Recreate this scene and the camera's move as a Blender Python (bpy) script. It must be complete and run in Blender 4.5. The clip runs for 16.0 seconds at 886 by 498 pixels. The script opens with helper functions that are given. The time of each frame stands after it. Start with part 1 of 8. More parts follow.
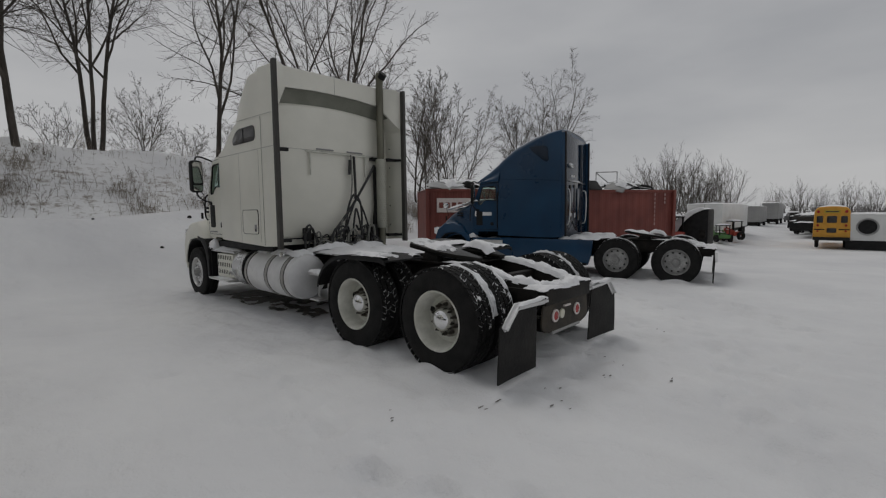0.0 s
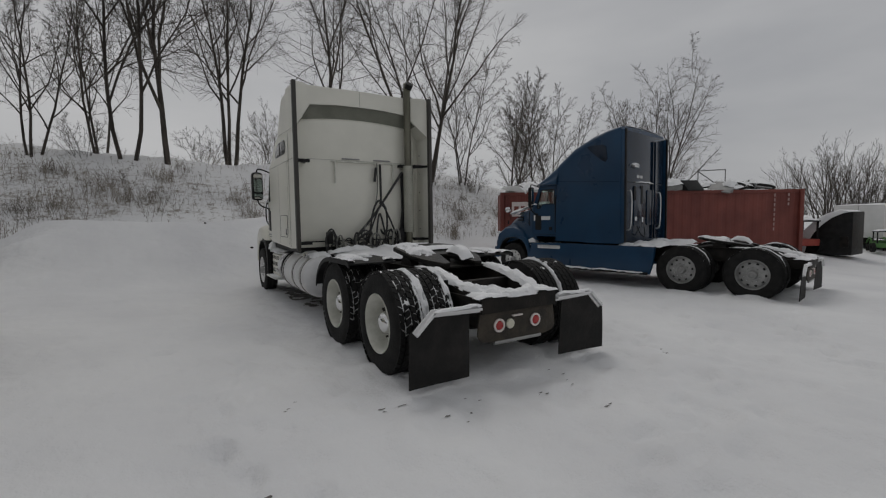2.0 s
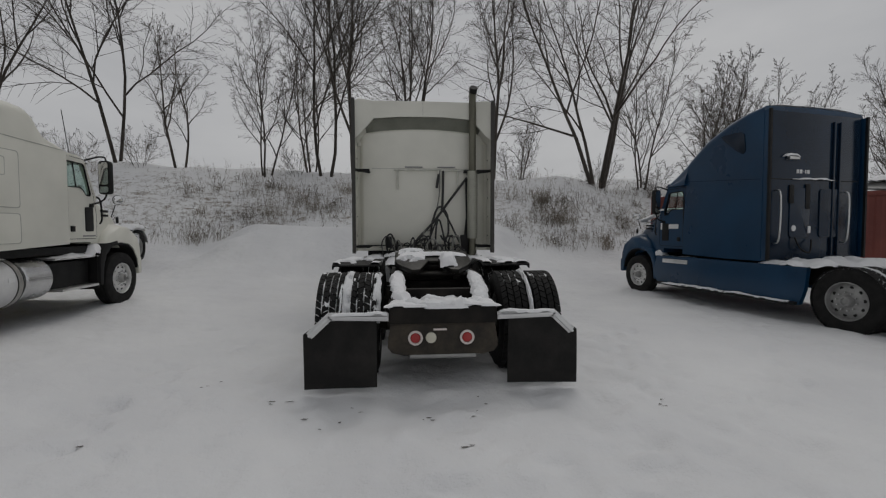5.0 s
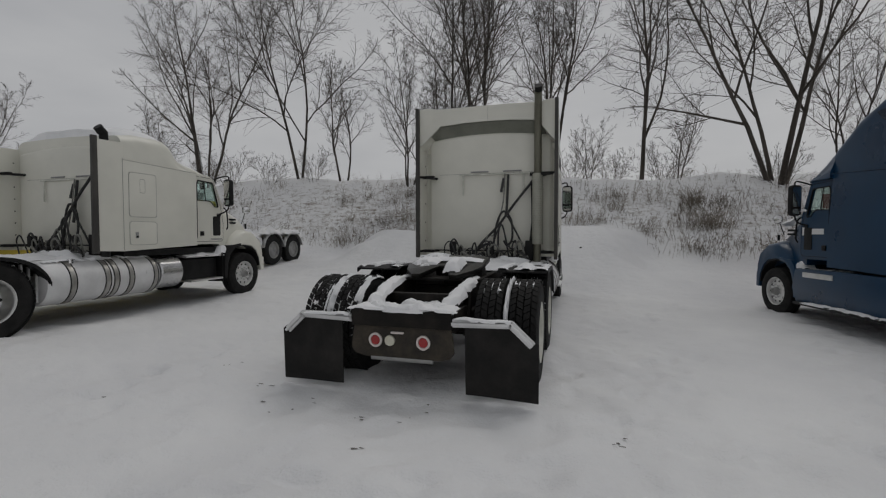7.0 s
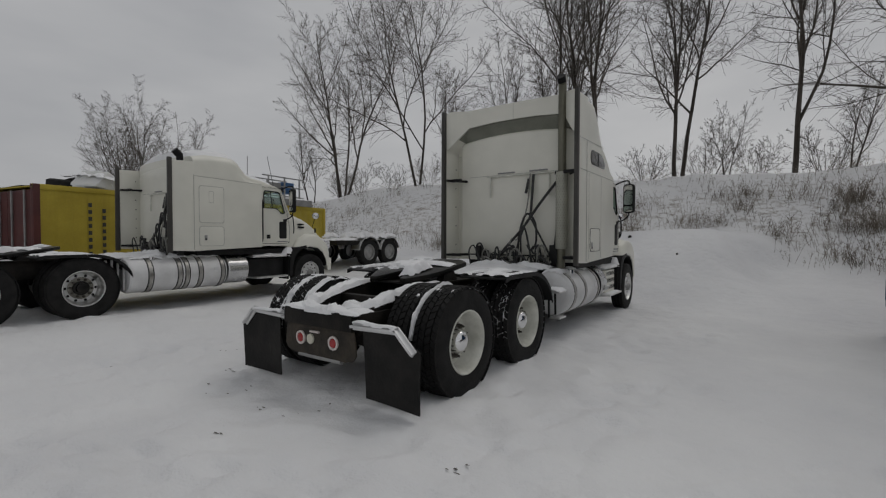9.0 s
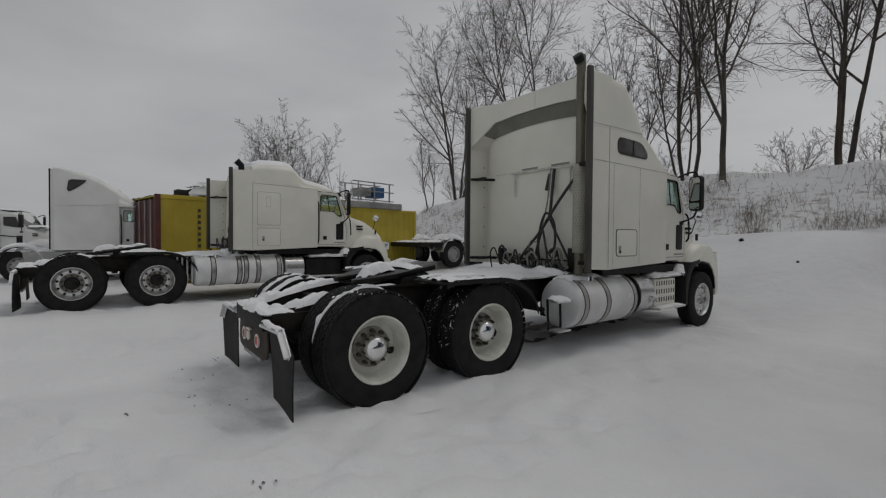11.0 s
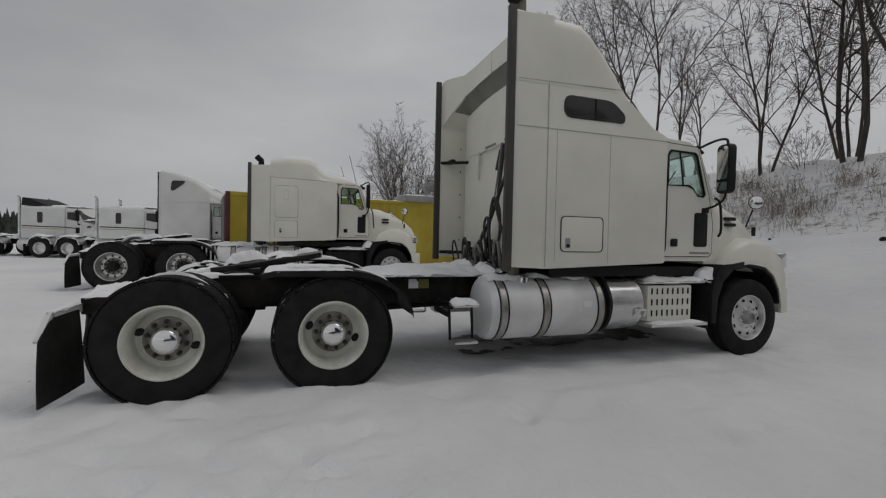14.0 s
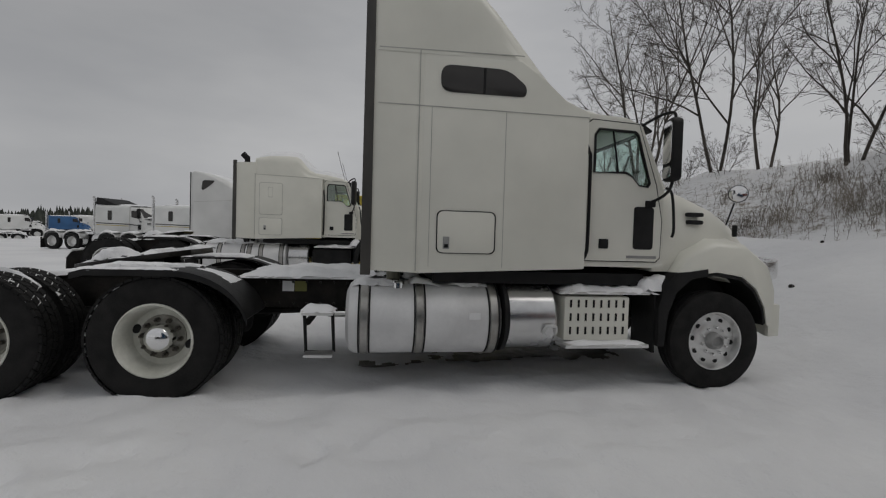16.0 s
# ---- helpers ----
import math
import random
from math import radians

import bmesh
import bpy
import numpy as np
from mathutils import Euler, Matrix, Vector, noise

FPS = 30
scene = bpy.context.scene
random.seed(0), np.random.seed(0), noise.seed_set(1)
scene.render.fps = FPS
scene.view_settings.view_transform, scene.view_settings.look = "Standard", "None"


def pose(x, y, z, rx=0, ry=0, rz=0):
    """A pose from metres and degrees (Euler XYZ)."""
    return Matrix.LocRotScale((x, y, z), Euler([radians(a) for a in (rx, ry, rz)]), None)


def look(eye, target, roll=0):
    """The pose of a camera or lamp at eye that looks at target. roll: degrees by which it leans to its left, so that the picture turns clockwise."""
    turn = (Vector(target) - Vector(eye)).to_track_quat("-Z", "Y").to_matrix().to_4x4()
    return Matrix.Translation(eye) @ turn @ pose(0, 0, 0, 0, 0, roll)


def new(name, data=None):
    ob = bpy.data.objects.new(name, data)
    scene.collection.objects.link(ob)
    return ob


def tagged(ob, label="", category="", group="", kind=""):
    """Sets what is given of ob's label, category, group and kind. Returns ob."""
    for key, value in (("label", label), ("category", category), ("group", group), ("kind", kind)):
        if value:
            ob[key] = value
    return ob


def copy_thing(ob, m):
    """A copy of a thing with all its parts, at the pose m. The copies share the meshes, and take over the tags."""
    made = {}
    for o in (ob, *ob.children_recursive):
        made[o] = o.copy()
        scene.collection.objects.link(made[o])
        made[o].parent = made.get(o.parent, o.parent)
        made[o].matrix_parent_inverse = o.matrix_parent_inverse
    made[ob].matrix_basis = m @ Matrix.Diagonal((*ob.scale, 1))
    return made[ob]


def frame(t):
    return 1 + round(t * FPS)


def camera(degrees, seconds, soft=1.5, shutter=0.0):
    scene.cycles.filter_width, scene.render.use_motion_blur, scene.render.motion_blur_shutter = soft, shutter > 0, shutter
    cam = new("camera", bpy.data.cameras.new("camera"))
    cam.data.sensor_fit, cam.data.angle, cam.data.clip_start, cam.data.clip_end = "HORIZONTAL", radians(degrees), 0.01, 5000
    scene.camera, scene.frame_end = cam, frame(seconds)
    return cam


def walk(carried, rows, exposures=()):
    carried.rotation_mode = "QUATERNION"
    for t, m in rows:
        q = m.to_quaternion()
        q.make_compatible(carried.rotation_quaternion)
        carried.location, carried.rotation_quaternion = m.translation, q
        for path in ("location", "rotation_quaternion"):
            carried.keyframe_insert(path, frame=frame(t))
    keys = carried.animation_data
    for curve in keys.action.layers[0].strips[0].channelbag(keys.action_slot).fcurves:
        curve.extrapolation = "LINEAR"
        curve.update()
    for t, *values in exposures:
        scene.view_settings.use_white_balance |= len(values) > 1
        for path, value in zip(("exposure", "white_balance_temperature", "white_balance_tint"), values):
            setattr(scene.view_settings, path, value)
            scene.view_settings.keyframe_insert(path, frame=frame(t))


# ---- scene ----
cam = camera(88.84, 16.0, 1.2)
# seconds, x, y, z, yaw, pitch, roll; the world stands on the parked truck: x to its right, y ahead
ROWS = [
    (0.0, -4.315, -2.963, 1.550, -47.65, -4.60, 0.62),
    (0.5, -3.986, -3.262, 1.536, -42.07, -4.34, 0.86),
    (1.0, -3.663, -3.648, 1.537, -38.31, -4.14, 0.87),
    (1.5, -3.363, -3.934, 1.545, -35.66, -4.10, 0.78),
    (2.0, -2.963, -4.147, 1.546, -31.79, -3.94, 0.76),
    (2.5, -2.595, -4.347, 1.529, -27.22, -3.67, 0.73),
    (3.0, -2.166, -4.468, 1.491, -22.22, -3.37, 0.73),
    (3.5, -1.693, -4.586, 1.498, -17.74, -3.17, 0.59),
    (6.0, 0.577, -4.799, 1.482, 5.16, -2.55, 0.07),
    (6.5, 1.068, -4.714, 1.484, 11.10, -2.29, 0.11),
    (7.0, 1.535, -4.560, 1.484, 16.68, -1.98, 0.06),
    (7.5, 2.043, -4.343, 1.480, 20.56, -1.91, 0.12),
    (8.0, 2.520, -4.181, 1.495, 24.76, -1.82, 0.05),
    (8.5, 2.948, -3.874, 1.489, 30.58, -1.65, -0.02),
    (9.0, 3.412, -3.559, 1.478, 35.23, -1.48, -0.09),
    (9.5, 3.814, -3.270, 1.497, 38.32, -1.48, -0.26),
    (10.0, 4.101, -2.848, 1.497, 42.71, -1.42, -0.31),
    (12.5, 5.218, -0.493, 1.389, 64.60, -1.17, -0.71),
    (13.0, 5.284, 0.028, 1.377, 66.50, -1.32, -0.85),
    (13.5, 5.298, 0.528, 1.378, 69.00, -1.48, -1.01),
    (14.0, 5.229, 0.980, 1.377, 71.83, -1.43, -1.16),
    (14.5, 5.212, 1.524, 1.376, 75.02, -1.51, -1.25),
    (15.0, 5.147, 2.052, 1.382, 78.01, -1.50, -1.41),
    (15.5, 5.051, 2.606, 1.420, 80.39, -1.62, -1.51),
    (16.0, 5.047, 3.085, 1.411, 82.00, -1.75, -1.66),
]
walk(cam, [(t, pose(x, y, z, 90 + pitch, roll, yaw)) for t, x, y, z, yaw, pitch, roll in ROWS], [(0.0, -0.01, 6500, 9.5), (3.5, -0.01, 6500, 9.5), (6.0, 0.0, 6500, 9.5), (9.5, -0.02, 6500, 9.5), (12.5, 0.05, 6510, 9.5), (16.0, 0.09, 6520, 9.5)])

# ---- light ----
world = bpy.data.worlds.new("overcast")
scene.world = world
world.use_nodes = True
wn, wl = world.node_tree.nodes, world.node_tree.links
wn.clear()
SUN_AZ, SUN_EL = -15.0, 60.0  # bearing to the left of straight ahead, height over the horizon
w_out = wn.new("ShaderNodeOutputWorld")
w_bg = wn.new("ShaderNodeBackground")
w_sky = wn.new("ShaderNodeTexSky")
w_sky.sky_type, w_sky.sun_disc = "NISHITA", False
w_sky.sun_elevation, w_sky.sun_rotation = radians(SUN_EL), radians(-SUN_AZ)
w_sky.dust_density, w_sky.air_density = 4.0, 1.0
w_geo = wn.new("ShaderNodeTexCoord")
w_map = wn.new("ShaderNodeMapping")
w_map.inputs["Scale"].default_value = (1.0, 1.0, 3.2)
w_n1 = wn.new("ShaderNodeTexNoise")
w_n1.inputs["Scale"].default_value, w_n1.inputs["Detail"].default_value = 1.6, 5.0
w_n1.inputs["Roughness"].default_value = 0.5
w_ramp = wn.new("ShaderNodeValToRGB")
w_ramp.color_ramp.elements[0].position, w_ramp.color_ramp.elements[1].position = 0.3, 0.72
w_ramp.color_ramp.elements[0].color = (0.325, 0.33, 0.345, 1)
w_ramp.color_ramp.elements[1].color = (0.455, 0.455, 0.46, 1)
# a heavier bank of cloud stands high on the side away from the hidden sun
w_dot = wn.new("ShaderNodeVectorMath")
w_dot.operation = "DOT_PRODUCT"
w_dot.inputs[1].default_value = (-0.55, -0.45, 0.70)
w_gain = wn.new("ShaderNodeMapRange")
w_gain.inputs["From Min"].default_value, w_gain.inputs["From Max"].default_value = 0.70, 0.97
w_gain.inputs["To Min"].default_value, w_gain.inputs["To Max"].default_value = 1.02, 0.70
w_mul = wn.new("ShaderNodeMixRGB")
w_mul.blend_type = "MULTIPLY"
w_mul.inputs[0].default_value = 1.0
w_skyk = wn.new("ShaderNodeMixRGB")
w_skyk.blend_type = "MULTIPLY"
w_skyk.inputs[0].default_value = 1.0
w_skyk.inputs[2].default_value = (0.08, 0.08, 0.08, 1)
w_mix = wn.new("ShaderNodeMixRGB")
w_mix.inputs[0].default_value = 0.97
wl.new(w_geo.outputs["Generated"], w_map.inputs[0])
wl.new(w_map.outputs[0], w_n1.inputs["Vector"])
wl.new(w_n1.outputs[0], w_ramp.inputs[0])
wl.new(w_geo.outputs["Generated"], w_dot.inputs[0])
wl.new(w_dot.outputs["Value"], w_gain.inputs[0])
wl.new(w_ramp.outputs[0], w_mul.inputs[1])
wl.new(w_gain.outputs[0], w_mul.inputs[2])
wl.new(w_sky.outputs[0], w_skyk.inputs[1])
wl.new(w_skyk.outputs[0], w_mix.inputs[1])
wl.new(w_mul.outputs[0], w_mix.inputs[2])
wl.new(w_mix.outputs[0], w_bg.inputs[0])
w_bg.inputs[1].default_value = 1.0
wl.new(w_bg.outputs[0], w_out.inputs[0])
sun = new("sun", bpy.data.lights.new("sun", "SUN"))
sun.data.energy, sun.data.angle, sun.data.color = 0.5, radians(40), (1.0, 0.96, 0.91)
sun.matrix_world = look((0, 0, 0), (math.sin(radians(SUN_AZ)) * math.cos(radians(SUN_EL)), -math.cos(radians(SUN_AZ)) * math.cos(radians(SUN_EL)), -math.sin(radians(SUN_EL))))
scene.view_settings.exposure = 0.0


# ---- materials ----
def mat(name, color, rough=0.6, metal=0.0, color2=None, scale=3.0, detail=6.0, bump=0.0, bump_scale=40.0, fine=0.0, spec=0.5, contrast=(0.35, 0.65), per_object=0.0, rough_var=0.0, stretch=(1, 1, 1)):
    """A surface of two colours mixed by a broad noise, with fine grain, relief and uneven gloss."""
    m = bpy.data.materials.new(name)
    m.use_nodes = True
    n, l = m.node_tree.nodes, m.node_tree.links
    b = n["Principled BSDF"]
    b.inputs["Metallic"].default_value, b.inputs["Roughness"].default_value = metal, rough
    b.inputs["Specular IOR Level"].default_value = spec
    co = n.new("ShaderNodeTexCoord")
    mp = n.new("ShaderNodeMapping")
    mp.inputs["Scale"].default_value = stretch
    l.new(co.outputs["Object"], mp.inputs[0])
    no = n.new("ShaderNodeTexNoise")
    no.inputs["Scale"].default_value, no.inputs["Detail"].default_value = scale, detail
    l.new(mp.outputs[0], no.inputs["Vector"])
    ra = n.new("ShaderNodeValToRGB")
    ra.color_ramp.elements[0].position, ra.color_ramp.elements[1].position = contrast
    ra.color_ramp.elements[0].color = (*color, 1)
    ra.color_ramp.elements[1].color = (*(color2 or color), 1)
    l.new(no.outputs[0], ra.inputs[0])
    out = ra.outputs[0]
    nf = n.new("ShaderNodeTexNoise")
    nf.inputs["Scale"].default_value, nf.inputs["Detail"].default_value = bump_scale, 4.0
    l.new(mp.outputs[0], nf.inputs["Vector"])
    if fine:
        mr = n.new("ShaderNodeMapRange")
        mr.inputs["To Min"].default_value, mr.inputs["To Max"].default_value = 1 - fine, 1 + fine
        l.new(nf.outputs[0], mr.inputs[0])
        mx = n.new("ShaderNodeMixRGB")
        mx.blend_type, mx.inputs[0].default_value = "MULTIPLY", 1.0
        l.new(out, mx.inputs[1])
        l.new(mr.outputs[0], mx.inputs[2])
        out = mx.outputs[0]
    if per_object:
        oi = n.new("ShaderNodeObjectInfo")
        mr = n.new("ShaderNodeMapRange")
        mr.inputs["To Min"].default_value, mr.inputs["To Max"].default_value = 1 - per_object, 1 + per_object
        l.new(oi.outputs["Random"], mr.inputs[0])
        mx = n.new("ShaderNodeMixRGB")
        mx.blend_type, mx.inputs[0].default_value = "MULTIPLY", 1.0
        l.new(out, mx.inputs[1])
        l.new(mr.outputs[0], mx.inputs[2])
        out = mx.outputs[0]
    l.new(out, b.inputs["Base Color"])
    if rough_var:
        mr = n.new("ShaderNodeMapRange")
        mr.inputs["To Min"].default_value, mr.inputs["To Max"].default_value = max(0, rough - rough_var), min(1, rough + rough_var)
        l.new(no.outputs[0], mr.inputs[0])
        l.new(mr.outputs[0], b.inputs["Roughness"])
    if bump:
        bp = n.new("ShaderNodeBump")
        bp.inputs["Strength"].default_value, bp.inputs["Distance"].default_value = bump, 0.02
        l.new(nf.outputs[0], bp.inputs["Height"])
        l.new(bp.outputs[0], b.inputs["Normal"])
    return m


def ground_material():
    """Snow with wind ripples; dry grass shows through in patches on the bank."""
    m = bpy.data.materials.new("snow_ground")
    m.use_nodes = True
    n, l = m.node_tree.nodes, m.node_tree.links
    b = n["Principled BSDF"]
    b.inputs["Roughness"].default_value, b.inputs["Specular IOR Level"].default_value = 0.75, 0.25
    co = n.new("ShaderNodeTexCoord")
    big, mid, fin = (n.new("ShaderNodeTexNoise") for _ in range(3))
    for k, s, d in ((big, 0.5, 5), (mid, 5.0, 5), (fin, 60.0, 3)):
        k.inputs["Scale"].default_value, k.inputs["Detail"].default_value = s, d
        l.new(co.outputs["Object"], k.inputs["Vector"])
    ra = n.new("ShaderNodeValToRGB")
    ra.color_ramp.elements[0].position, ra.color_ramp.elements[1].position = 0.3, 0.7
    ra.color_ramp.elements[0].color, ra.color_ramp.elements[1].color = (0.68, 0.685, 0.70, 1), (0.785, 0.79, 0.795, 1)
    l.new(big.outputs[0], ra.inputs[0])
    # bank: height over the yard lets grass through
    sep = n.new("ShaderNodeSeparateXYZ")
    l.new(co.outputs["Object"], sep.inputs[0])
    up = n.new("ShaderNodeAttribute")
    up.attribute_name = "grass"
    g = n.new("ShaderNodeTexNoise")
    g.inputs["Scale"].default_value, g.inputs["Detail"].default_value, g.inputs["Roughness"].default_value = 2.9, 10.0, 0.80
    mpg = n.new("ShaderNodeMapping")
    mpg.inputs["Scale"].default_value = (1.0, 1.0, 2.6)
    l.new(co.outputs["Object"], mpg.inputs[0])
    l.new(mpg.outputs[0], g.inputs["Vector"])
    add = n.new("ShaderNodeMath")
    add.operation = "ADD"
    sub = n.new("ShaderNodeMath")
    sub.operation, sub.inputs[1].default_value = "MULTIPLY", 0.27
    l.new(up.outputs["Fac"], sub.inputs[0])
    l.new(g.outputs[0], add.inputs[0])
    l.new(sub.outputs[0], add.inputs[1])
    th = n.new("ShaderNodeMapRange")
    th.inputs["From Min"].default_value, th.inputs["From Max"].default_value = 0.735, 0.86
    l.new(add.outputs[0], th.inputs[0])
    mx = n.new("ShaderNodeMixRGB")
    mx.inputs[2].default_value = (0.24, 0.21, 0.175, 1)
    l.new(th.outputs[0], mx.inputs[0])
    l.new(ra.outputs[0], mx.inputs[1])
    l.new(mx.outputs[0], b.inputs["Base Color"])
    b1, b2 = n.new("ShaderNodeBump"), n.new("ShaderNodeBump")
    b1.inputs["Strength"].default_value, b1.inputs["Distance"].default_value = 0.75, 0.05
    b2.inputs["Strength"].default_value, b2.inputs["Distance"].default_value = 0.55, 0.01
    l.new(mid.outputs[0], b1.inputs["Height"])
    l.new(fin.outputs[0], b2.inputs["Height"])
    l.new(b1.outputs[0], b2.inputs["Normal"])
    l.new(b2.outputs[0], b.inputs["Normal"])
    return m


def glass_material(name, color, rough=0.03):
    m = bpy.data.materials.new(name)
    m.use_nodes = True
    n, l = m.node_tree.nodes, m.node_tree.links
    n.clear()
    o = n.new("ShaderNodeOutputMaterial")
    t, g, mx = n.new("ShaderNodeBsdfTransparent"), n.new("ShaderNodeBsdfGlossy"), n.new("ShaderNodeMixShader")
    t.inputs[0].default_value = (*color, 1)
    g.inputs["Roughness"].default_value = rough
    mx.inputs[0].default_value = 0.1
    l.new(t.outputs[0], mx.inputs[1])
    l.new(g.outputs[0], mx.inputs[2])
    l.new(mx.outputs[0], o.inputs[0])
    return m


SNOW_GROUND = ground_material()
SNOW = mat("snow", (0.76, 0.77, 0.78), 0.8, 0, (0.85, 0.85, 0.86), 4, bump=0.5, bump_scale=25, spec=0.2)
WHITE = mat("white_paint", (0.655, 0.65, 0.58), 0.34, 0, (0.745, 0.735, 0.66), 1.3, bump=0.02, bump_scale=6, fine=0.03, rough_var=0.08, contrast=(0.3, 0.7))
WHITE_FAR = mat("white_paint_plain", (0.62, 0.625, 0.61), 0.4, 0, (0.7, 0.705, 0.69), 1.2, fine=0.03, per_object=0.06)
BLUE = mat("blue_paint", (0.0035, 0.029, 0.07), 0.3, 0, (0.005, 0.042, 0.098), 1.1, fine=0.08, rough_var=0.1, spec=0.4)
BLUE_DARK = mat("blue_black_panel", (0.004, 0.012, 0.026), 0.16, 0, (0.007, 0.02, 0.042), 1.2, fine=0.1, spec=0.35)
RUBBER = mat("tyre_rubber", (0.007, 0.007, 0.007), 0.78, 0, (0.016, 0.0155, 0.015), 7, bump=0.3, bump_scale=60, fine=0.2, spec=0.25)
BLACK = mat("black_plastic", (0.006, 0.006, 0.0065), 0.55, 0, (0.014, 0.014, 0.014), 5, bump=0.15, bump_scale=80, fine=0.15, spec=0.25)
STRIP = mat("black_rubber_edge", (0.035, 0.033, 0.03), 0.6, 0, (0.06, 0.056, 0.05), 4, fine=0.15, stretch=(1, 1, 0.3))
FRAME = mat("dark_frame_steel", (0.006, 0.0055, 0.005), 0.6, 0.2, (0.02, 0.017, 0.014), 6, bump=0.3, bump_scale=50, fine=0.25, spec=0.25)
GREASE = mat("greasy_steel", (0.009, 0.009, 0.0085), 0.35, 0.7, (0.026, 0.024, 0.021), 5, bump=0.2, bump_scale=30, fine=0.2, rough_var=0.15)
FLAP = mat("mud_flap_rubber", (0.011, 0.0105, 0.010), 0.7, 0, (0.026, 0.024, 0.022), 4.5, bump=0.25, bump_scale=35, fine=0.25, contrast=(0.4, 0.75), spec=0.25)
ALU = mat("aluminium", (0.62, 0.62, 0.61), 0.36, 0.9, (0.74, 0.74, 0.73), 4, bump=0.06, bump_scale=30, fine=0.06, rough_var=0.12)
TANK = mat("brushed_tank_aluminium", (0.60, 0.60, 0.60), 0.55, 0.3, (0.74, 0.74, 0.74), 3, bump=0.05, bump_scale=40, fine=0.05, rough_var=0.12)
CHROME = mat("chrome", (0.75, 0.75, 0.75), 0.12, 1.0, (0.82, 0.82, 0.82), 5)
RIM = mat("white_rim_paint", (0.50, 0.50, 0.44), 0.5, 0, (0.66, 0.66, 0.60), 6, bump=0.1, fine=0.12, bump_scale=30)
GUARD = mat("dull_heat_guard", (0.34, 0.34, 0.29), 0.5, 0.2, (0.43, 0.43, 0.37), 4, fine=0.12)
GUARD_HOLE = mat("guard_perforation", (0.22, 0.218, 0.185), 0.7, 0, (0.27, 0.265, 0.22), 4)
RIM_GREY = mat("grey_steel_rim", (0.24, 0.24, 0.235), 0.45, 0.4, (0.36, 0.36, 0.35), 6, fine=0.1)
STACKM = mat("exhaust_pipe_steel", (0.115, 0.112, 0.085), 0.38, 0.6, (0.19, 0.185, 0.145), 5, fine=0.1, rough_var=0.1, stretch=(1, 1, 0.3))
RED_C = mat("red_container_paint", (0.135, 0.03, 0.022), 0.6, 0, (0.20, 0.05, 0.036), 1.4, bump=0.15, bump_scale=30, fine=0.15)
YEL_C = mat("yellow_container_paint", (0.36, 0.275, 0.022), 0.6, 0, (0.47, 0.37, 0.04), 1.2, bump=0.15, bump_scale=30, fine=0.12)
YEL_BUS = mat("school_bus_yellow", (0.52, 0.25, 0.02), 0.4, 0, (0.62, 0.31, 0.03), 2, fine=0.06)
RED_D = mat("dark_red_door_paint", (0.06, 0.012, 0.012), 0.6, 0, (0.09, 0.02, 0.018), 2, fine=0.15)
GREY = mat("grey_metal", (0.22, 0.22, 0.22), 0.5, 0.3, (0.33, 0.33, 0.32), 3, fine=0.1)
DARKCLOTH = mat("cab_trim", (0.18, 0.185, 0.18), 0.8, 0, (0.28, 0.285, 0.28), 4, fine=0.1)
RED_LENS = mat("red_lamp_lens", (0.30, 0.02, 0.02), 0.2, 0, (0.38, 0.03, 0.03), 8)
WHITE_LENS = mat("pale_lamp_lens", (0.55, 0.53, 0.42), 0.25, 0, (0.62, 0.6, 0.5), 8)
PALE = mat("pale_reflector", (0.62, 0.55, 0.52), 0.4, 0, (0.7, 0.63, 0.6), 8, fine=0.1)
DECAL = mat("dark_decal", (0.03, 0.03, 0.03), 0.6, fine=0.1)
DECAL_W = mat("white_decal", (0.72, 0.72, 0.72), 0.6, fine=0.05)
GLASS = glass_material("cab_glass", (0.86, 0.95, 0.92))
BARK = mat("bark", (0.04, 0.034, 0.028), 0.9, 0, (0.09, 0.077, 0.065), 3.5, bump=0.6, bump_scale=30, fine=0.3, stretch=(1, 1, 0.25), per_object=0.25)
TWIG = mat("twig_bark", (0.05, 0.043, 0.037), 0.9, 0, (0.095, 0.083, 0.072), 2, fine=0.2, per_object=0.2)
WEED = mat("dry_weed", (0.13, 0.112, 0.092), 0.9, 0, (0.29, 0.255, 0.21), 0.7, fine=0.2)
CONIFER = mat("dark_conifer", (0.022, 0.028, 0.022), 0.9, 0, (0.05, 0.055, 0.045), 0.5, fine=0.3)
FARWOOD = mat("far_bare_wood", (0.15, 0.145, 0.14), 0.95, 0, (0.24, 0.235, 0.23), 0.3, fine=0.2)
FARBLUE = mat("far_blue_paint", (0.02, 0.08, 0.2), 0.4, 0, (0.03, 0.11, 0.26), 1, fine=0.1)
HOSE_B = mat("black_hose", (0.012, 0.012, 0.012), 0.45, 0, (0.03, 0.03, 0.03), 20)
HOSE_G = mat("grey_hose", (0.16, 0.16, 0.14), 0.5, 0, (0.24, 0.24, 0.22), 20)


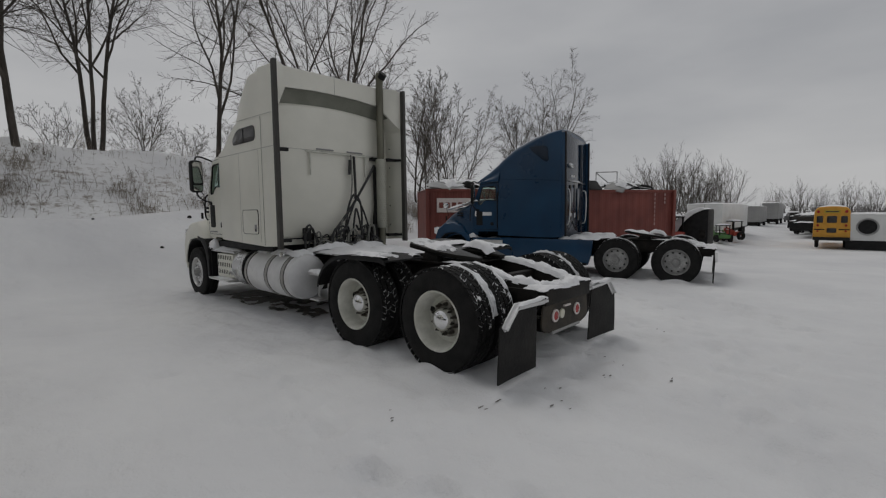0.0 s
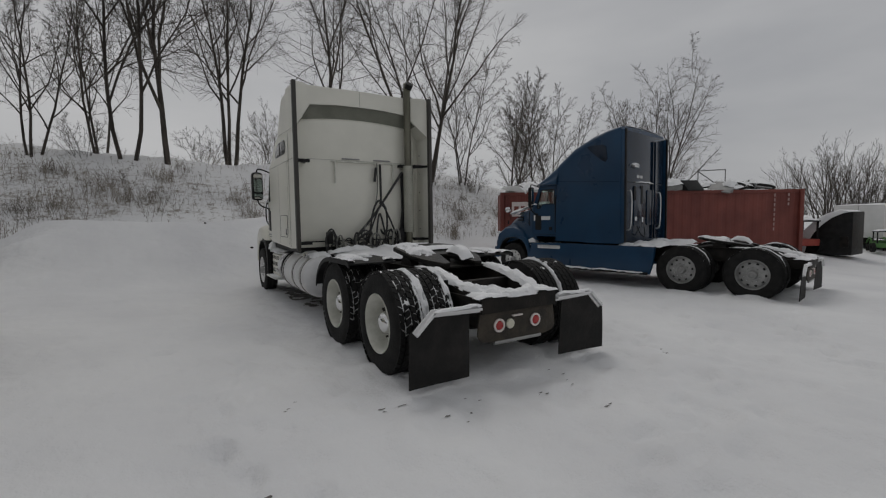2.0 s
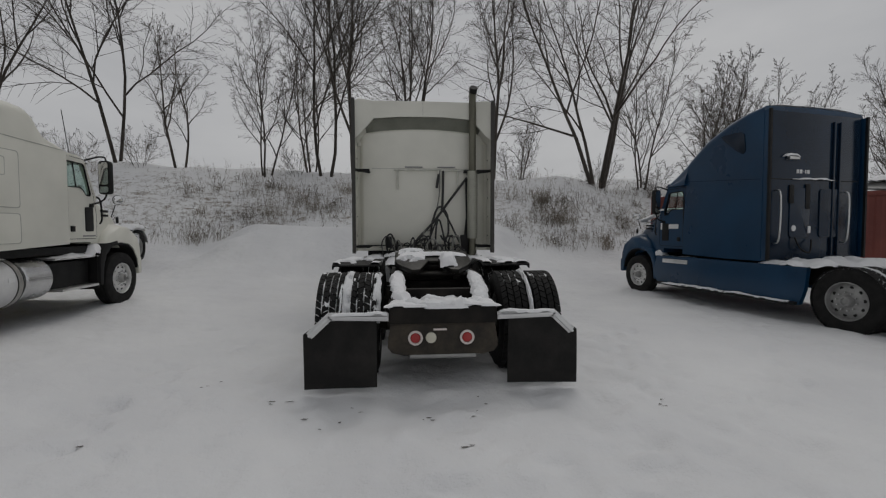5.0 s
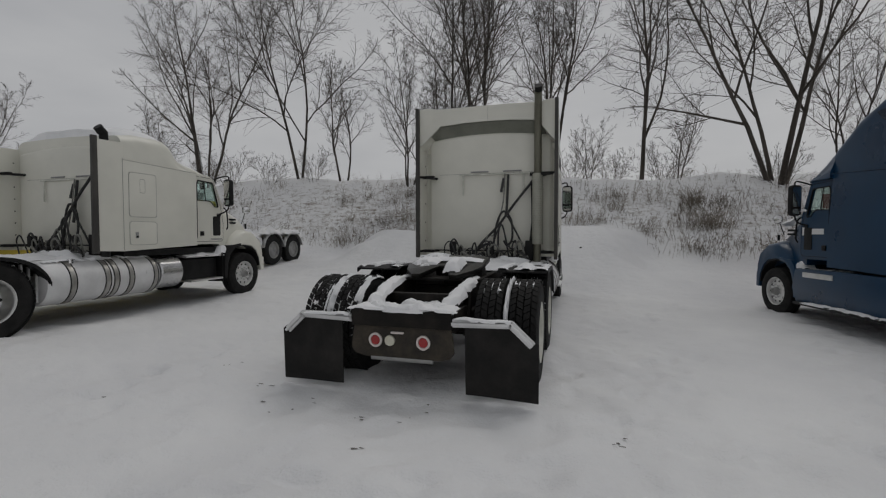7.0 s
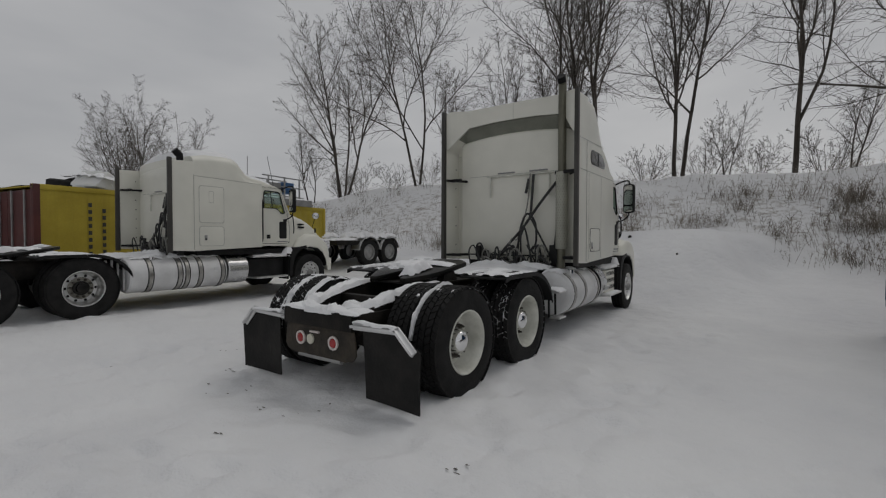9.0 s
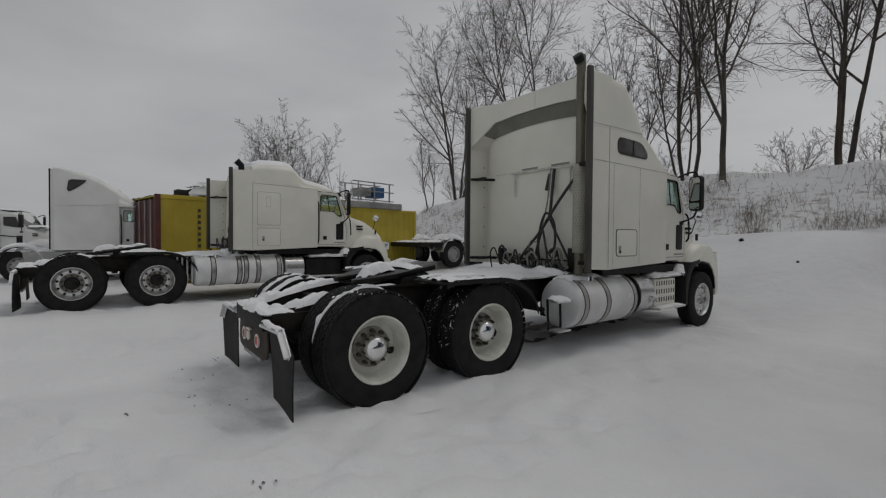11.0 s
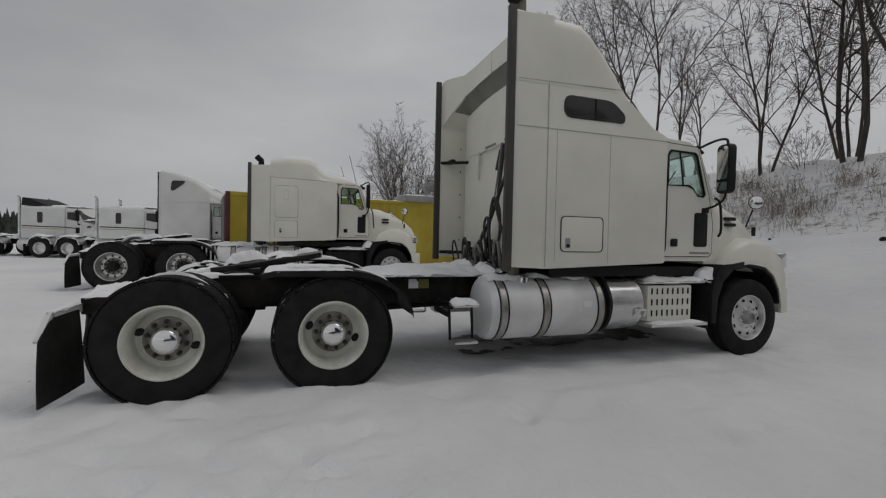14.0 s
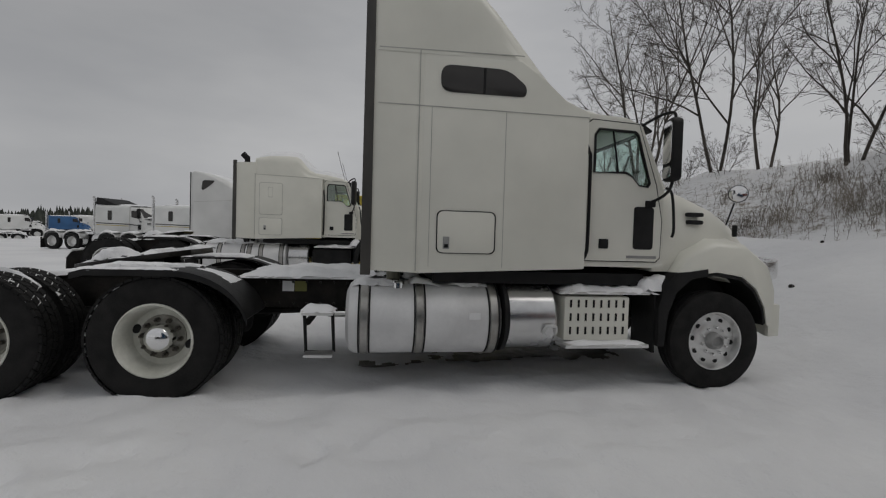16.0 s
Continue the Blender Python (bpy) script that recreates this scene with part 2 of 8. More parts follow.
# ---- mesh helpers ----
class Geo:
    """Vertices and faces gathered for one mesh."""

    def __init__(self):
        self.v, self.f = [], []

    def add(self, vs, fs):
        k = len(self.v)
        self.v += [tuple(p) for p in vs]
        self.f += [tuple(i + k for i in q) for q in fs]
        return self

    def box(self, x0, x1, y0, y1, z0, z1, m=None):
        vs = [Vector((x, y, z)) for z in (z0, z1) for y in (y0, y1) for x in (x0, x1)]
        if m:
            vs = [m @ p for p in vs]
        return self.add(vs, [(0, 2, 3, 1), (4, 5, 7, 6), (0, 1, 5, 4), (2, 6, 7, 3), (0, 4, 6, 2), (1, 3, 7, 5)])

    def prism(self, outline, a, b, axis="x"):
        """An outline of (u, v) pairs drawn out from a to b along an axis; u, v are the other two axes in order."""
        n = len(outline)
        put = {"x": lambda s, u, v: (s, u, v), "y": lambda s, u, v: (u, s, v), "z": lambda s, u, v: (u, v, s)}[axis]
        vs = [put(a, *p) for p in outline] + [put(b, *p) for p in outline]
        return self.add(vs, [tuple(range(n)), tuple(range(2 * n - 1, n - 1, -1))] + [(i, i + n, (i + 1) % n + n, (i + 1) % n) for i in range(n)])

    def lathe(self, profile, seg=32, axis="x", o=(0, 0, 0), closed=False, ends=True):
        """A profile of (along, radius) turned round an axis through o."""
        n, vs, fs = len(profile), [], []
        for i in range(seg):
            c, s = math.cos(2 * math.pi * i / seg), math.sin(2 * math.pi * i / seg)
            for a, r in profile:
                p = {"x": (a, r * c, r * s), "y": (r * s, a, r * c), "z": (r * c, r * s, a)}[axis]
                vs.append((p[0] + o[0], p[1] + o[1], p[2] + o[2]))
        for i in range(seg):
            j = (i + 1) % seg
            for k in range(n if closed else n - 1):
                q = (k + 1) % n
                fs.append((i * n + k, j * n + k, j * n + q, i * n + q))
        if not closed and ends:
            for k in (0, n - 1):
                if profile[k][1] > 1e-4:
                    fs.append(tuple(i * n + k for i in range(seg)))
        return self.add(vs, fs)

    def tube(self, pts, r, seg=8, r1=None, caps=True):
        pts = [Vector(p) for p in pts]
        n, vs, fs, side = len(pts), [], [], None
        for i, p in enumerate(pts):
            d = (pts[min(i + 1, n - 1)] - pts[max(i - 1, 0)])
            d = d.normalized() if d.length else Vector((0, 0, 1))
            if side is None:
                side = d.cross(Vector((0, 0, 1)) if abs(d.z) < 0.9 else Vector((1, 0, 0))).normalized()
            side = (side - d * side.dot(d)).normalized()
            up = d.cross(side)
            rr = r + ((r1 if r1 is not None else r) - r) * i / max(1, n - 1)
            for k in range(seg):
                a = 2 * math.pi * k / seg
                vs.append(p + (side * math.cos(a) + up * math.sin(a)) * rr)
        for i in range(n - 1):
            for k in range(seg):
                q = (k + 1) % seg
                fs.append((i * seg + k, i * seg + q, (i + 1) * seg + q, (i + 1) * seg + k))
        if caps:
            fs += [tuple(range(seg))[::-1], tuple((n - 1) * seg + k for k in range(seg))]
        return self.add(vs, fs)

    def loft(self, rings, cap=True):
        """Rings of equally many points, joined one to the next."""
        n = len(rings[0])
        vs = [p for r in rings for p in r]
        fs = [(i * n + k, i * n + (k + 1) % n, (i + 1) * n + (k + 1) % n, (i + 1) * n + k) for i in range(len(rings) - 1) for k in range(n)]
        if cap:
            fs += [tuple(range(n))[::-1], tuple((len(rings) - 1) * n + k for k in range(n))]
        return self.add(vs, fs)

    def lump(self, x0, x1, y0, y1, z, h, cell=0.06, rough=0.4, m=None, seed=0.0, hole=0.0, streak=False):
        """A low heap of snow over a rectangle, thick in the middle, with a ragged rim and gaps."""
        cell = cell * 0.6 if cell < 0.1 else cell
        nx, ny = max(4, int((x1 - x0) / cell)), max(4, int((y1 - y0) / cell))
        up, vs, fs = [], [], []
        for j in range(ny + 1):
            for i in range(nx + 1):
                u, v = i / nx, j / ny
                x, y = x0 + (x1 - x0) * u, y0 + (y1 - y0) * v
                sx_, sy_ = (7.5, 2.2) if streak else (3.1, 3.1)
                w = noise.noise(Vector((x * sx_ + seed, y * sy_ - seed, seed)))
                w2 = noise.noise(Vector((x * 11 + seed, y * 11, seed + 4)))
                w3 = noise.noise(Vector((x * 27, y * 27 + seed, seed + 8)))
                e = min(1, 4 * min(u, 1 - u) + 0.05) * min(1, 4 * min(v, 1 - v) + 0.05)
                t = h * (math.sqrt(e) * (1 + rough * w) - 0.14 + rough * 0.5 * w + 0.3 * w2 + 0.12 * w3 - 0.35 * (1 - e) * abs(w2))
                if w + 0.5 * w2 + 0.3 * w3 < hole - 1:
                    t = -0.03
                up.append(t > 0)
                p = Vector((x + 0.015 * w + 0.008 * w2, y + 0.015 * w - 0.008 * w3, z + (t if t > 0 else -0.012)))
                vs.append(m @ p if m else p)
        for j in range(ny):
            for i in range(nx):
                a = j * (nx + 1) + i
                if up[a] or up[a + 1] or up[a + nx + 2] or up[a + nx + 1]:
                    fs.append((a, a + 1, a + nx + 2, a + nx + 1))
        return self.add(vs, fs)


def snow_ridge(g, path, w, h, seed):
    """A continuous ridge of settled snow along a line, uneven in width and height."""
    pts = smooth_line(path, 9)
    rings, m = [], 8
    for i, p in enumerate(pts):
        d = pts[min(i + 1, len(pts) - 1)] - pts[max(i - 1, 0)]
        side = Vector((d.y, -d.x, 0)).normalized()
        n1, n2 = noise.noise(Vector((i * 0.16, seed, 1.0))), noise.noise(Vector((i * 0.5, seed, 5.0)))
        fade = min(1.0, 0.15 + 6 * min(i, len(pts) - 1 - i) / len(pts))
        hh = h * fade * (0.85 + 0.7 * n1 + 0.35 * n2)
        row = []
        for k in range(m + 1):
            u = k / m * 2 - 1
            e = noise.noise(Vector((i * 0.45, u * 3, seed + 9)))
            ww = w * fade ** 0.5 * (0.9 + 0.35 * n1 + 0.25 * (noise.noise(Vector((i * 0.4, seed + (7 if u > 0 else 3), 2.0)))))
            row.append(p + side * u * ww + Vector((0, 0, hh * math.sqrt(max(0, 1 - u * u)) * (1 + 0.35 * e) - (0.012 if k in (0, m) else 0))))
        rings.append(row)
    n = m + 1
    return g.add([q for r in rings for q in r], [(i * n + k, i * n + k + 1, (i + 1) * n + k + 1, (i + 1) * n + k) for i in range(len(rings) - 1) for k in range(m)])


def finish(name, g, material, bevel=0.0, seg=2, smooth=35.0):
    me = bpy.data.meshes.new(name)
    me.from_pydata(g.v, [], g.f)
    bm = bmesh.new()
    bm.from_mesh(me)
    bmesh.ops.recalc_face_normals(bm, faces=bm.faces)
    if bevel:
        es = [e for e in bm.edges if len(e.link_faces) == 2 and e.calc_face_angle(0) > radians(28)]
        bmesh.ops.bevel(bm, geom=es, offset=bevel, segments=seg, profile=0.6, affect="EDGES", clamp_overlap=True)
    if smooth:
        for q in bm.faces:
            q.smooth = True
        for e in bm.edges:
            if len(e.link_faces) == 2 and e.calc_face_angle(0) > radians(smooth):
                e.smooth = False
    bm.to_mesh(me)
    bm.free()
    me.materials.append(material)
    return me


def part(name, g, material, parent=None, label="", bevel=0.0, smooth=35.0, m=None):
    """One mesh object, under its thing where there is one."""
    ob = new(name, g if isinstance(g, bpy.types.Mesh) else finish(name, g, material, bevel, smooth=smooth))
    if parent:
        ob.parent = parent
    if m:
        ob.matrix_basis = m
    return tagged(ob, label)


def thing(name, label, category, m=None, group="", kind=""):
    ob = new(name)
    ob.empty_display_size = 0.3
    if m:
        ob.matrix_basis = m
    return tagged(ob, label, category, group, kind)


def round_rect(u0, u1, v0, v1, r, seg=4):
    pts = []
    for cu, cv, a0 in ((u1 - r, v1 - r, 0), (u0 + r, v1 - r, 90), (u0 + r, v0 + r, 180), (u1 - r, v0 + r, 270)):
        for i in range(seg + 1):
            a = radians(a0 + 90 * i / seg)
            pts.append((cu + r * math.cos(a), cv + r * math.sin(a)))
    return pts


def rounded(poly, radii, seg=5):
    """A closed outline with each corner turned into an arc-like curve."""
    out, n = [], len(poly)
    for i in range(n):
        p, q, r = (Vector(poly[(i + k - 1) % n]) for k in range(3))
        a, b = q + (p - q).normalized() * radii[i], q + (r - q).normalized() * radii[i]
        for k in range(seg + 1):
            f = k / seg
            c = a * (1 - f) ** 2 + q * 2 * f * (1 - f) + b * f * f
            out.append((c.x, c.y))
    return out


def smooth_line(pts, n=6):
    """A rounded line through points."""
    pts = [Vector(p) for p in pts]
    out = []
    for i in range(len(pts) - 1):
        p0, p1, p2, p3 = pts[max(i - 1, 0)], pts[i], pts[i + 1], pts[min(i + 2, len(pts) - 1)]
        for k in range(n):
            t = k / n
            out.append(0.5 * (2 * p1 + (p2 - p0) * t + (2 * p0 - 5 * p1 + 4 * p2 - p3) * t * t + (3 * p1 - p0 - 3 * p2 + p3) * t ** 3))
    return out + [pts[-1]]


def frame_strip(outline, w):
    """A closed outline (u, v) as pairs of outer and inner points, w wide, for seams and seals."""
    n = len(outline)
    cu, cv = sum(p[0] for p in outline) / n, sum(p[1] for p in outline) / n
    inner = []
    for u, v in outline:
        d = math.hypot(u - cu, v - cv)
        inner.append((u + (cu - u) * w / d, v + (cv - v) * w / d))
    return inner


def seam(g, outline, w, x0, x1):
    """A closed raised line round an outline on a side wall, from x0 to x1."""
    inner, n = frame_strip(outline, w), len(outline)
    vs = [(x, *p) for x in (x0, x1) for ring in (outline, inner) for p in ring]
    fs = []
    for i in range(n):
        j = (i + 1) % n
        fs += [(2 * n + i, 2 * n + j, 3 * n + j, 3 * n + i), (i, j, 2 * n + j, 2 * n + i), (n + i, 3 * n + i, 3 * n + j, n + j)]
    return g.add(vs, fs)


# ---- ground ----
def sstep(a, b, x):
    t = min(1.0, max(0.0, (x - a) / (b - a)))
    return t * t * (3 - 2 * t)


def toe(x):
    """Where the bank's foot runs."""
    t = 10.2 + 0.8 * sstep(2, 9, -x) + 3.5 * sstep(6.0, 18.0, x) + 9 * sstep(21, 38, -x)
    return t


def bank(x, y):
    """Height of the bank behind the trucks; 0 to 1 of how far up it is."""
    t = toe(x)
    along = 1 - 0.75 * sstep(13, 30, x)
    up = sstep(t - 0.5, t + 7.5 + 0.05 * abs(x), y)
    return (3.55 + 0.5 * sstep(4, 16, -x)) * along * up, up * along


def ramp(x, y):
    """The smooth drift that runs up the bank behind the parked truck."""
    w = 0.9 * noise.noise(Vector((y * 0.55, x * 0.2, 71.0))) + 0.4 * noise.noise(Vector((y * 1.6, x * 0.5, 73.0)))
    return sstep(-7.0 + w, -5.0 + w, x) * (1 - sstep(2.2 + w, 4.0 + w, x)) * sstep(6.0, 8.4, y) * (1 - sstep(10.9 + w, 13.0 + w, y))


TRUCK_N = pose(-5.93, -2.34, 0.25, 0, 0, 0.9) @ Matrix.Scale(0.90, 4)
TRUCK_B = pose(7.15, 0.05, -0.02, 0, 0, 11.5) @ Matrix.Scale(0.92, 4)
WHEELS = [(sx * 0.9, y) for sx in (-1, 1) for y in (0.0, 1.32)] + [(-1.02, 6.30), (1.02, 6.30)]
SPOTS = [(x, y) for x, y in WHEELS]
for base, wb in ((TRUCK_N, 6.02), (TRUCK_B, 5.93)):
    for sx in (-1, 1):
        for yy in (0.0, 1.32, wb):
            q = base @ Vector((sx * 0.95, yy, 0))
            SPOTS.append((q.x, q.y))


def footprints():
    """Where boots and tyres broke the crust: x, y, length, width, heading, depth."""
    rnd, out = random.Random(31), []
    for n, (x, y, a, steps) in enumerate(((1.9, -1.6, 95, 9), (-3.3, -2.6, -28, 11), (2.2, -3.3, 40, 9), (-2.2, 1.5, 260, 7), (3.2, -1.2, 70, 10), (-0.8, -2.4, 10, 7), (2.6, 3.6, 80, 6), (3.0, -2.2, 20, 8), (4.6, -1.6, 100, 9), (1.6, -2.2, 200, 8), (3.9, 0.6, 85, 12))):
        for k in range(steps):
            a += rnd.uniform(-9, 9)
            x, y = x + 0.36 * math.cos(radians(a)), y + 0.36 * math.sin(radians(a))
            o = 0.11 * (1 if k % 2 else -1)
            out.append((x - o * math.sin(radians(a)), y + o * math.cos(radians(a)), 0.17, 0.085, radians(a), rnd.uniform(0.025, 0.05)))
    for k in range(90):
        out.append((rnd.gauss(2.0, 0.9) * rnd.choice((1, 1, -1)), rnd.gauss(-0.4, 1.6), rnd.uniform(0.08, 0.25), rnd.uniform(0.06, 0.16), rnd.uniform(0, 3), rnd.uniform(-0.015, 0.055)))
    return [p for p in out if not (abs(p[0]) < 1.35 and p[1] > -0.95)]


PRINTS = footprints()


def ground_z(x, y):
    b, u = bank(x, y)
    z = 0.24 * sstep(1.8, 5.2, -x) + 0.10 * sstep(7, 12, -x) + (0.50 * sstep(0, 4, y) - 0.24) * sstep(8.5, 15, x)
    z = z * (1 - sstep(30, 60, abs(x))) + 0.45 * sstep(6.0, 11.5, y) * (1 - sstep(14, 22, abs(x)))
    r = ramp(x, y)
    rz = 1.55 * sstep(6.9, 12.6, y) * (0.82 + 0.18 * sstep(-5, 2, x))
    z += b * (1 - r) + max(b, rz) * r
    if abs(x) < 60 and abs(y) < 60:
        z += 0.05 * noise.noise(Vector((x * 0.45, y * 0.45, 3.0))) + u * 0.35 * noise.noise(Vector((x * 0.35, y * 0.35, 9.0))) * (1 - r)
        z += u * (1 - r) * 0.10 * noise.noise(Vector((x * 1.7, y * 1.7, 1.0)))
    if -9 < x < 9 and -8 < y < 10:
        z += 0.03 * noise.noise(Vector((x * 2.2, y * 2.2, 5.0))) + 0.010 * noise.noise(Vector((x * 7, y * 7, 2.0)))
        # kicked and trodden snow round the truck
        trod = math.exp(-((abs(x) - 1.9) / 1.1) ** 2) * sstep(-3.0, -1.0, y) * (1 - sstep(5.5, 8.0, y))
        z += trod * (0.045 * noise.noise(Vector((x * 3.6, y * 3.0, 15.0))) + 0.02 * noise.noise(Vector((x * 9, y * 8, 25.0))))
        near = min((x - a) ** 2 + (y - c) ** 2 for a, c in SPOTS)
        if near < 1.4:
            k = math.exp(-near / 0.22)
            z += 0.055 * k * (1 + 1.2 * noise.noise(Vector((x * 5, y * 5, 8.0))))
        for px, py, ln, wd, a, dep in PRINTS:
            dx, dy = x - px, y - py
            if abs(dx) < 0.5 and abs(dy) < 0.5:
                u, v = (dx * math.cos(a) + dy * math.sin(a)) / ln, (dy * math.cos(a) - dx * math.sin(a)) / wd
                q = u * u + v * v
                z += dep * (0.45 * math.exp(-(q - 1.6) ** 2 / 0.5) - math.exp(-q * q * 0.8))
        # trodden and driven snow behind the truck
        churn = math.exp(-((x - 0.4) / 2.6) ** 2 - ((y + 2.0) / 1.6) ** 2)
        z += churn * 0.06 * noise.noise(Vector((x * 4.2, y * 3.2, 11.0)))
        for tx in (-0.95, 0.95):
            z -= 0.035 * math.exp(-((x - tx) / 0.22) ** 2) * sstep(-7.5, -2.5, y) * (1 - sstep(-1.0, -0.4, y)) * (0.6 + noise.noise(Vector((x * 2, y * 2.5, 20.0))))
    return z


def spread(lo, hi, step, far, grow=1.22):
    mid = list(np.arange(lo, hi + 1e-6, step))
    up, d, p = [], step, hi
    while p < far:
        d *= grow
        p += d
        up.append(p)
    dn, d, p = [], step, lo
    while p > -far:
        d *= grow
        p -= d
        dn.append(p)
    return dn[::-1] + mid + up


def grassy(x, y):
    """How much dry grass shows: thick on the middle of the slope and on its left run, thin along the snowy crest."""
    u = bank(x, y)[1]
    return (0.83 + 0.06 * sstep(1, 5, -x) - 0.1 * sstep(10, 15, -x)) * sstep(0.03, 0.26, u) * (1 - 0.28 * sstep(0.66, 0.95, u)) * (1 - ramp(x, y))


def build_ground():
    xs = spread(-7.0, 7.0, 0.06, 2500, 1.18)
    ys = sorted(set(round(v, 3) for v in spread(-5.5, 7.5, 0.06, 2500, 1.08)))
    vs = [(x, y, ground_z(x, y)) for y in ys for x in xs]
    n = len(xs)
    fs = [(j * n + i, j * n + i + 1, (j + 1) * n + i + 1, (j + 1) * n + i) for j in range(len(ys) - 1) for i in range(n - 1)]
    me = bpy.data.meshes.new("ground")
    me.from_pydata(vs, [], fs)
    me.polygons.foreach_set("use_smooth", [True] * len(fs))
    at = me.attributes.new("grass", "FLOAT", "POINT")
    at.data.foreach_set("value", [grassy(x, y) * (1 - sstep(40, 80, max(abs(x), abs(y)))) for x, y, _ in vs])
    me.materials.append(SNOW_GROUND)
    return tagged(new("ground", me), "snow-covered yard rising to a weedy snow bank", "ground", kind="structure")


build_ground()


# ---- wheels ----
HUB_DIRT = mat("dirty_hub", (0.17, 0.162, 0.135), 0.65, 0.2, (0.36, 0.35, 0.31), 12, bump=0.2, fine=0.3)
HUB_NUT = mat("rusty_wheel_nut", (0.045, 0.04, 0.033), 0.6, 0.4, (0.11, 0.10, 0.085), 20, fine=0.3)
TYRE_R, TYRE_W = 0.52, 0.27


def tyre_mesh():
    h, r = TYRE_W / 2, TYRE_R
    p = [(-h + 0.02, 0.288), (-h + 0.002, 0.32), (-h, 0.40), (-h + 0.006, 0.46), (-h + 0.022, r - 0.022)]
    for x in (-0.066, 0.0, 0.066):
        p += [(x - 0.012, r - 0.012), (x - 0.006, r - 0.03), (x + 0.006, r - 0.03), (x + 0.012, r - 0.012)]
    p += [(h - 0.022, r - 0.022), (h - 0.006, 0.46), (h, 0.40), (h - 0.002, 0.32), (h - 0.02, 0.288), (0, 0.30)]
    return finish("tyre", Geo().lathe(p, 48, closed=True), RUBBER)


def tread_mesh():
    g, n = Geo(), 46
    for row, (x0, x1) in enumerate(((-0.122, -0.073), (-0.060, -0.006), (0.006, 0.060), (0.073, 0.122))):
        for i in range(n):
            a, w = 2 * math.pi * (i + 0.5 * (row % 2)) / n, 2 * math.pi / n * 0.425
            sh = 0.16 * (1 if row % 2 else -1) * w
            vs = []
            for rr in (TYRE_R - 0.016, TYRE_R + 0.004):
                for x, s in ((x0, -sh), (x1, sh)):
                    for k in (-w, w):
                        vs.append((x, rr * math.cos(a + k + s * 3), rr * math.sin(a + k + s * 3)))
            g.add(vs, [(4, 5, 7, 6), (0, 1, 5, 4), (2, 6, 7, 3), (0, 4, 6, 2), (1, 3, 7, 5)])
    return finish("tread", g, RUBBER, smooth=0)


def deep_rim(material):
    p = [(0.118, 0.305), (0.130, 0.300), (0.132, 0.290), (0.116, 0.279), (0.10, 0.272), (0.03, 0.258), (-0.03, 0.252), (-0.055, 0.236), (-0.05, 0.20), (-0.055, 0.17), (-0.055, 0.0)]
    q = [(-0.125, 0.30), (-0.06, 0.27)]
    return finish("wheel", Geo().lathe(p, 40, ends=False).lathe(q, 40, ends=False), material)


def full_rim(material):
    p = [(0.118, 0.303), (0.128, 0.298), (0.128, 0.288), (0.10, 0.276), (0.055, 0.268), (0.06, 0.245), (0.082, 0.20), (0.09, 0.15), (0.09, 0.10), (0.085, 0.0)]
    return finish("wheel", Geo().lathe(p, 40, ends=False).lathe([(-0.125, 0.30), (-0.05, 0.27)], 40, ends=False), material)


TYRE, TREAD = tyre_mesh(), tread_mesh()
HUB_DOME = finish("hub_cap", Geo().lathe([(-0.03, 0.116), (0.03, 0.115), (0.058, 0.108), (0.08, 0.088), (0.094, 0.055), (0.10, 0.025), (0.101, 0.0)], 28), CHROME)
HUB_PLATE = finish("hub", Geo().lathe([(-0.055, 0.185), (-0.04, 0.182), (-0.034, 0.17), (-0.034, 0.0)], 28), HUB_DIRT)
HUB_OPEN = finish("hub", Geo().lathe([(-0.055, 0.125), (0.0, 0.115), (0.01, 0.09), (0.07, 0.085), (0.085, 0.06), (0.085, 0.0)], 24), GREASE)
HUB_STEER = finish("hub", Geo().lathe([(0.08, 0.095), (0.13, 0.085), (0.165, 0.07), (0.17, 0.055), (0.145, 0.045), (0.145, 0.0)], 24), RIM_GREY)
NUT = finish("wheel_nut", Geo().lathe([(-0.055, 0.021), (0.002, 0.02), (0.004, 0.012), (0.03, 0.011), (0.03, 0.0)], 6), HUB_NUT)
NUT_S = finish("wheel_nut", Geo().lathe([(0.08, 0.017), (0.12, 0.016), (0.135, 0.008), (0.135, 0.0)], 6), CHROME)
HOLE = finish("hand_hole", Geo().lathe([(-0.004, 0.036), (0.003, 0.034), (0.003, 0.0)], 14), BLACK)
RIMS = {"white": deep_rim(RIM), "alu": full_rim(ALU), "grey": full_rim(RIM_GREY), "dish_alu": deep_rim(ALU)}


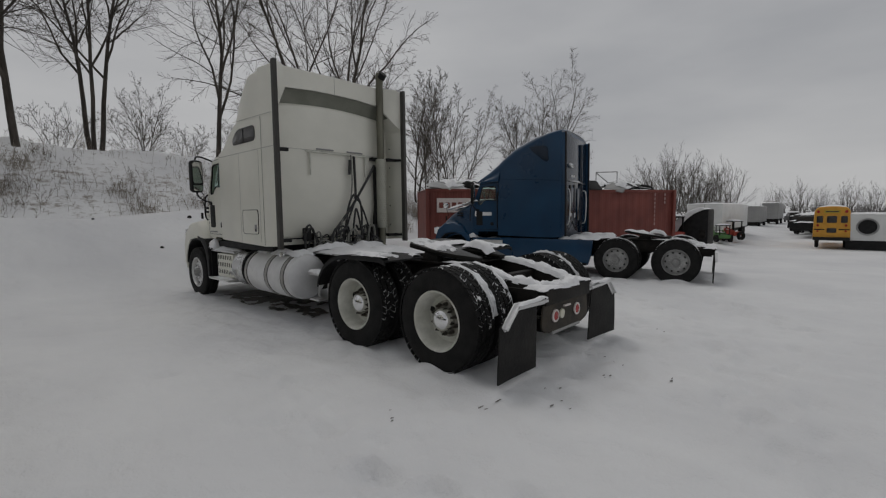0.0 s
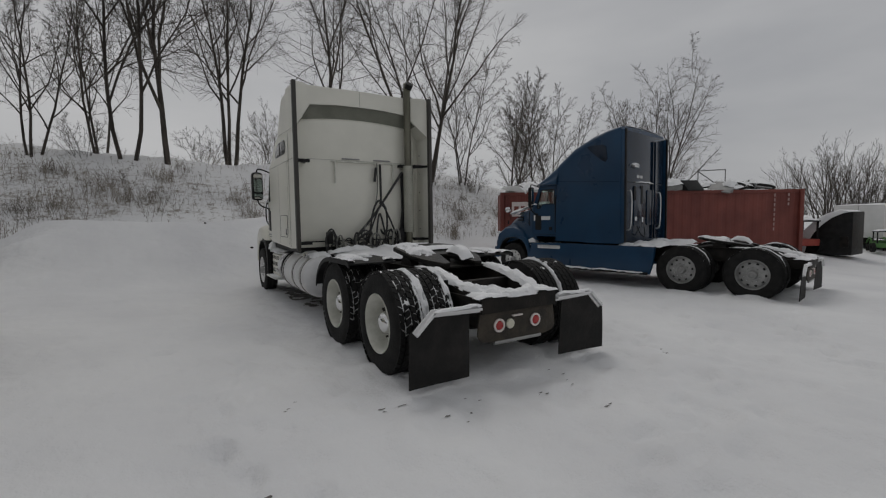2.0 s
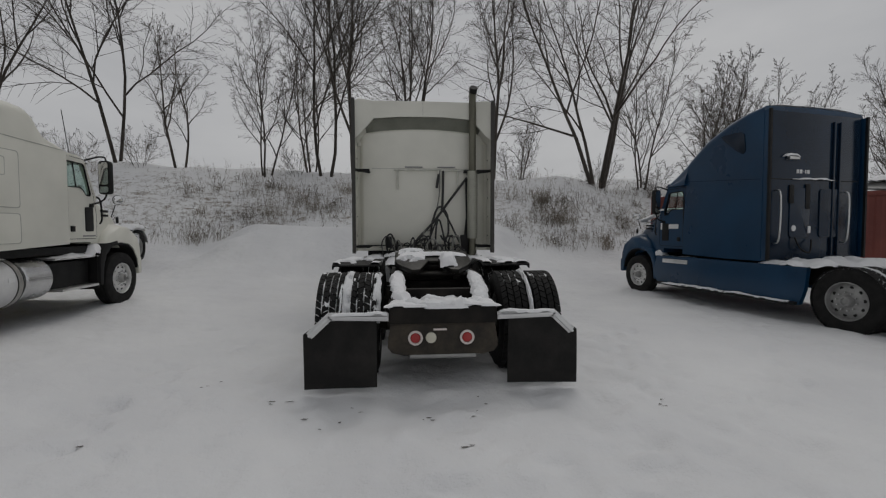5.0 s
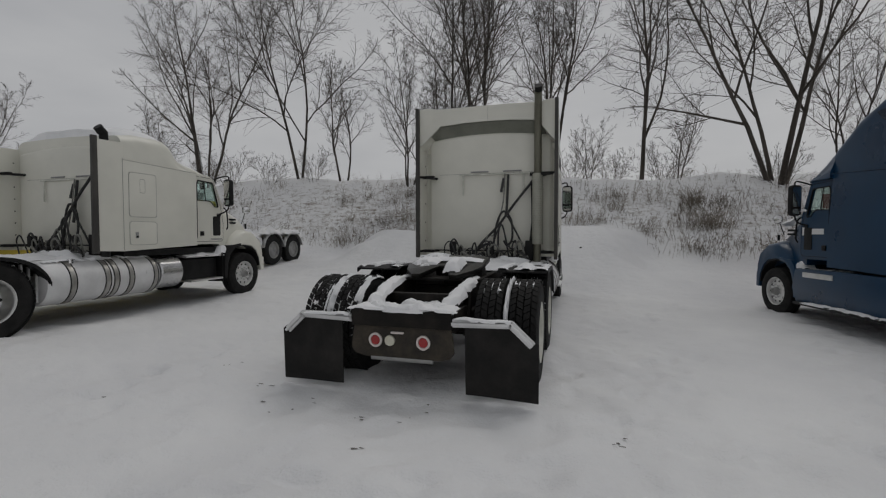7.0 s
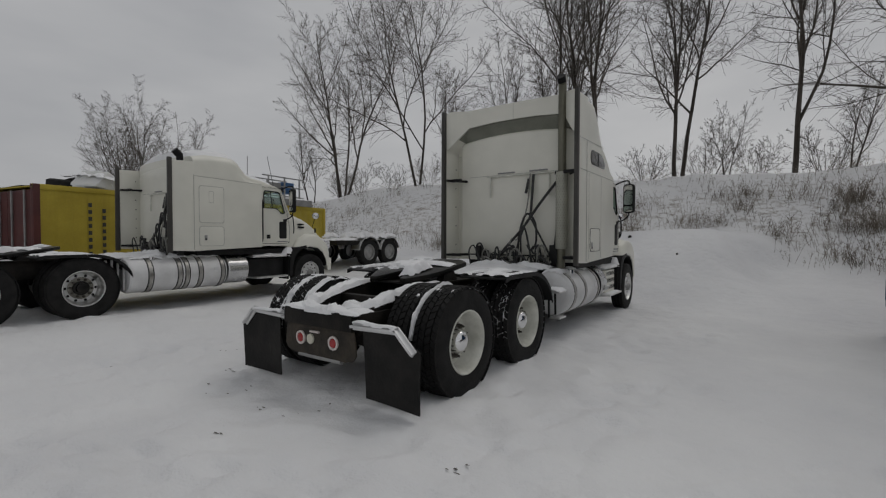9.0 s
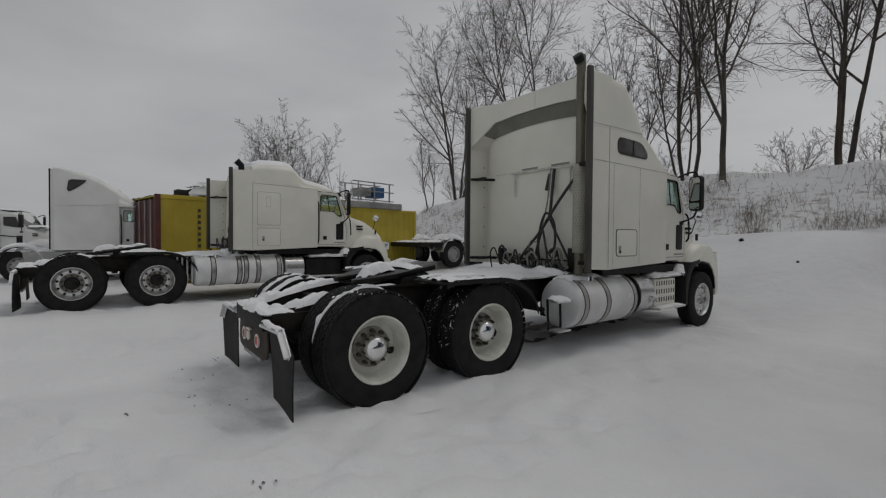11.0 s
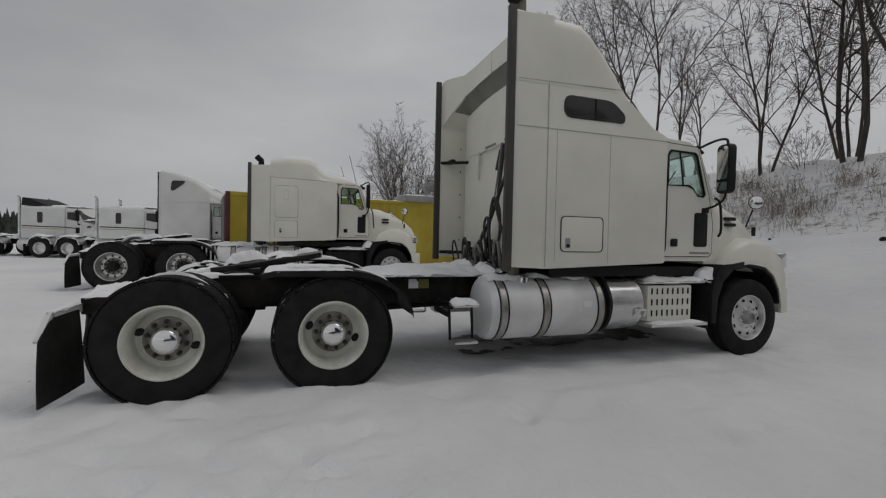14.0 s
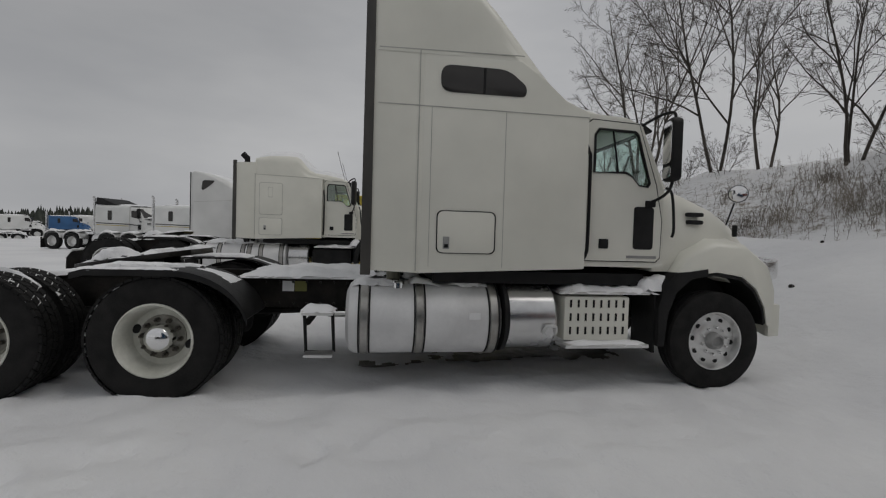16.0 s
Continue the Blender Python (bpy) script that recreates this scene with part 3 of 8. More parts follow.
def wheel(truck, x, y, kind, dual=True, z=0.5, turn=0.0, label="", size=1.0):
    """A wheel under a truck, outer face away from the middle; kind picks its rim."""
    side = 1 if x > 0 else -1
    m = pose(x, y, z, turn, 0, 0 if side > 0 else 180) @ Matrix.Scale(size, 4)
    w = part("wheel", RIMS[kind], None, truck, label, m=m)
    part("tyre", TYRE, None, w)
    if dual:
        part("tread", TREAD, None, w)
    if kind in ("white", "dish_alu"):
        part("hub_cap", HUB_DOME if kind == "white" else HUB_OPEN, None, w, "chrome hub cap" if kind == "white" else "dark greasy hub")
        part("hub", HUB_PLATE, None, w, "dirty brown hub")
        for i in range(10):
            a = 2 * math.pi * i / 10
            part("wheel_nut", NUT, None, w, m=pose(0, 0.148 * math.cos(a), 0.148 * math.sin(a)))
        for i in range(2 if kind == "white" else 10):
            a = (-0.3 - radians(turn) if kind == "white" else 0.7) + 2 * math.pi * i / (2 if kind == "white" else 10)
            part("hand_hole", HOLE, None, w, m=pose(-0.047, 0.214 * math.cos(a), 0.214 * math.sin(a)) @ (Matrix.Diagonal((1, 1.15, 0.9, 1)) if kind == "white" else Matrix.Scale(0.62, 4)))
    else:
        part("hub", HUB_STEER, None, w)
        for i in range(10):
            a = 2 * math.pi * i / 10
            part("wheel_nut", NUT_S, None, w, m=pose(0, 0.14 * math.cos(a), 0.14 * math.sin(a)))
            part("hand_hole", HOLE, None, w, m=pose(0.077, 0.218 * math.cos(a + 0.3), 0.218 * math.sin(a + 0.3)) @ Matrix.Scale(0.72, 4))
    return w


def inner_wheel(truck, x, y, z=0.5):
    w = part("wheel", RIMS["grey"], None, truck, m=pose(x, y, z, 0, 0, 0 if x > 0 else 180))
    part("tyre", TYRE, None, w)
    part("tread", TREAD, None, w)


def tyre_snow(truck, x, y, seed, z=0.5, a0=40, a1=150, w=0.1, off=0.0, groove=False):
    """Snow that clings over the crown of a tyre, from angle a0 to a1 over the horizontal, ragged at the rim."""
    g, n, m = Geo(), 60, 12 if groove else 6
    vs = []
    for i in range(n + 1):
        a = radians(a0 + (a1 - a0) * i / n)
        edge = min(1, 5 * min(i, n - i) / n)
        for k in range(m + 1):
            t = k / m * 2 - 1
            wob = noise.noise(Vector((a * 4 + seed, t * 1.5, seed)))
            wid = w * (1.0 if groove else 0.75 + 0.5 * noise.noise(Vector((a * 3, seed, 2.0)))) if not groove else w
            fine = noise.noise(Vector((a * 11 + seed, t * 4, seed + 3)))
            if groove:
                r = TYRE_R - 0.006 + 0.028 * max(0.0, wob + 0.5 * fine - 0.3)
                if wob + 0.8 * fine < -0.07 or not 0 < i < n:
                    r = TYRE_R - 0.034
            else:
                r = TYRE_R - 0.01 + (0.03 * (1 - t * t) * edge * (0.7 + wob + 0.5 * fine) if abs(t) < 1 and 0 < i < n else -0.01)
                if wob < -0.34:
                    r = TYRE_R - 0.03
            vs.append((x + off + t * wid, y + r * math.cos(a), z + r * math.sin(a)))
    fs = [(i * (m + 1) + k, i * (m + 1) + k + 1, (i + 1) * (m + 1) + k + 1, (i + 1) * (m + 1) + k) for i in range(n) for k in range(m)]
    part("snow", g.add(vs, fs), SNOW, truck, "clinging snow")


# ---- tractor chassis ----
def rail_outline(y0, y1, tail):
    """Side outline of a frame rail, its tail sloping down behind."""
    return [(y0, 0.60), (y0, 0.79), (y0 + tail, 0.955), (y1, 0.955), (y1, 0.66), (y0 + tail, 0.66)]


def chassis(t, S, rear="white", steer="alu", snow=True, z=0.5, deck=True):
    """Frame, axles, wheels, fifth wheel and snow of a tandem tractor whose steer axle lies at S."""
    for sx in (-1, 1):
        part("frame_rail", Geo().prism(rail_outline(-0.72, S + 0.45, 0.95), sx * 0.42 - 0.045, sx * 0.42 + 0.045), FRAME, t, bevel=0.008)
        for y in (0.0, 1.32):
            part("spring_seat", Geo().box(sx * 0.42 - 0.09, sx * 0.42 + 0.09, y - 0.22, y + 0.22, 0.5, 0.70), FRAME, t, bevel=0.02)
            part("air_bag", Geo().lathe([(0.42, 0.10), (0.46, 0.13), (0.54, 0.14), (0.60, 0.13), (0.64, 0.10)], 16, "z", (sx * 0.42, y + 0.42, 0)), RUBBER, t)
            part("shock_absorber", Geo().tube([(sx * 0.50, y - 0.3, 0.48), (sx * 0.50, y - 0.2, 0.9)], 0.035), FRAME, t)
    for y in (-0.1, 0.66, 1.9, 2.7, 3.9, 5.0):
        part("crossmember", Geo().box(-0.40, 0.40, y - 0.05, y + 0.05, 0.62, 0.86), FRAME, t, bevel=0.01)
    for y in (0.0, 1.32):
        part("axle", Geo().tube([(-0.9, y, z), (0.9, y, z)], 0.075, 12), FRAME, t)
        part("differential", Geo().lathe([(-0.22, 0.09), (-0.18, 0.19), (0.0, 0.235), (0.18, 0.19), (0.22, 0.09)], 20, "y", (0, y + 0.04, z)), FRAME, t)
    part("drive_shaft", Geo().tube([(0, 1.5, 0.55), (0, S - 1.2, 0.7)], 0.055, 10), FRAME, t)
    part("axle", Geo().box(-0.85, 0.85, S - 0.06, S + 0.06, z - 0.08, z + 0.02), FRAME, t, bevel=0.02)
    part("engine_block", Geo().box(-0.38, 0.38, S - 1.5, S + 0.35, 0.55, 1.15), FRAME, t, bevel=0.04)
    for sx in (-1, 1):
        for k, y in enumerate((0.0, 1.32)):
            wheel(t, sx * 1.06, y, rear, z=z, turn=47 * k + 20 * sx, label="chalky white dished steel wheel" if rear == "white" else "")
            inner_wheel(t, sx * 0.735, y, z)
        wheel(t, sx * 1.03, S, steer, False, z=z - 0.03, turn=13 * sx, size=0.93)
    # coupling plate with its slot and ramps
    plate = [(-0.46, 1.12), (-0.46, 0.62), (-0.40, 0.42), (-0.26, 0.18), (-0.17, 0.20), (-0.06, 0.62), (0.06, 0.62), (0.17, 0.20), (0.26, 0.18), (0.40, 0.42), (0.46, 0.62), (0.46, 1.12), (0.30, 1.26), (-0.30, 1.26)]
    tilt = pose(0, 0.75, 1.10, 9, 0, 0) @ pose(0, -0.75, 0)
    fw = part("fifth_wheel", Geo().prism(plate, -0.035, 0.02, "z"), GREASE, t, "greasy dark steel coupling plate with snow", bevel=0.012, m=tilt)
    for sx in (-1, 1):
        part("bracket", Geo().prism([(0.55, -0.30), (0.98, -0.30), (0.86, -0.03), (0.66, -0.03)], sx * 0.40 - 0.05, sx * 0.40 + 0.05), FRAME, fw, bevel=0.01)
    part("lock_jaw", Geo().box(-0.12, 0.12, 0.64, 0.82, -0.12, -0.03), GREASE, fw, bevel=0.02)
    part("base_plate", Geo().box(-0.5, 0.5, 0.3, 1.25, 0.955, 0.975), FRAME, t)
    if snow:
        g = Geo()
        g.lump(-0.42, 0.42, 0.80, 1.25, 0.02, 0.04, 0.04, 1.0, seed=1.0, hole=0.97)
        g.lump(-0.44, -0.1, 0.4, 0.95, 0.02, 0.035, 0.04, 1.0, seed=2.0, hole=0.95)
        g.lump(0.06, 0.26, 0.3, 0.72, 0.02, 0.07, 0.04, 0.8, seed=3.3)
        part("snow", g, SNOW, fw, "snow patches")
        line = [(-0.41, 0.6, 0.97), (-0.42, 0.32, 0.965), (-0.42, 0.0, 0.925), (-0.405, -0.30, 0.862), (-0.36, -0.53, 0.815), (-0.25, -0.68, 0.79), (-0.1, -0.74, 0.785), (0.12, -0.74, 0.785), (0.26, -0.68, 0.79), (0.37, -0.53, 0.815), (0.405, -0.30, 0.862), (0.42, 0.0, 0.925), (0.42, 0.32, 0.965), (0.41, 0.6, 0.97)]
        part("snow", snow_ridge(Geo(), line, 0.088, 0.065, 3.0), SNOW, t, "ridge of snow round the rails and crossmember")


def tail(t, flaps=True, lamps=True):
    """Rear crossmember, lamp panel, flap hangers and mud flaps."""
    g = Geo().box(-0.48, 0.48, -0.80, -0.71, 0.635, 0.79)
    part("rear_crossmember", g, FRAME, t, bevel=0.012)
    for sx in (-1, 1):
        part("gusset", Geo().prism([(sx * 0.50, -0.72), (sx * 0.50, -0.25), (sx * 0.37, -0.45), (sx * 0.14, -0.72)], 0.60, 0.785, "z"), FRAME, t, bevel=0.008)
    part("lamp_panel", Geo().prism([(-0.47, 0.64), (0.47, 0.64), (0.49, 0.52), (0.50, 0.42), (0.46, 0.37), (0.36, 0.345), (-0.36, 0.345), (-0.46, 0.37), (-0.50, 0.42), (-0.49, 0.52)], -0.765, -0.745, "y"), RUST_DARK, t, "dirty brown lamp panel", bevel=0.006)
    part("tow_bar", Geo().tube([(-0.30, -0.75, 0.335), (0.30, -0.75, 0.335)], 0.022), GREY, t)
    part("plate_lamp", Geo().box(-0.09, 0.03, -0.80, -0.77, 0.575, 0.592), PALE, t, bevel=0.004)
    for x, lens, lab in ((-0.25, RED_LENS, "red tail lamp in a pale ring"), (-0.11, WHITE_LENS, "pale reversing lamp"), (0.215, RED_LENS, "red tail lamp in a pale ring")):
        if lens is RED_LENS:
            lamp = part("tail_lamp", Geo().lathe([(-0.768, 0.066), (-0.782, 0.066), (-0.785, 0.048), (-0.772, 0.044), (-0.772, 0.0)], 24, "y", (x, 0, 0.505)), PALE, t, lab)
            part("lens", Geo().lathe([(-0.772, 0.046), (-0.784, 0.04), (-0.79, 0.02), (-0.791, 0.0)], 20, "y", (x, 0, 0.505)), RED_LENS, lamp, "red lens")
        else:
            part("reversing_lamp", Geo().lathe([(-0.766, 0.05), (-0.78, 0.047), (-0.786, 0.02), (-0.787, 0.0)], 20, "y", (x, 0, 0.505)), lens, t, lab)
    s = Geo().lump(-0.53, 0.53, -0.81, -0.68, 0.80, 0.03, 0.03, 0.7, seed=7.0)
    s.lump(-0.24, 0.28, -0.42, 0.06, 0.70, 0.11, 0.05, 0.6, seed=9.5)
    part("tail_crossmember", Geo().box(-0.38, 0.38, -0.5, -0.1, 0.62, 0.70), FRAME, t, bevel=0.01)
    for sx in (-1, 1):
        s.lump(min(sx * 0.30, sx * 0.49), max(sx * 0.30, sx * 0.49), -0.78, -0.52, 0.785, 0.045, 0.03, 0.5, seed=8.0 + sx)
    part("snow", s, SNOW, t, "snow along the crossmember")
    for sx in (-1, 1):
        line = [(0.50, 0.70), (1.00, 0.715), (1.17, 0.555)]
        h = Geo()
        prof = [(0, 0.035), (0.012, 0.035), (0.012, 0.012), (0.05, 0.012), (0.05, -0.012), (0.012, -0.012), (0.012, -0.035), (0, -0.035)]
        for (xa, za), (xb, zb) in zip(line[:-1], line[1:]):
            d = math.hypot(xb - xa, zb - za)
            ang = math.atan2(zb - za, xb - xa)
            mm = Matrix.Translation((sx * xa, -0.80, za)) @ Matrix.Rotation(-sx * ang if sx > 0 else ang, 4, "Y")
            vs, n = [], len(prof)
            for e in (-0.012, d + 0.012):
                for py, pz in prof:
                    vs.append(mm @ Vector((sx * e, -py + 0.02, pz)))
            h.add(vs, [tuple(range(n)), tuple(range(2 * n - 1, n - 1, -1))] + [(i, i + n, (i + 1) % n + n, (i + 1) % n) for i in range(n)])
        part("flap_hanger", h, TANK, t, "ribbed aluminium flap hanger", bevel=0.003)
        ns = Geo().lump(min(sx * 0.5, sx * 1.0), max(sx * 0.5, sx * 1.0), -0.835, -0.775, 0.738, 0.018, 0.03, 1.0, seed=12.0 + sx)
        part("snow", ns, SNOW, t)
        # flap: thin rubber sheet, bowed and leaning a little
        nx, nz, vs = 8, 10, []
        for th_ in (0.0, 0.012):
            for j in range(nz + 1):
                for i in range(nx + 1):
                    u, v = i / nx, j / nz
                    x = sx * (0.595 + 0.635 * u)
                    top = 0.70 if u < 0.7 else 0.70 - (u - 0.7) / 0.3 * 0.14
                    zz = 0.065 + (top - 0.065) * v
                    yy = -0.735 - 0.03 * (1 - v) * u + 0.012 * math.sin(3.0 * u + 2 * v + sx) - 0.03 * v
                    vs.append((x, yy - th_, zz))
        n1 = (nx + 1) * (nz + 1)
        q = lambda i, j, k: k * n1 + j * (nx + 1) + i
        fs = [(q(i, j, k), q(i + 1, j, k), q(i + 1, j + 1, k), q(i, j + 1, k)) for k in (0, 1) for j in range(nz) for i in range(nx)]
        fs += [(q(i, j, 0), q(i + 1, j, 0), q(i + 1, j, 1), q(i, j, 1)) for j in (0, nz) for i in range(nx)]
        fs += [(q(i, j, 0), q(i, j + 1, 0), q(i, j + 1, 1), q(i, j, 1)) for i in (0, nx) for j in range(nz)]
        part("mud_flap", Geo().add(vs, fs), FLAP, t, "scuffed black rubber mud flap")


RUST_DARK = mat("dirty_brown_steel", (0.022, 0.019, 0.015), 0.7, 0.2, (0.06, 0.048, 0.034), 5, bump=0.3, fine=0.25)


def half_fender(t, sx, y0, y1, y2, zt=1.09, drop=0.60, x0=0.62, x1=1.205, material=None, snow=True):
    """A fender flat over the tyre from y0 to y1 that curves down to y2."""
    outer, R = [(y0, zt - 0.03), (y0 + 0.1, zt)], y2 - y1
    for i in range(11):
        a = radians(90 - 80 * i / 10)
        outer.append((y1 + R * math.cos(a), zt - (zt - drop) * (1 - math.sin(a))))
    inner = [(y - 0.0 if i < 2 else y - 0.018, z - 0.018) for i, (y, z) in enumerate(outer)]
    g = Geo().prism(outer + inner[::-1], sx * x0, sx * x1)
    f = part("half_fender", g, material or BLACK, t, "black plastic half fender")
    lip = [(y, z) for y, z in outer] + [(y - 0.0, z - 0.05) for y, z in outer[::-1]]
    part("fender_lip", Geo().prism(lip, sx * (x1 - 0.012), sx * (x1 + 0.004)), material or BLACK, f)
    if snow:
        s = Geo().lump(min(sx * x0, sx * x1), max(sx * x0, sx * x1), y0 + 0.02, y1 + 0.1, zt, 0.026, 0.03, 0.9, seed=3 * sx + y0, hole=0.95, streak=True)
        s.lump(min(sx * x0, sx * (x1 - 0.1)), max(sx * x0, sx * (x1 - 0.1)), 0, 0.36, 0, 0.02, 0.03, 1.0, m=pose(0, y1 + 0.08, zt - 0.012, -18, 0, 0), seed=5.0 + sx, hole=0.9, streak=True)
        part("snow", s, SNOW, f, "thin snow with dark gaps")
    return f


STRAP = mat("dull_strap_steel", (0.30, 0.29, 0.27), 0.35, 0.8, (0.42, 0.41, 0.39), 5, fine=0.1, rough_var=0.1)


def tank(t, sx, y0, y1, straps, extra=None, R=0.345, zc=0.65, xc=0.86):
    prof = [(y0, 0.0), (y0 + 0.0, R * 0.72), (y0 + 0.03, R * 0.93), (y0 + 0.075, R), (y1 - 0.075, R), (y1 - 0.03, R * 0.93), (y1, R * 0.72), (y1, 0.0)]
    tk = part("fuel_tank", Geo().lathe(prof, 40, "y", (sx * xc, 0, zc)), TANK, t, "frosted brushed aluminium fuel tank")
    for y in straps:
        part("tank_strap", Geo().lathe([(y - 0.035, R + 0.001), (y - 0.03, R + 0.008), (y + 0.03, R + 0.008), (y + 0.035, R + 0.001)], 40, "y", (sx * xc, 0, zc)), STRAP, tk, "dull metal strap")
        for d in (-0.045, 0.045):
            part("strap_pad", Geo().lathe([(y + d - 0.008, R + 0.001), (y + d - 0.007, R + 0.004), (y + d + 0.007, R + 0.004), (y + d + 0.008, R + 0.001)], 40, "y", (sx * xc, 0, zc)), BLACK, tk)
        part("tank_bracket", Geo().box(min(sx * 0.45, sx * 0.62), max(sx * 0.45, sx * 0.62), y - 0.04, y + 0.04, 0.42, 0.9), FRAME, tk, bevel=0.01)
    s = Geo()
    for i, (a, b) in enumerate(((0.05, 0.5), (0.55, 0.85), (0.9, 1.3))):
        ln = y1 - y0
        s.lump(sx * xc - 0.16, sx * xc + 0.16, y0 + a * ln / 1.4, y0 + b * ln / 1.4, zc + R - 0.022, 0.05, 0.05, 0.8, seed=i + sx)
    part("snow", s, SNOW, tk, "snow along the top")
    part("filler_cap", Geo().lathe([(0.0, 0.055), (0.05, 0.055), (0.06, 0.045), (0.06, 0.0)], 16, "z", (sx * (xc + 0.14), y0 + 0.45, zc + R - 0.05)), CHROME, tk)
    part("sticker", Geo().box(sx * (xc + R) - 0.003, sx * (xc + R) + 0.003, y1 - 0.32, y1 - 0.22, zc + 0.03, zc + 0.09), DECAL_W, tk)
    return tk


def ring(y, wb, wt, z0, z1, r, crown=0.03, zk=None):
    """A cross-section at y: half-width wb below and wt at the shoulder, roof at z1 with corner radius r."""
    zk = zk if zk is not None else z1 - r
    pts = [(-wb, z0), (-wb, z0 + (zk - z0) * 0.33), (-(wb + wt) / 2, z0 + (zk - z0) * 0.66), (-wt, zk)]
    for i in range(1, 6):
        a = radians(90 * i / 6)
        pts.append((-wt + r * (1 - math.cos(a)), zk + (z1 - zk) * math.sin(a)))
    for i in range(0, 4):
        pts.append(((wt - r) * (-1 + i * 0.5), z1 + crown * (1 - (-1 + i * 0.5) ** 2)))
    left = [p for p in pts if p[0] < -1e-6]
    mid = [(0.0, z1 + crown)]
    right = [(-x, zz) for x, zz in left[::-1]]
    return [(x, y, zz) for x, zz in left + mid + right]


def cast(outline, cu, cv, a):
    """How far a ray from (cu, cv) at angle a reaches an outline."""
    du, dv, best = math.cos(a), math.sin(a), 0.0
    for (p, q), (r, s) in zip(outline, outline[1:] + outline[:1]):
        den = du * (s - q) - dv * (r - p)
        if abs(den) > 1e-9:
            k = ((p - cu) * (s - q) - (q - cv) * (r - p)) / den
            e = ((p - cu) * dv - (q - cv) * du) / den
            if k > 0 and -1e-6 <= e <= 1 + 1e-6:
                best = max(best, k)
    return cu + du * best, cv + dv * best


def holed_plate(g, outline, hole, x0, x1):
    """A plate with an opening; its points lie on rays through the corners of both."""
    cu, cv = sum(p[0] for p in hole) / len(hole), sum(p[1] for p in hole) / len(hole)
    turns = sorted(set(round(math.atan2(v - cv, u - cu), 5) for u, v in outline + hole))
    outer, inner = [cast(outline, cu, cv, a) for a in turns], [cast(hole, cu, cv, a) for a in turns]
    n = len(turns)
    vs = [(x, *p) for x in (x0, x1) for r in (outer, inner) for p in r]
    fs = []
    for i in range(n):
        j = (i + 1) % n
        fs += [(i, j, n + j, n + i), (2 * n + i, 3 * n + i, 3 * n + j, 2 * n + j), (i, 2 * n + i, 2 * n + j, j), (n + i, n + j, 3 * n + j, 3 * n + i)]
    return g.add(vs, fs)


def dense(outline, k=4):
    """More points along an outline's edges."""
    out = []
    for (a, b), (c, d) in zip(outline, outline[1:] + outline[:1]):
        out += [(a + (c - a) * i / k, b + (d - b) * i / k) for i in range(k)]
    return out


def dense_line(line, k=3):
    """More points along an open line."""
    out = [(a + (c - a) * i / k, b + (d - b) * i / k) for (a, b), (c, d) in zip(line[:-1], line[1:]) for i in range(k)]
    return out + [line[-1]]


def mirror_arm(t, sx, y, x0=1.10, low=1.93, high=2.50, material=None, D=0.0):
    """A tall mirror on two arms."""
    m = part("side_mirror", Geo().prism(round_rect(-0.105, 0.105, 0.0, 0.56, 0.06), -0.05, 0.04, "y"), material or BLACK, t, "black side mirror on tubular arms", bevel=0.02, m=pose(sx * 1.30, y - 0.05, low + 0.02, 0, 0, -sx * 12))
    part("mirror_glass", Geo().prism(round_rect(-0.085, 0.085, 0.16, 0.53, 0.04), -0.056, -0.052, "y"), CHROME, m, "mirror glass")
    part("mirror_glass", Geo().prism(round_rect(-0.085, 0.085, 0.03, 0.13, 0.03), -0.056, -0.052, "y"), CHROME, m)
    part("mirror_arm", Geo().tube(smooth_line([(sx * (x0 - 0.03), y - 0.23, high - 0.02), (sx * (x0 + 0.12), y - 0.12, high + 0.06), (sx * 1.28, y - 0.04, high + 0.07), (sx * 1.30, y - 0.04, high - 0.02)], 4), 0.014), BLACK, t)
    part("mirror_arm", Geo().tube(smooth_line([(sx * (x0 - 0.03), y - 0.12, low - 0.16), (sx * (x0 + 0.10), y - 0.08, low - 0.12), (sx * 1.27, y - 0.05, low - 0.05), (sx * 1.30, y - 0.04, low + 0.06)], 4), 0.014), BLACK, t)
    part("arm_bracket", Geo().box(min(sx * (x0 - 0.02), sx * (x0 + 0.03)), max(sx * (x0 - 0.02), sx * (x0 + 0.03)), y - 0.17, y - 0.07, low - 0.2, low - 0.14), BLACK, t, bevel=0.01)


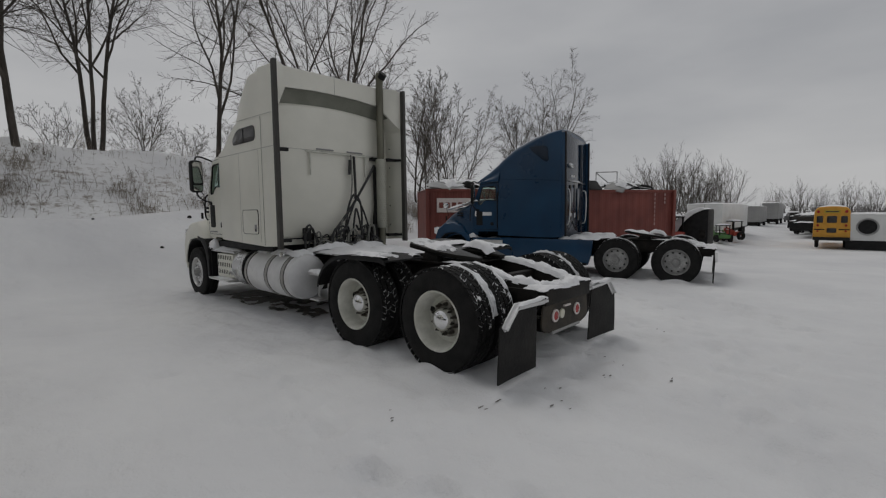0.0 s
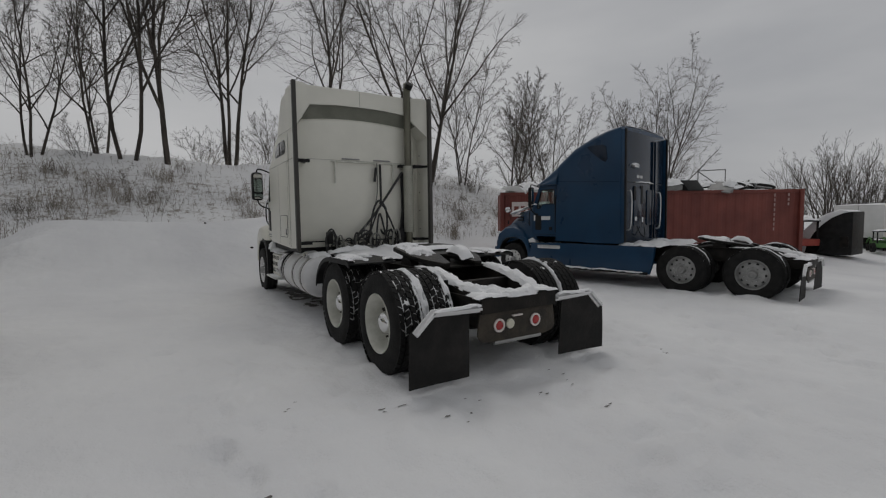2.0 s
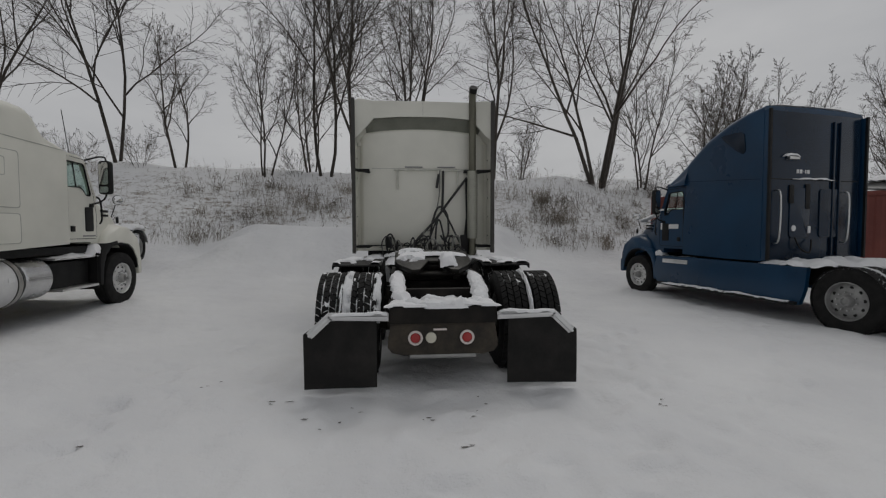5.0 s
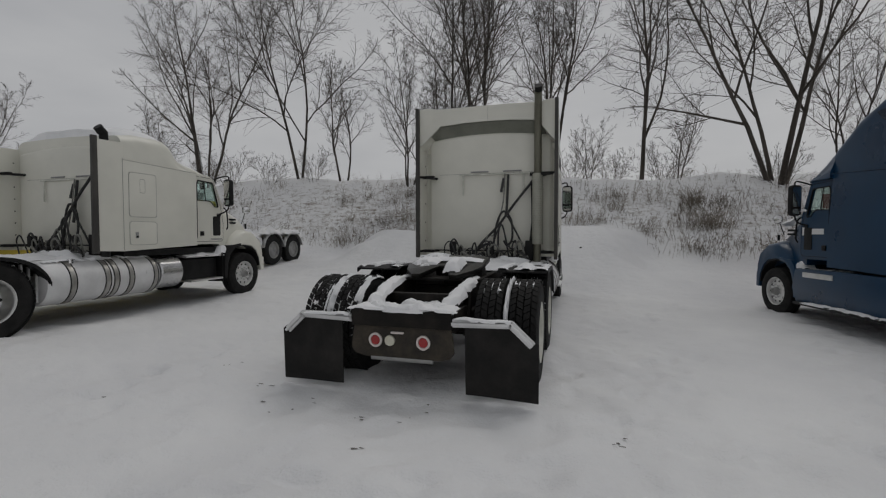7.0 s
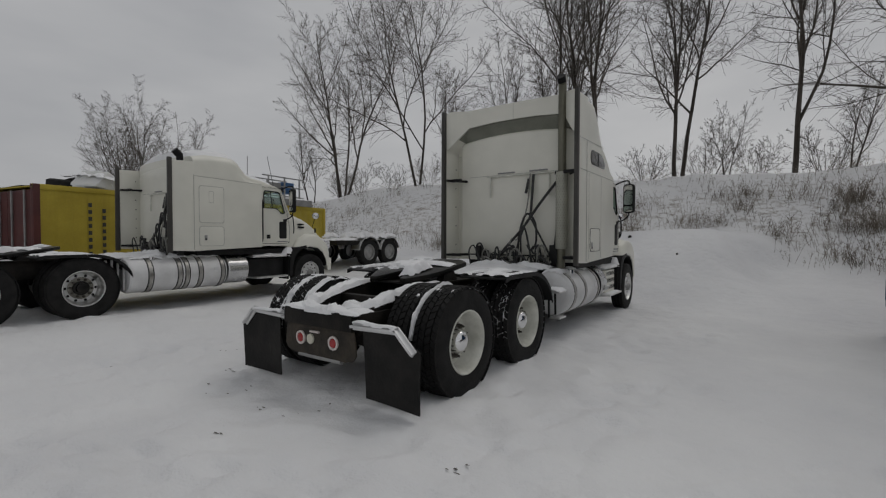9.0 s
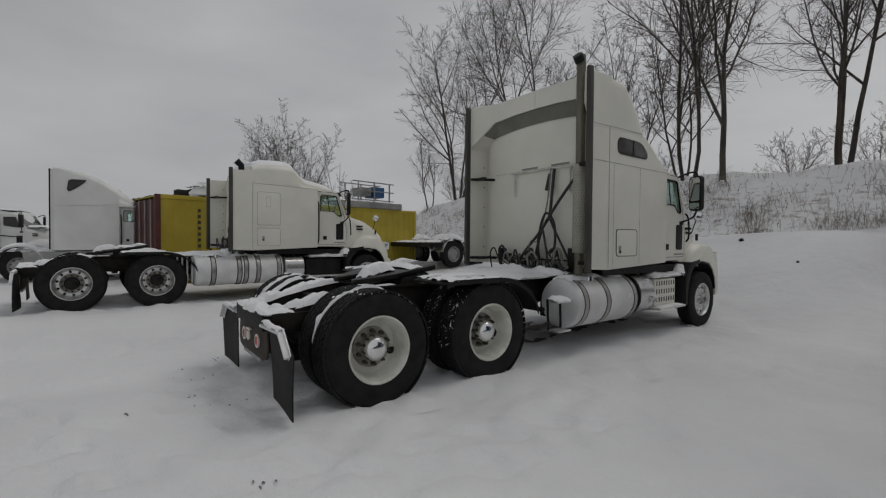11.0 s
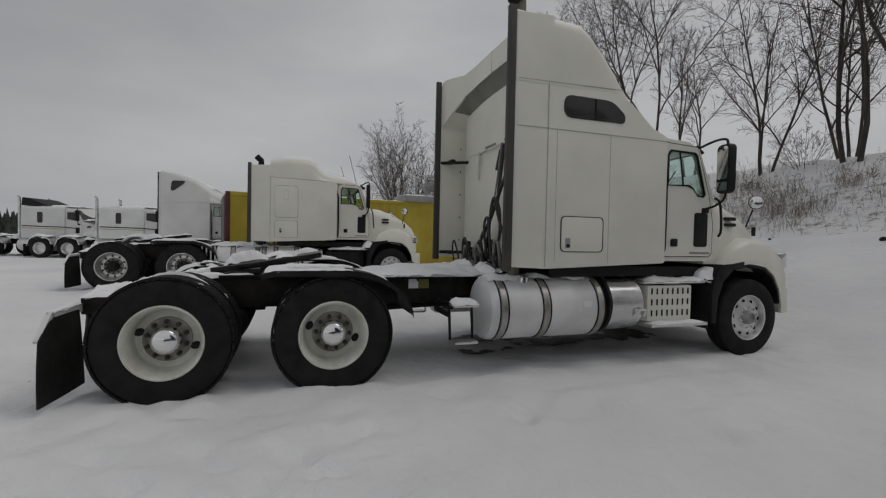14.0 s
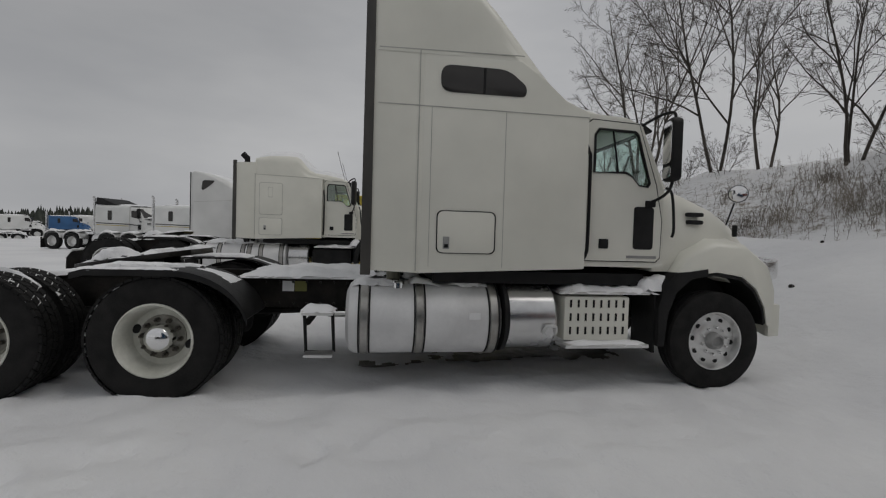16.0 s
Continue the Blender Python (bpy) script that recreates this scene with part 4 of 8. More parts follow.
def cab(t, S, paint, w=1.08, roof=2.66, trim=True):
    """A hollow day cab with doors, windows, windscreen, seats and wheel in front of the sleeper; S is the steer axle."""
    y0, y1 = S - 1.24, S - 0.40
    win = [(S - 1.12, 2.03), (S - 1.12, 2.38), (S - 1.08, 2.44), (S - 0.72, 2.43), (S - 0.68, 2.40), (S - 0.545, 1.95), (S - 0.57, 1.91), (S - 0.66, 1.92), (S - 0.73, 2.00), (S - 0.80, 2.03)]
    side = [(y0, 1.16), (y0, roof - 0.06), (S - 0.64, roof - 0.10), (S - 0.40, 1.93), (S - 0.38, 1.2), (S - 0.42, 1.16)]
    for sx in (-1, 1):
        g = Geo()
        holed_plate(g, dense(side), dense(win, 3), sx * (w - 0.04), sx * w)
        part("cab_side", g, paint, t)
        door = [(S - 1.19, 1.21), (S - 1.19, 2.48), (S - 1.14, 2.52), (S - 0.68, 2.50), (S - 0.48, 1.94), (S - 0.41, 1.6), (S - 0.42, 1.25), (S - 0.46, 1.21)]
        dg = Geo()
        holed_plate(dg, dense(door), dense(win, 3), sx * (w + 0.001), sx * (w + 0.012))
        d = part("door", dg, paint, t, bevel=0.0)
        sg = Geo()
        seam(sg, dense(door, 3), 0.008, sx * (w + 0.001), sx * (w + 0.0135))
        part("door_gap", sg, BLACK, d)
        wg = Geo()
        seam(wg, dense([(y, z) for y, z in win], 3), 0.022, sx * (w + 0.001), sx * (w + 0.022))
        part("window_seal", wg, BLACK, d)
        gl = part("window", Geo().prism(win, sx * (w - 0.012), sx * (w - 0.006)), GLASS, d, "greenish door glass")
        gl.visible_shadow = False
        part("vent_window_bar", Geo().tube([(sx * (w + 0.0), S - 0.93, 2.43), (sx * (w + 0.0), S - 0.86, 2.0)], 0.009), BLACK, d)
        part("door_handle", Geo().box(min(sx * (w + 0.005), sx * (w + 0.03)), max(sx * (w + 0.005), sx * (w + 0.03)), S - 1.04, S - 0.95, 1.33, 1.42), BLACK, d, "black latch handle", bevel=0.008)
        part("vent_panel", Geo().prism(round_rect(S - 0.70, S - 0.50, 1.33, 1.73, 0.03), sx * (w + 0.01), sx * (w + 0.02)), BLACK, d, "dark lower door window", bevel=0.004)
        part("grab_rail", Geo().tube(smooth_line([(sx * (w + 0.01), S - 1.19, 2.28), (sx * (w + 0.06), S - 1.185, 2.2), (sx * (w + 0.065), S - 1.175, 2.1), (sx * (w + 0.065), S - 1.175, 1.4), (sx * (w + 0.06), S - 1.185, 1.28), (sx * (w + 0.01), S - 1.19, 1.22)], 4), 0.016), BLACK, t, "black grab rail")
        part("grab_rail", Geo().tube(smooth_line([(sx * (w - 0.02), S - 0.36, 1.92), (sx * (w + 0.03), S - 0.33, 1.85), (sx * (w + 0.03), S - 0.30, 1.55), (sx * (w - 0.02), S - 0.28, 1.46)], 4), 0.014), BLACK, t)
        if trim:
            part("model_badge", Geo().box(min(sx * (w + 0.01), sx * (w + 0.017)), max(sx * (w + 0.01), sx * (w + 0.017)), S - 0.76, S - 0.46, 1.245, 1.27), GREY, d)
        mirror_arm(t, sx, S - 0.42, w)
    rf = [(y0, roof - 0.08), (y0, roof), (S - 0.80, roof - 0.02), (S - 0.62, roof - 0.09), (S - 0.62, roof - 0.15)]
    part("cab_roof", Geo().prism(rf, -w, w), paint, t, bevel=0.03)
    part("cab_floor", Geo().box(-w + 0.04, w - 0.04, y0, S - 0.42, 1.16, 1.2), DARKCLOTH, t)
    part("dashboard", Geo().prism([(S - 0.42, 1.2), (S - 0.42, 1.86), (S - 0.55, 1.86), (S - 0.68, 1.74), (S - 0.70, 1.55), (S - 0.6, 1.2)], -w + 0.05, w - 0.05), DARKCLOTH, t, bevel=0.03)
    ws = part("windscreen", Geo().add([(-w + 0.06, S - 0.42, 1.93), (w - 0.06, S - 0.42, 1.93), (w - 0.10, S - 0.66, roof - 0.13), (-w + 0.10, S - 0.66, roof - 0.13), (0, S - 0.33, 1.93), (0, S - 0.60, roof - 0.12)], [(0, 4, 5, 3), (4, 1, 2, 5)]), GLASS, t, "frosted windscreen")
    ws.visible_shadow = False
    for sx in (-1, 1):
        part("windscreen_pillar", Geo().tube([(sx * (w - 0.03), S - 0.41, 1.9), (sx * (w - 0.06), S - 0.655, roof - 0.1)], 0.04, 8), paint, t)
        part("wiper", Geo().tube([(sx * 0.1, S - 0.33, 1.95), (sx * 0.55, S - 0.46, 2.3)], 0.01, 6), BLACK, t)
        seat = part("seat", Geo().box(sx * 0.55 - 0.24, sx * 0.55 + 0.24, S - 1.16, S - 0.8, 1.35, 1.6), DARKCLOTH, t, bevel=0.05)
        part("backrest", Geo().box(sx * 0.55 - 0.23, sx * 0.55 + 0.23, S - 1.2, S - 1.08, 1.55, 2.02), DARKCLOTH, seat, bevel=0.05)
    part("steering_wheel", Geo().lathe([(0.0, 0.20), (0.015, 0.215), (0.03, 0.20), (0.015, 0.185)], 24, "y", closed=True), BLACK, t, m=pose(-0.55, S - 0.78, 1.88, -35, 0, 0))
    part("sun_visor", Geo().prism([(S - 0.66, roof - 0.09), (S - 0.52, roof - 0.14), (S - 0.51, roof - 0.12), (S - 0.62, roof - 0.05)], -w + 0.05, w - 0.05), BLACK if trim else paint, t)


def hood(t, S, paint, nose=0.0, rows=None, ext_paint=None):
    """Sloping hood with fenders, grille, bumper, lamps and side vents."""
    rs = []
    for y, wb, wt, z0, z1, r in rows or ((S - 0.60, 1.0, 0.98, 1.12, 1.97, 0.16), (S - 0.2, 0.99, 0.93, 1.12, 1.90, 0.22), (S + 0.22, 0.96, 0.86, 1.05, 1.77, 0.26), (S + 0.48, 0.9, 0.78, 0.95, 1.64, 0.26), (S + 0.68, 0.84, 0.70, 0.85, 1.48, 0.24), (S + 0.745, 0.80, 0.66, 0.85, 1.36, 0.2)):
        rs.append(ring(y, wb, wt, z0, z1, r, 0.05))
    part("hood", Geo().loft(rs), paint, t, smooth=50)
    part("snow", Geo().lump(-0.66, 0.66, -0.04, 0.66, 0, 0.07, 0.08, 0.4, m=pose(0, S - 0.4, 1.942, -14.5, 0, 0), seed=4.0), SNOW, t, "snow on the hood")
    part("grille", Geo().prism(round_rect(-0.5, 0.5, 0.8, 1.34, 0.08), S + 0.735, S + 0.772, "y"), BLACK, t, bevel=0.01)
    for i in range(6):
        part("grille_bar", Geo().box(-0.46, 0.46, S + 0.767, S + 0.783, 0.85 + 0.08 * i, 0.87 + 0.08 * i), CHROME, t)
    for sx in (-1, 1):
        arch = [(S - 0.44, 1.10), (S - 0.30, 1.30), (S + 0.000, 1.42), (S + 0.315, 1.40), (S + 0.540, 1.24), (S + 0.621, 0.98), (S + 0.630, 0.62), (S + 0.558, 0.62), (S + 0.526, 0.80), (S + 0.423, 0.98), (S + 0.270, 1.09), (S, 1.13), (S - 0.27, 1.09), (S - 0.40, 1.0)]
        fg = Geo()
        # fender: arch drawn out with a rounded shoulder
        n = len(arch)
        rs = []
        for k, (x, up) in enumerate(((0.70, 0.10), (0.95, 0.03), (1.08, 0.0), (1.135, -0.05))):
            rs.append([(sx * x, y, z + (up if i < 6 else 0.0) * (1 if 0 < i < 5 else 0.3)) for i, (y, z) in enumerate(arch)])
        f = part("fender", fg.loft(rs), paint, t, smooth=50)
        liner = [(S - 0.44, 1.12), (S - 0.30, 1.13), (S - 0.1, 1.16), (S - 0.1, 1.10), (S - 0.27, 1.06), (S - 0.42, 0.93), (S - 0.50, 0.72), (S - 0.53, 0.42), (S - 0.60, 0.42), (S - 0.60, 0.8), (S - 0.54, 1.0)]
        part("fender_extension", Geo().prism(liner, sx * 0.72, sx * 1.145), ext_paint or BLACK, f, "" if ext_paint else "dark grey plastic fender extension", bevel=0.008)
        lining = [(S + 0.548, 0.64), (S + 0.515, 0.80), (S + 0.413, 0.97), (S + 0.265, 1.078), (S, 1.118), (S - 0.265, 1.078), (S - 0.39, 0.99)]
        part("arch_liner", Geo().prism(lining + [((y - S) * 0.96 + S, z - 0.02) for y, z in lining[::-1]], sx * 0.71, sx * 1.125), BLACK, f, "black arch lining")
        well = [(S - 0.44, 0.5), (S - 0.42, 0.95), (S - 0.27, 1.10), (S, 1.15), (S + 0.27, 1.10), (S + 0.44, 0.97), (S + 0.54, 0.7), (S + 0.55, 0.5)]
        part("wheel_well", Geo().prism(well, sx * 0.66, sx * 0.71), BLACK, f, "black wheel well lining")
        part("mud_guard", Geo().box(min(sx * 0.72, sx * 1.10), max(sx * 0.72, sx * 1.10), S - 0.62, S - 0.60, 0.35, 0.95), BLACK, f)
        part("headlamp", Geo().prism(round_rect(S + 0.42, S + 0.70, 1.06, 1.28, 0.05), sx * 0.86, sx * 1.10), CHROME, f, "clear headlamp", bevel=0.04)
        for dz in (0.0, -0.075):
            part("hood_vent", Geo().prism(round_rect(S - 0.22, S - 0.04, 1.665 + dz, 1.705 + dz, 0.018), sx * 0.90, sx * 0.965), BLACK, t, "black slot vent")
        part("marker_lamp", Geo().box(sx * 0.86 - 0.02, sx * 0.86 + 0.02, S + 0.378, S + 0.414, 1.48, 1.60), BLACK, t, bevel=0.01)
        # round hood mirror on a post
        part("hood_mirror", Geo().lathe([(-0.02, 0.072), (0.015, 0.082), (0.03, 0.06), (0.035, 0.0)], 24, "y", (0, 0, 0)), CHROME, t, "round convex mirror on a post", m=pose(sx * 0.88, S + 0.40, 1.92, 0, 0, sx * 50 + 180))
        part("mirror_rim", Geo().tube([(sx * 0.88 + 0.64 * 0.082 * math.cos(a), S + 0.40 + sx * 0.77 * 0.082 * math.cos(a), 1.92 + 0.082 * math.sin(a)) for a in [math.pi * i / 12 for i in range(25)]], 0.008, 6, caps=False), BLACK, t)
        part("mirror_post", Geo().tube([(sx * 0.78, S + 0.360, 1.6), (sx * 0.84, S + 0.396, 1.83)], 0.009, 6), BLACK, t)
        part("step_plate", Geo().box(min(sx * 0.55, sx * 1.10), max(sx * 0.55, sx * 1.10), S - 1.56, S - 0.66, 0.90, 0.93), ALU, t, bevel=0.008)
        sb = Geo().lump(min(sx * 0.6, sx * 1.12), max(sx * 0.6, sx * 1.12), S - 1.56, S - 0.58, 0.92, 0.06, 0.05, 0.7, seed=2 + sx)
        sb.lump(min(sx * 0.85, sx * 1.12), max(sx * 0.85, sx * 1.12), S - 0.75, S - 0.42, 0.95, 0.17, 0.05, 0.5, seed=9 + sx)
        part("snow", sb, SNOW, t, "packed snow on the step")
    part("bumper", Geo().prism([(-1.11, S + 0.60), (-1.09, S + 0.74), (-0.8, S + 0.86), (0.8, S + 0.86), (1.09, S + 0.74), (1.11, S + 0.60), (1.06, S + 0.60), (0.78, S + 0.74), (-0.78, S + 0.74), (-1.06, S + 0.60)], 0.50, 0.82, "z"), paint, t, "painted bumper", bevel=0.02)


def step_box(t, sx, y0, y1):
    """Perforated box with a tread step below the door."""
    g = Geo().box(min(sx * 0.6, sx * 1.10), max(sx * 0.6, sx * 1.10), y0, y1, 0.47, 0.88)
    b = part("step_box", g, WHITE, t, "pale perforated step box", bevel=0.02)
    for j in range(3):
        for i in range(8):
            y = y0 + 0.06 + (y1 - y0 - 0.12) * i / 7
            part("slot", Geo().box(min(sx * 1.09, sx * 1.106), max(sx * 1.09, sx * 1.106), y - 0.009, y + 0.009, 0.53 + 0.125 * j, 0.60 + 0.125 * j), BLACK, b)
    part("tread_step", Geo().prism([(sx * 0.95, 0.40), (sx * 1.2, 0.42), (sx * 1.2, 0.455), (sx * 0.95, 0.44)], y0 - 0.02, y1 + 0.15, "y"), ALU, b, "snowy aluminium step", bevel=0.006)
    part("snow", Geo().lump(min(sx * 0.98, sx * 1.2), max(sx * 0.98, sx * 1.2), y0, y1 + 0.14, 0.445, 0.025, 0.04, 0.6, seed=6.0), SNOW, b)


def high_roof_rings(S):
    return [(S - 2.52, 1.198, 1.195, 2.90, 3.63, 0.14), (S - 2.40, 1.198, 1.19, 2.90, 3.56, 0.16), (S - 2.22, 1.197, 1.18, 2.90, 3.41, 0.20), (S - 2.0, 1.196, 1.15, 2.84, 3.17, 0.20),
            (S - 1.8, 1.194, 1.12, 2.70, 2.94, 0.16), (S - 1.6, 1.17, 1.08, 2.55, 2.74, 0.12), (S - 1.38, 1.10, 1.02, 2.52, 2.65, 0.09), (S - 1.0, 1.04, 0.96, 2.48, 2.58, 0.06), (S - 0.80, 1.0, 0.9, 2.46, 2.53, 0.04)]


def mid_roof_rings(S, back):
    return [(back, 1.196, 1.18, 2.52, 2.98, 0.14), (back + 0.3, 1.196, 1.18, 2.52, 3.05, 0.18), (back + 0.7, 1.196, 1.16, 2.52, 3.07, 0.2), (back + 0.9, 1.196, 1.15, 2.52, 3.06, 0.2), (back + 1.0, 1.196, 1.14, 2.51, 3.01, 0.2), (back + 1.1, 1.196, 1.13, 2.50, 2.88, 0.18), (back + 1.2, 1.19, 1.12, 2.50, 2.76, 0.14), (back + 1.35, 1.17, 1.10, 2.55, 2.69, 0.1), (S - 1.3, 1.12, 1.04, 2.52, 2.67, 0.1), (S - 0.95, 1.05, 0.96, 2.48, 2.60, 0.07), (S - 0.80, 1.0, 0.9, 2.46, 2.54, 0.04)]


def sleeper_tractor(name, label, m, S, back, high, rear_rims, snow_depth=0.09, main=False, group=""):
    """A white conventional sleeper tractor. S: steer axle; back: the sleeper's rear wall."""
    t = thing(name, label, "truck", m, group)
    chassis(t, S, rear_rims)
    cab(t, S - 0.16, WHITE, roof=2.58)
    hood(t, S, WHITE)
    top = 2.96 if high else 2.60
    y1 = S - 1.38
    # sleeper shell
    side = [(back, top), (S - 2.02, top - 0.02), (S - 1.8, 2.80), (S - 1.6, 2.63), (y1, 2.54)] if high else [(back, top), (y1, 2.54)]
    part("sleeper", Geo().prism([(back, 1.08)] + side + [(y1, 1.14)], -1.2, 1.2), WHITE, t, bevel=0.018)
    part("underbody", Geo().box(-1.0, 1.0, back + 0.15, y1 + 0.7, 0.98, 1.09), BLACK, t)
    part("roof_fairing", Geo().loft([ring(*r, 0.03) for r in (high_roof_rings(S) if high else mid_roof_rings(S, back))]), WHITE, t, smooth=50)
    rr = high_roof_rings(S) if high else mid_roof_rings(S, back)
    # snow lying on the roof
    g, vs, nx = Geo(), [], 14
    rr = [rr[0]] + [(rr[0][0] + 0.07, *rr[0][1:])] + rr[1:]
    for k, (y, wb, wt, z0, z1, r) in enumerate(rr):
        for i in range(nx + 1):
            u = i / nx * 2 - 1
            th_ = snow_depth * (1 - abs(u) ** 5) * (1 + 0.5 * noise.noise(Vector((u * 2, y * 1.4, 2.0 + S))))
            edge = 1.0 if 0 < k < len(rr) - 1 else -0.3
            vs.append((u * (wt - r * 0.75), y, z1 - 0.015 + 0.03 * (1 - u * u) + th_ * edge))
    fs = [(k * (nx + 1) + i, k * (nx + 1) + i + 1, (k + 1) * (nx + 1) + i + 1, (k + 1) * (nx + 1) + i) for k in range(len(rr) - 1) for i in range(nx)]
    part("snow", g.add(vs, fs), SNOW, t, "snow on the roof")
    part("snow", Geo().lump(-0.93, 0.93, 0, 0.62, 0, 0.12, 0.08, 0.3, m=pose(0, S - 1.44, 2.655, -11, 0, 0), seed=33.0), SNOW, t, "thick snow on the cab roof")
    ext = back - 0.47
    etop = 3.63 if high else 2.86
    for sx in (-1, 1):
        # side extender with its rubber edge
        e = part("side_extender", Geo().prism([(ext + 0.05, 1.10), (back + 0.02, 1.08), (back + 0.02, etop), (ext + 0.05, etop - 0.02)], sx * 1.165, sx * 1.198), WHITE, t, bevel=0.006)
        part("rubber_edge", Geo().prism([(ext - 0.02, 1.06), (ext + 0.065, 1.06), (ext + 0.065, etop + 0.03), (ext - 0.01, etop + 0.03)], sx * 1.155, sx * 1.212), STRIP, e, "dark rubber edge strip", bevel=0.006)
        for z in (2.48 if high else 2.40, 1.17):
            part("strut", Geo().tube([(sx * 1.17, ext + 0.08, z), (sx * 0.93, back - 0.01, z)], 0.022, 8), BLACK, e)
            part("strut_bracket", Geo().box(sx * 1.03 - 0.10, sx * 1.03 + 0.10, ext + 0.16, ext + 0.22, z - 0.025, z + 0.025), BLACK, e, bevel=0.006)
        for k in range(7):
            z = 1.35 + k * (etop - 1.6) / 6
            part("bolt", Geo().lathe([(-0.004, 0.012), (0.004, 0.01), (0.005, 0.0)], 8, "x", (sx * 1.163, back - 0.09, z)), BLACK, e)
        # seams of the side wall
        sm = Geo()
        for za, ya, zb, yb in ((2.50, ext + 0.1, 2.49, y1), (top, ext + 0.1, top + 0.02, S - 2.0)) if high else ((2.58, back, 2.54, y1),):
            sm.prism([(ya, za), (ya, za + 0.008), (yb, zb + 0.008), (yb, zb)], sx * 1.1985, sx * 1.2035)
        sm.prism([(back - 0.03, 1.1), (back - 0.022, 1.1), (back - 0.022, top), (back - 0.03, top)] if high else [(back + 0.0, 1.1), (back + 0.008, 1.1), (back + 0.008, top), (back + 0.0, top)], sx * 1.1985, sx * 1.2035)
        if high:
            sm.prism([(back + 0.08, 1.14), (back + 0.085, 1.14), (back + 0.085, 2.49), (back + 0.08, 2.49)], sx * 1.1985, sx * 1.2025)
            sm.prism([(back + 0.73, 1.14), (back + 0.735, 1.14), (back + 0.735, 2.49), (back + 0.73, 2.49)], sx * 1.1985, sx * 1.202)
        part("panel_seam", sm, SEAMC, t)
        doors = [(round_rect(back + 0.145, back + 0.665, 1.255, 1.625, 0.05), "luggage_door")]
        if not high:
            doors.append((round_rect(back + 0.10, back + 0.62, 1.65, 2.40, 0.05), "bunk_door"))
            doors[0] = (round_rect(back + 0.10, back + 0.62, 1.18, 1.58, 0.05), "luggage_door")
        for outline, nm in doors:
            d = part(nm, Geo().prism(outline, sx * 1.199, sx * 1.206), WHITE, t, bevel=0.002)
            g = Geo()
            seam(g, outline, 0.011, sx * 1.2, sx * 1.2075)
            part("door_seal", g, BLACK if high else SEAMC, d)
            if nm == "luggage_door":
                part("latch", Geo().box(sx * 1.208 - 0.006, sx * 1.208 + 0.006, back + 0.205, back + 0.26, 1.295, 1.40), GREY, d, bevel=0.004)
                part("lock", Geo().box(sx * 1.211 - 0.006, sx * 1.211 + 0.006, back + 0.215, back + 0.25, 1.305, 1.335), BLACK, d)
            else:
                g = Geo()
                seam(g, round_rect(back + 0.30, back + 0.40, 2.06, 2.30, 0.03), 0.008, sx * 1.2, sx * 1.2085)
                part("handle_recess", g, SEAMC, d)
        if high:
            wo = rounded([(back + 0.15, 2.63), (back + 0.15, 2.862), (back + 0.74, 2.855), (back + 0.91, 2.72), (back + 0.90, 2.63)], [0.1, 0.1, 0.09, 0.043, 0.043])
            part("sleeper_window", Geo().prism(wo, sx * 1.2, sx * 1.208), BLACK_GLASS, t, "dark tinted sleeper window", bevel=0.003)
            part("window_divider", Geo().box(sx * 1.209 - 0.004, sx * 1.209 + 0.004, back + 0.52, back + 0.54, 2.635, 2.85), BLACK, t)
    # rear wall: bulged panel, seams, rack bar and marks
    hi = 3.26 if high else 2.86
    part("rear_wall", Geo().loft([[(-w_, y_, z_), (w_, y_, z_)] + [(w_ * (1 - i / 6), y_, hi - d_ - 0.09 * (1 - i / 6) ** 2) for i in range(13)] for w_, y_, z_, d_ in ((1.12, back, 1.15, 0.0), (1.06, back - 0.05, 1.2, 0.04))]), WHITE, t, bevel=0.02)
    zb = 2.52 if high else 2.28
    part("panel_seam", Geo().box(-0.9, 0.9, back - 0.053, back - 0.05, zb + 0.02, zb + 0.028), SEAMC, t)
    part("rack_bar", Geo().tube([(-0.52, back - 0.085, zb), (0.70, back - 0.085, zb)], 0.014).tube([(-0.45, back - 0.085, zb), (-0.45, back - 0.085, zb - 0.36)], 0.014).tube([(0.62, back - 0.085, zb), (0.62, back - 0.085, zb - 0.36)], 0.014).box(-0.47, -0.43, back - 0.09, back - 0.04, zb - 0.02, zb + 0.02).box(0.60, 0.64, back - 0.09, back - 0.04, zb - 0.02, zb + 0.02), RIM, t, "pale hose rack bar")
    for x in (-0.16, 0.42):
        part("trim_plate", Geo().box(x - 0.16, x + 0.16, back - 0.062, back - 0.048, zb + 0.04, zb + 0.065), GREY, t, bevel=0.004)
    if high:
        # the roof's rear edge: two horns run back to the extenders, the lip between them stands further forward
        half_o = [(-1.2015, 2.938), (-1.2015, 3.3), (-1.2, 3.54), (-1.188, 3.60), (-1.16, 3.645), (-1.10, 3.675), (-1.0, 3.69), (-0.88, 3.698), (-0.5, 3.71)]
        half_i = [(-1.165, 2.96), (-1.16, 2.99), (-1.15, 3.01), (-1.13, 3.03), (-1.10, 3.06), (-1.06, 3.11), (-1.0, 3.20), (-0.86, 3.40), (-0.4, 3.44)]
        arch_o = half_o + [(0.0, 3.715)] + [(-x, z) for x, z in half_o[::-1]]
        inner = half_i + [(0.0, 3.445)] + [(-x, z) for x, z in half_i[::-1]]
        n = len(arch_o)

        def lip_y(x):
            return ext + 0.08 + (back - 0.13 - ext - 0.08) * (1 - sstep(0.80, 1.17, abs(x)))
        rim = Geo()
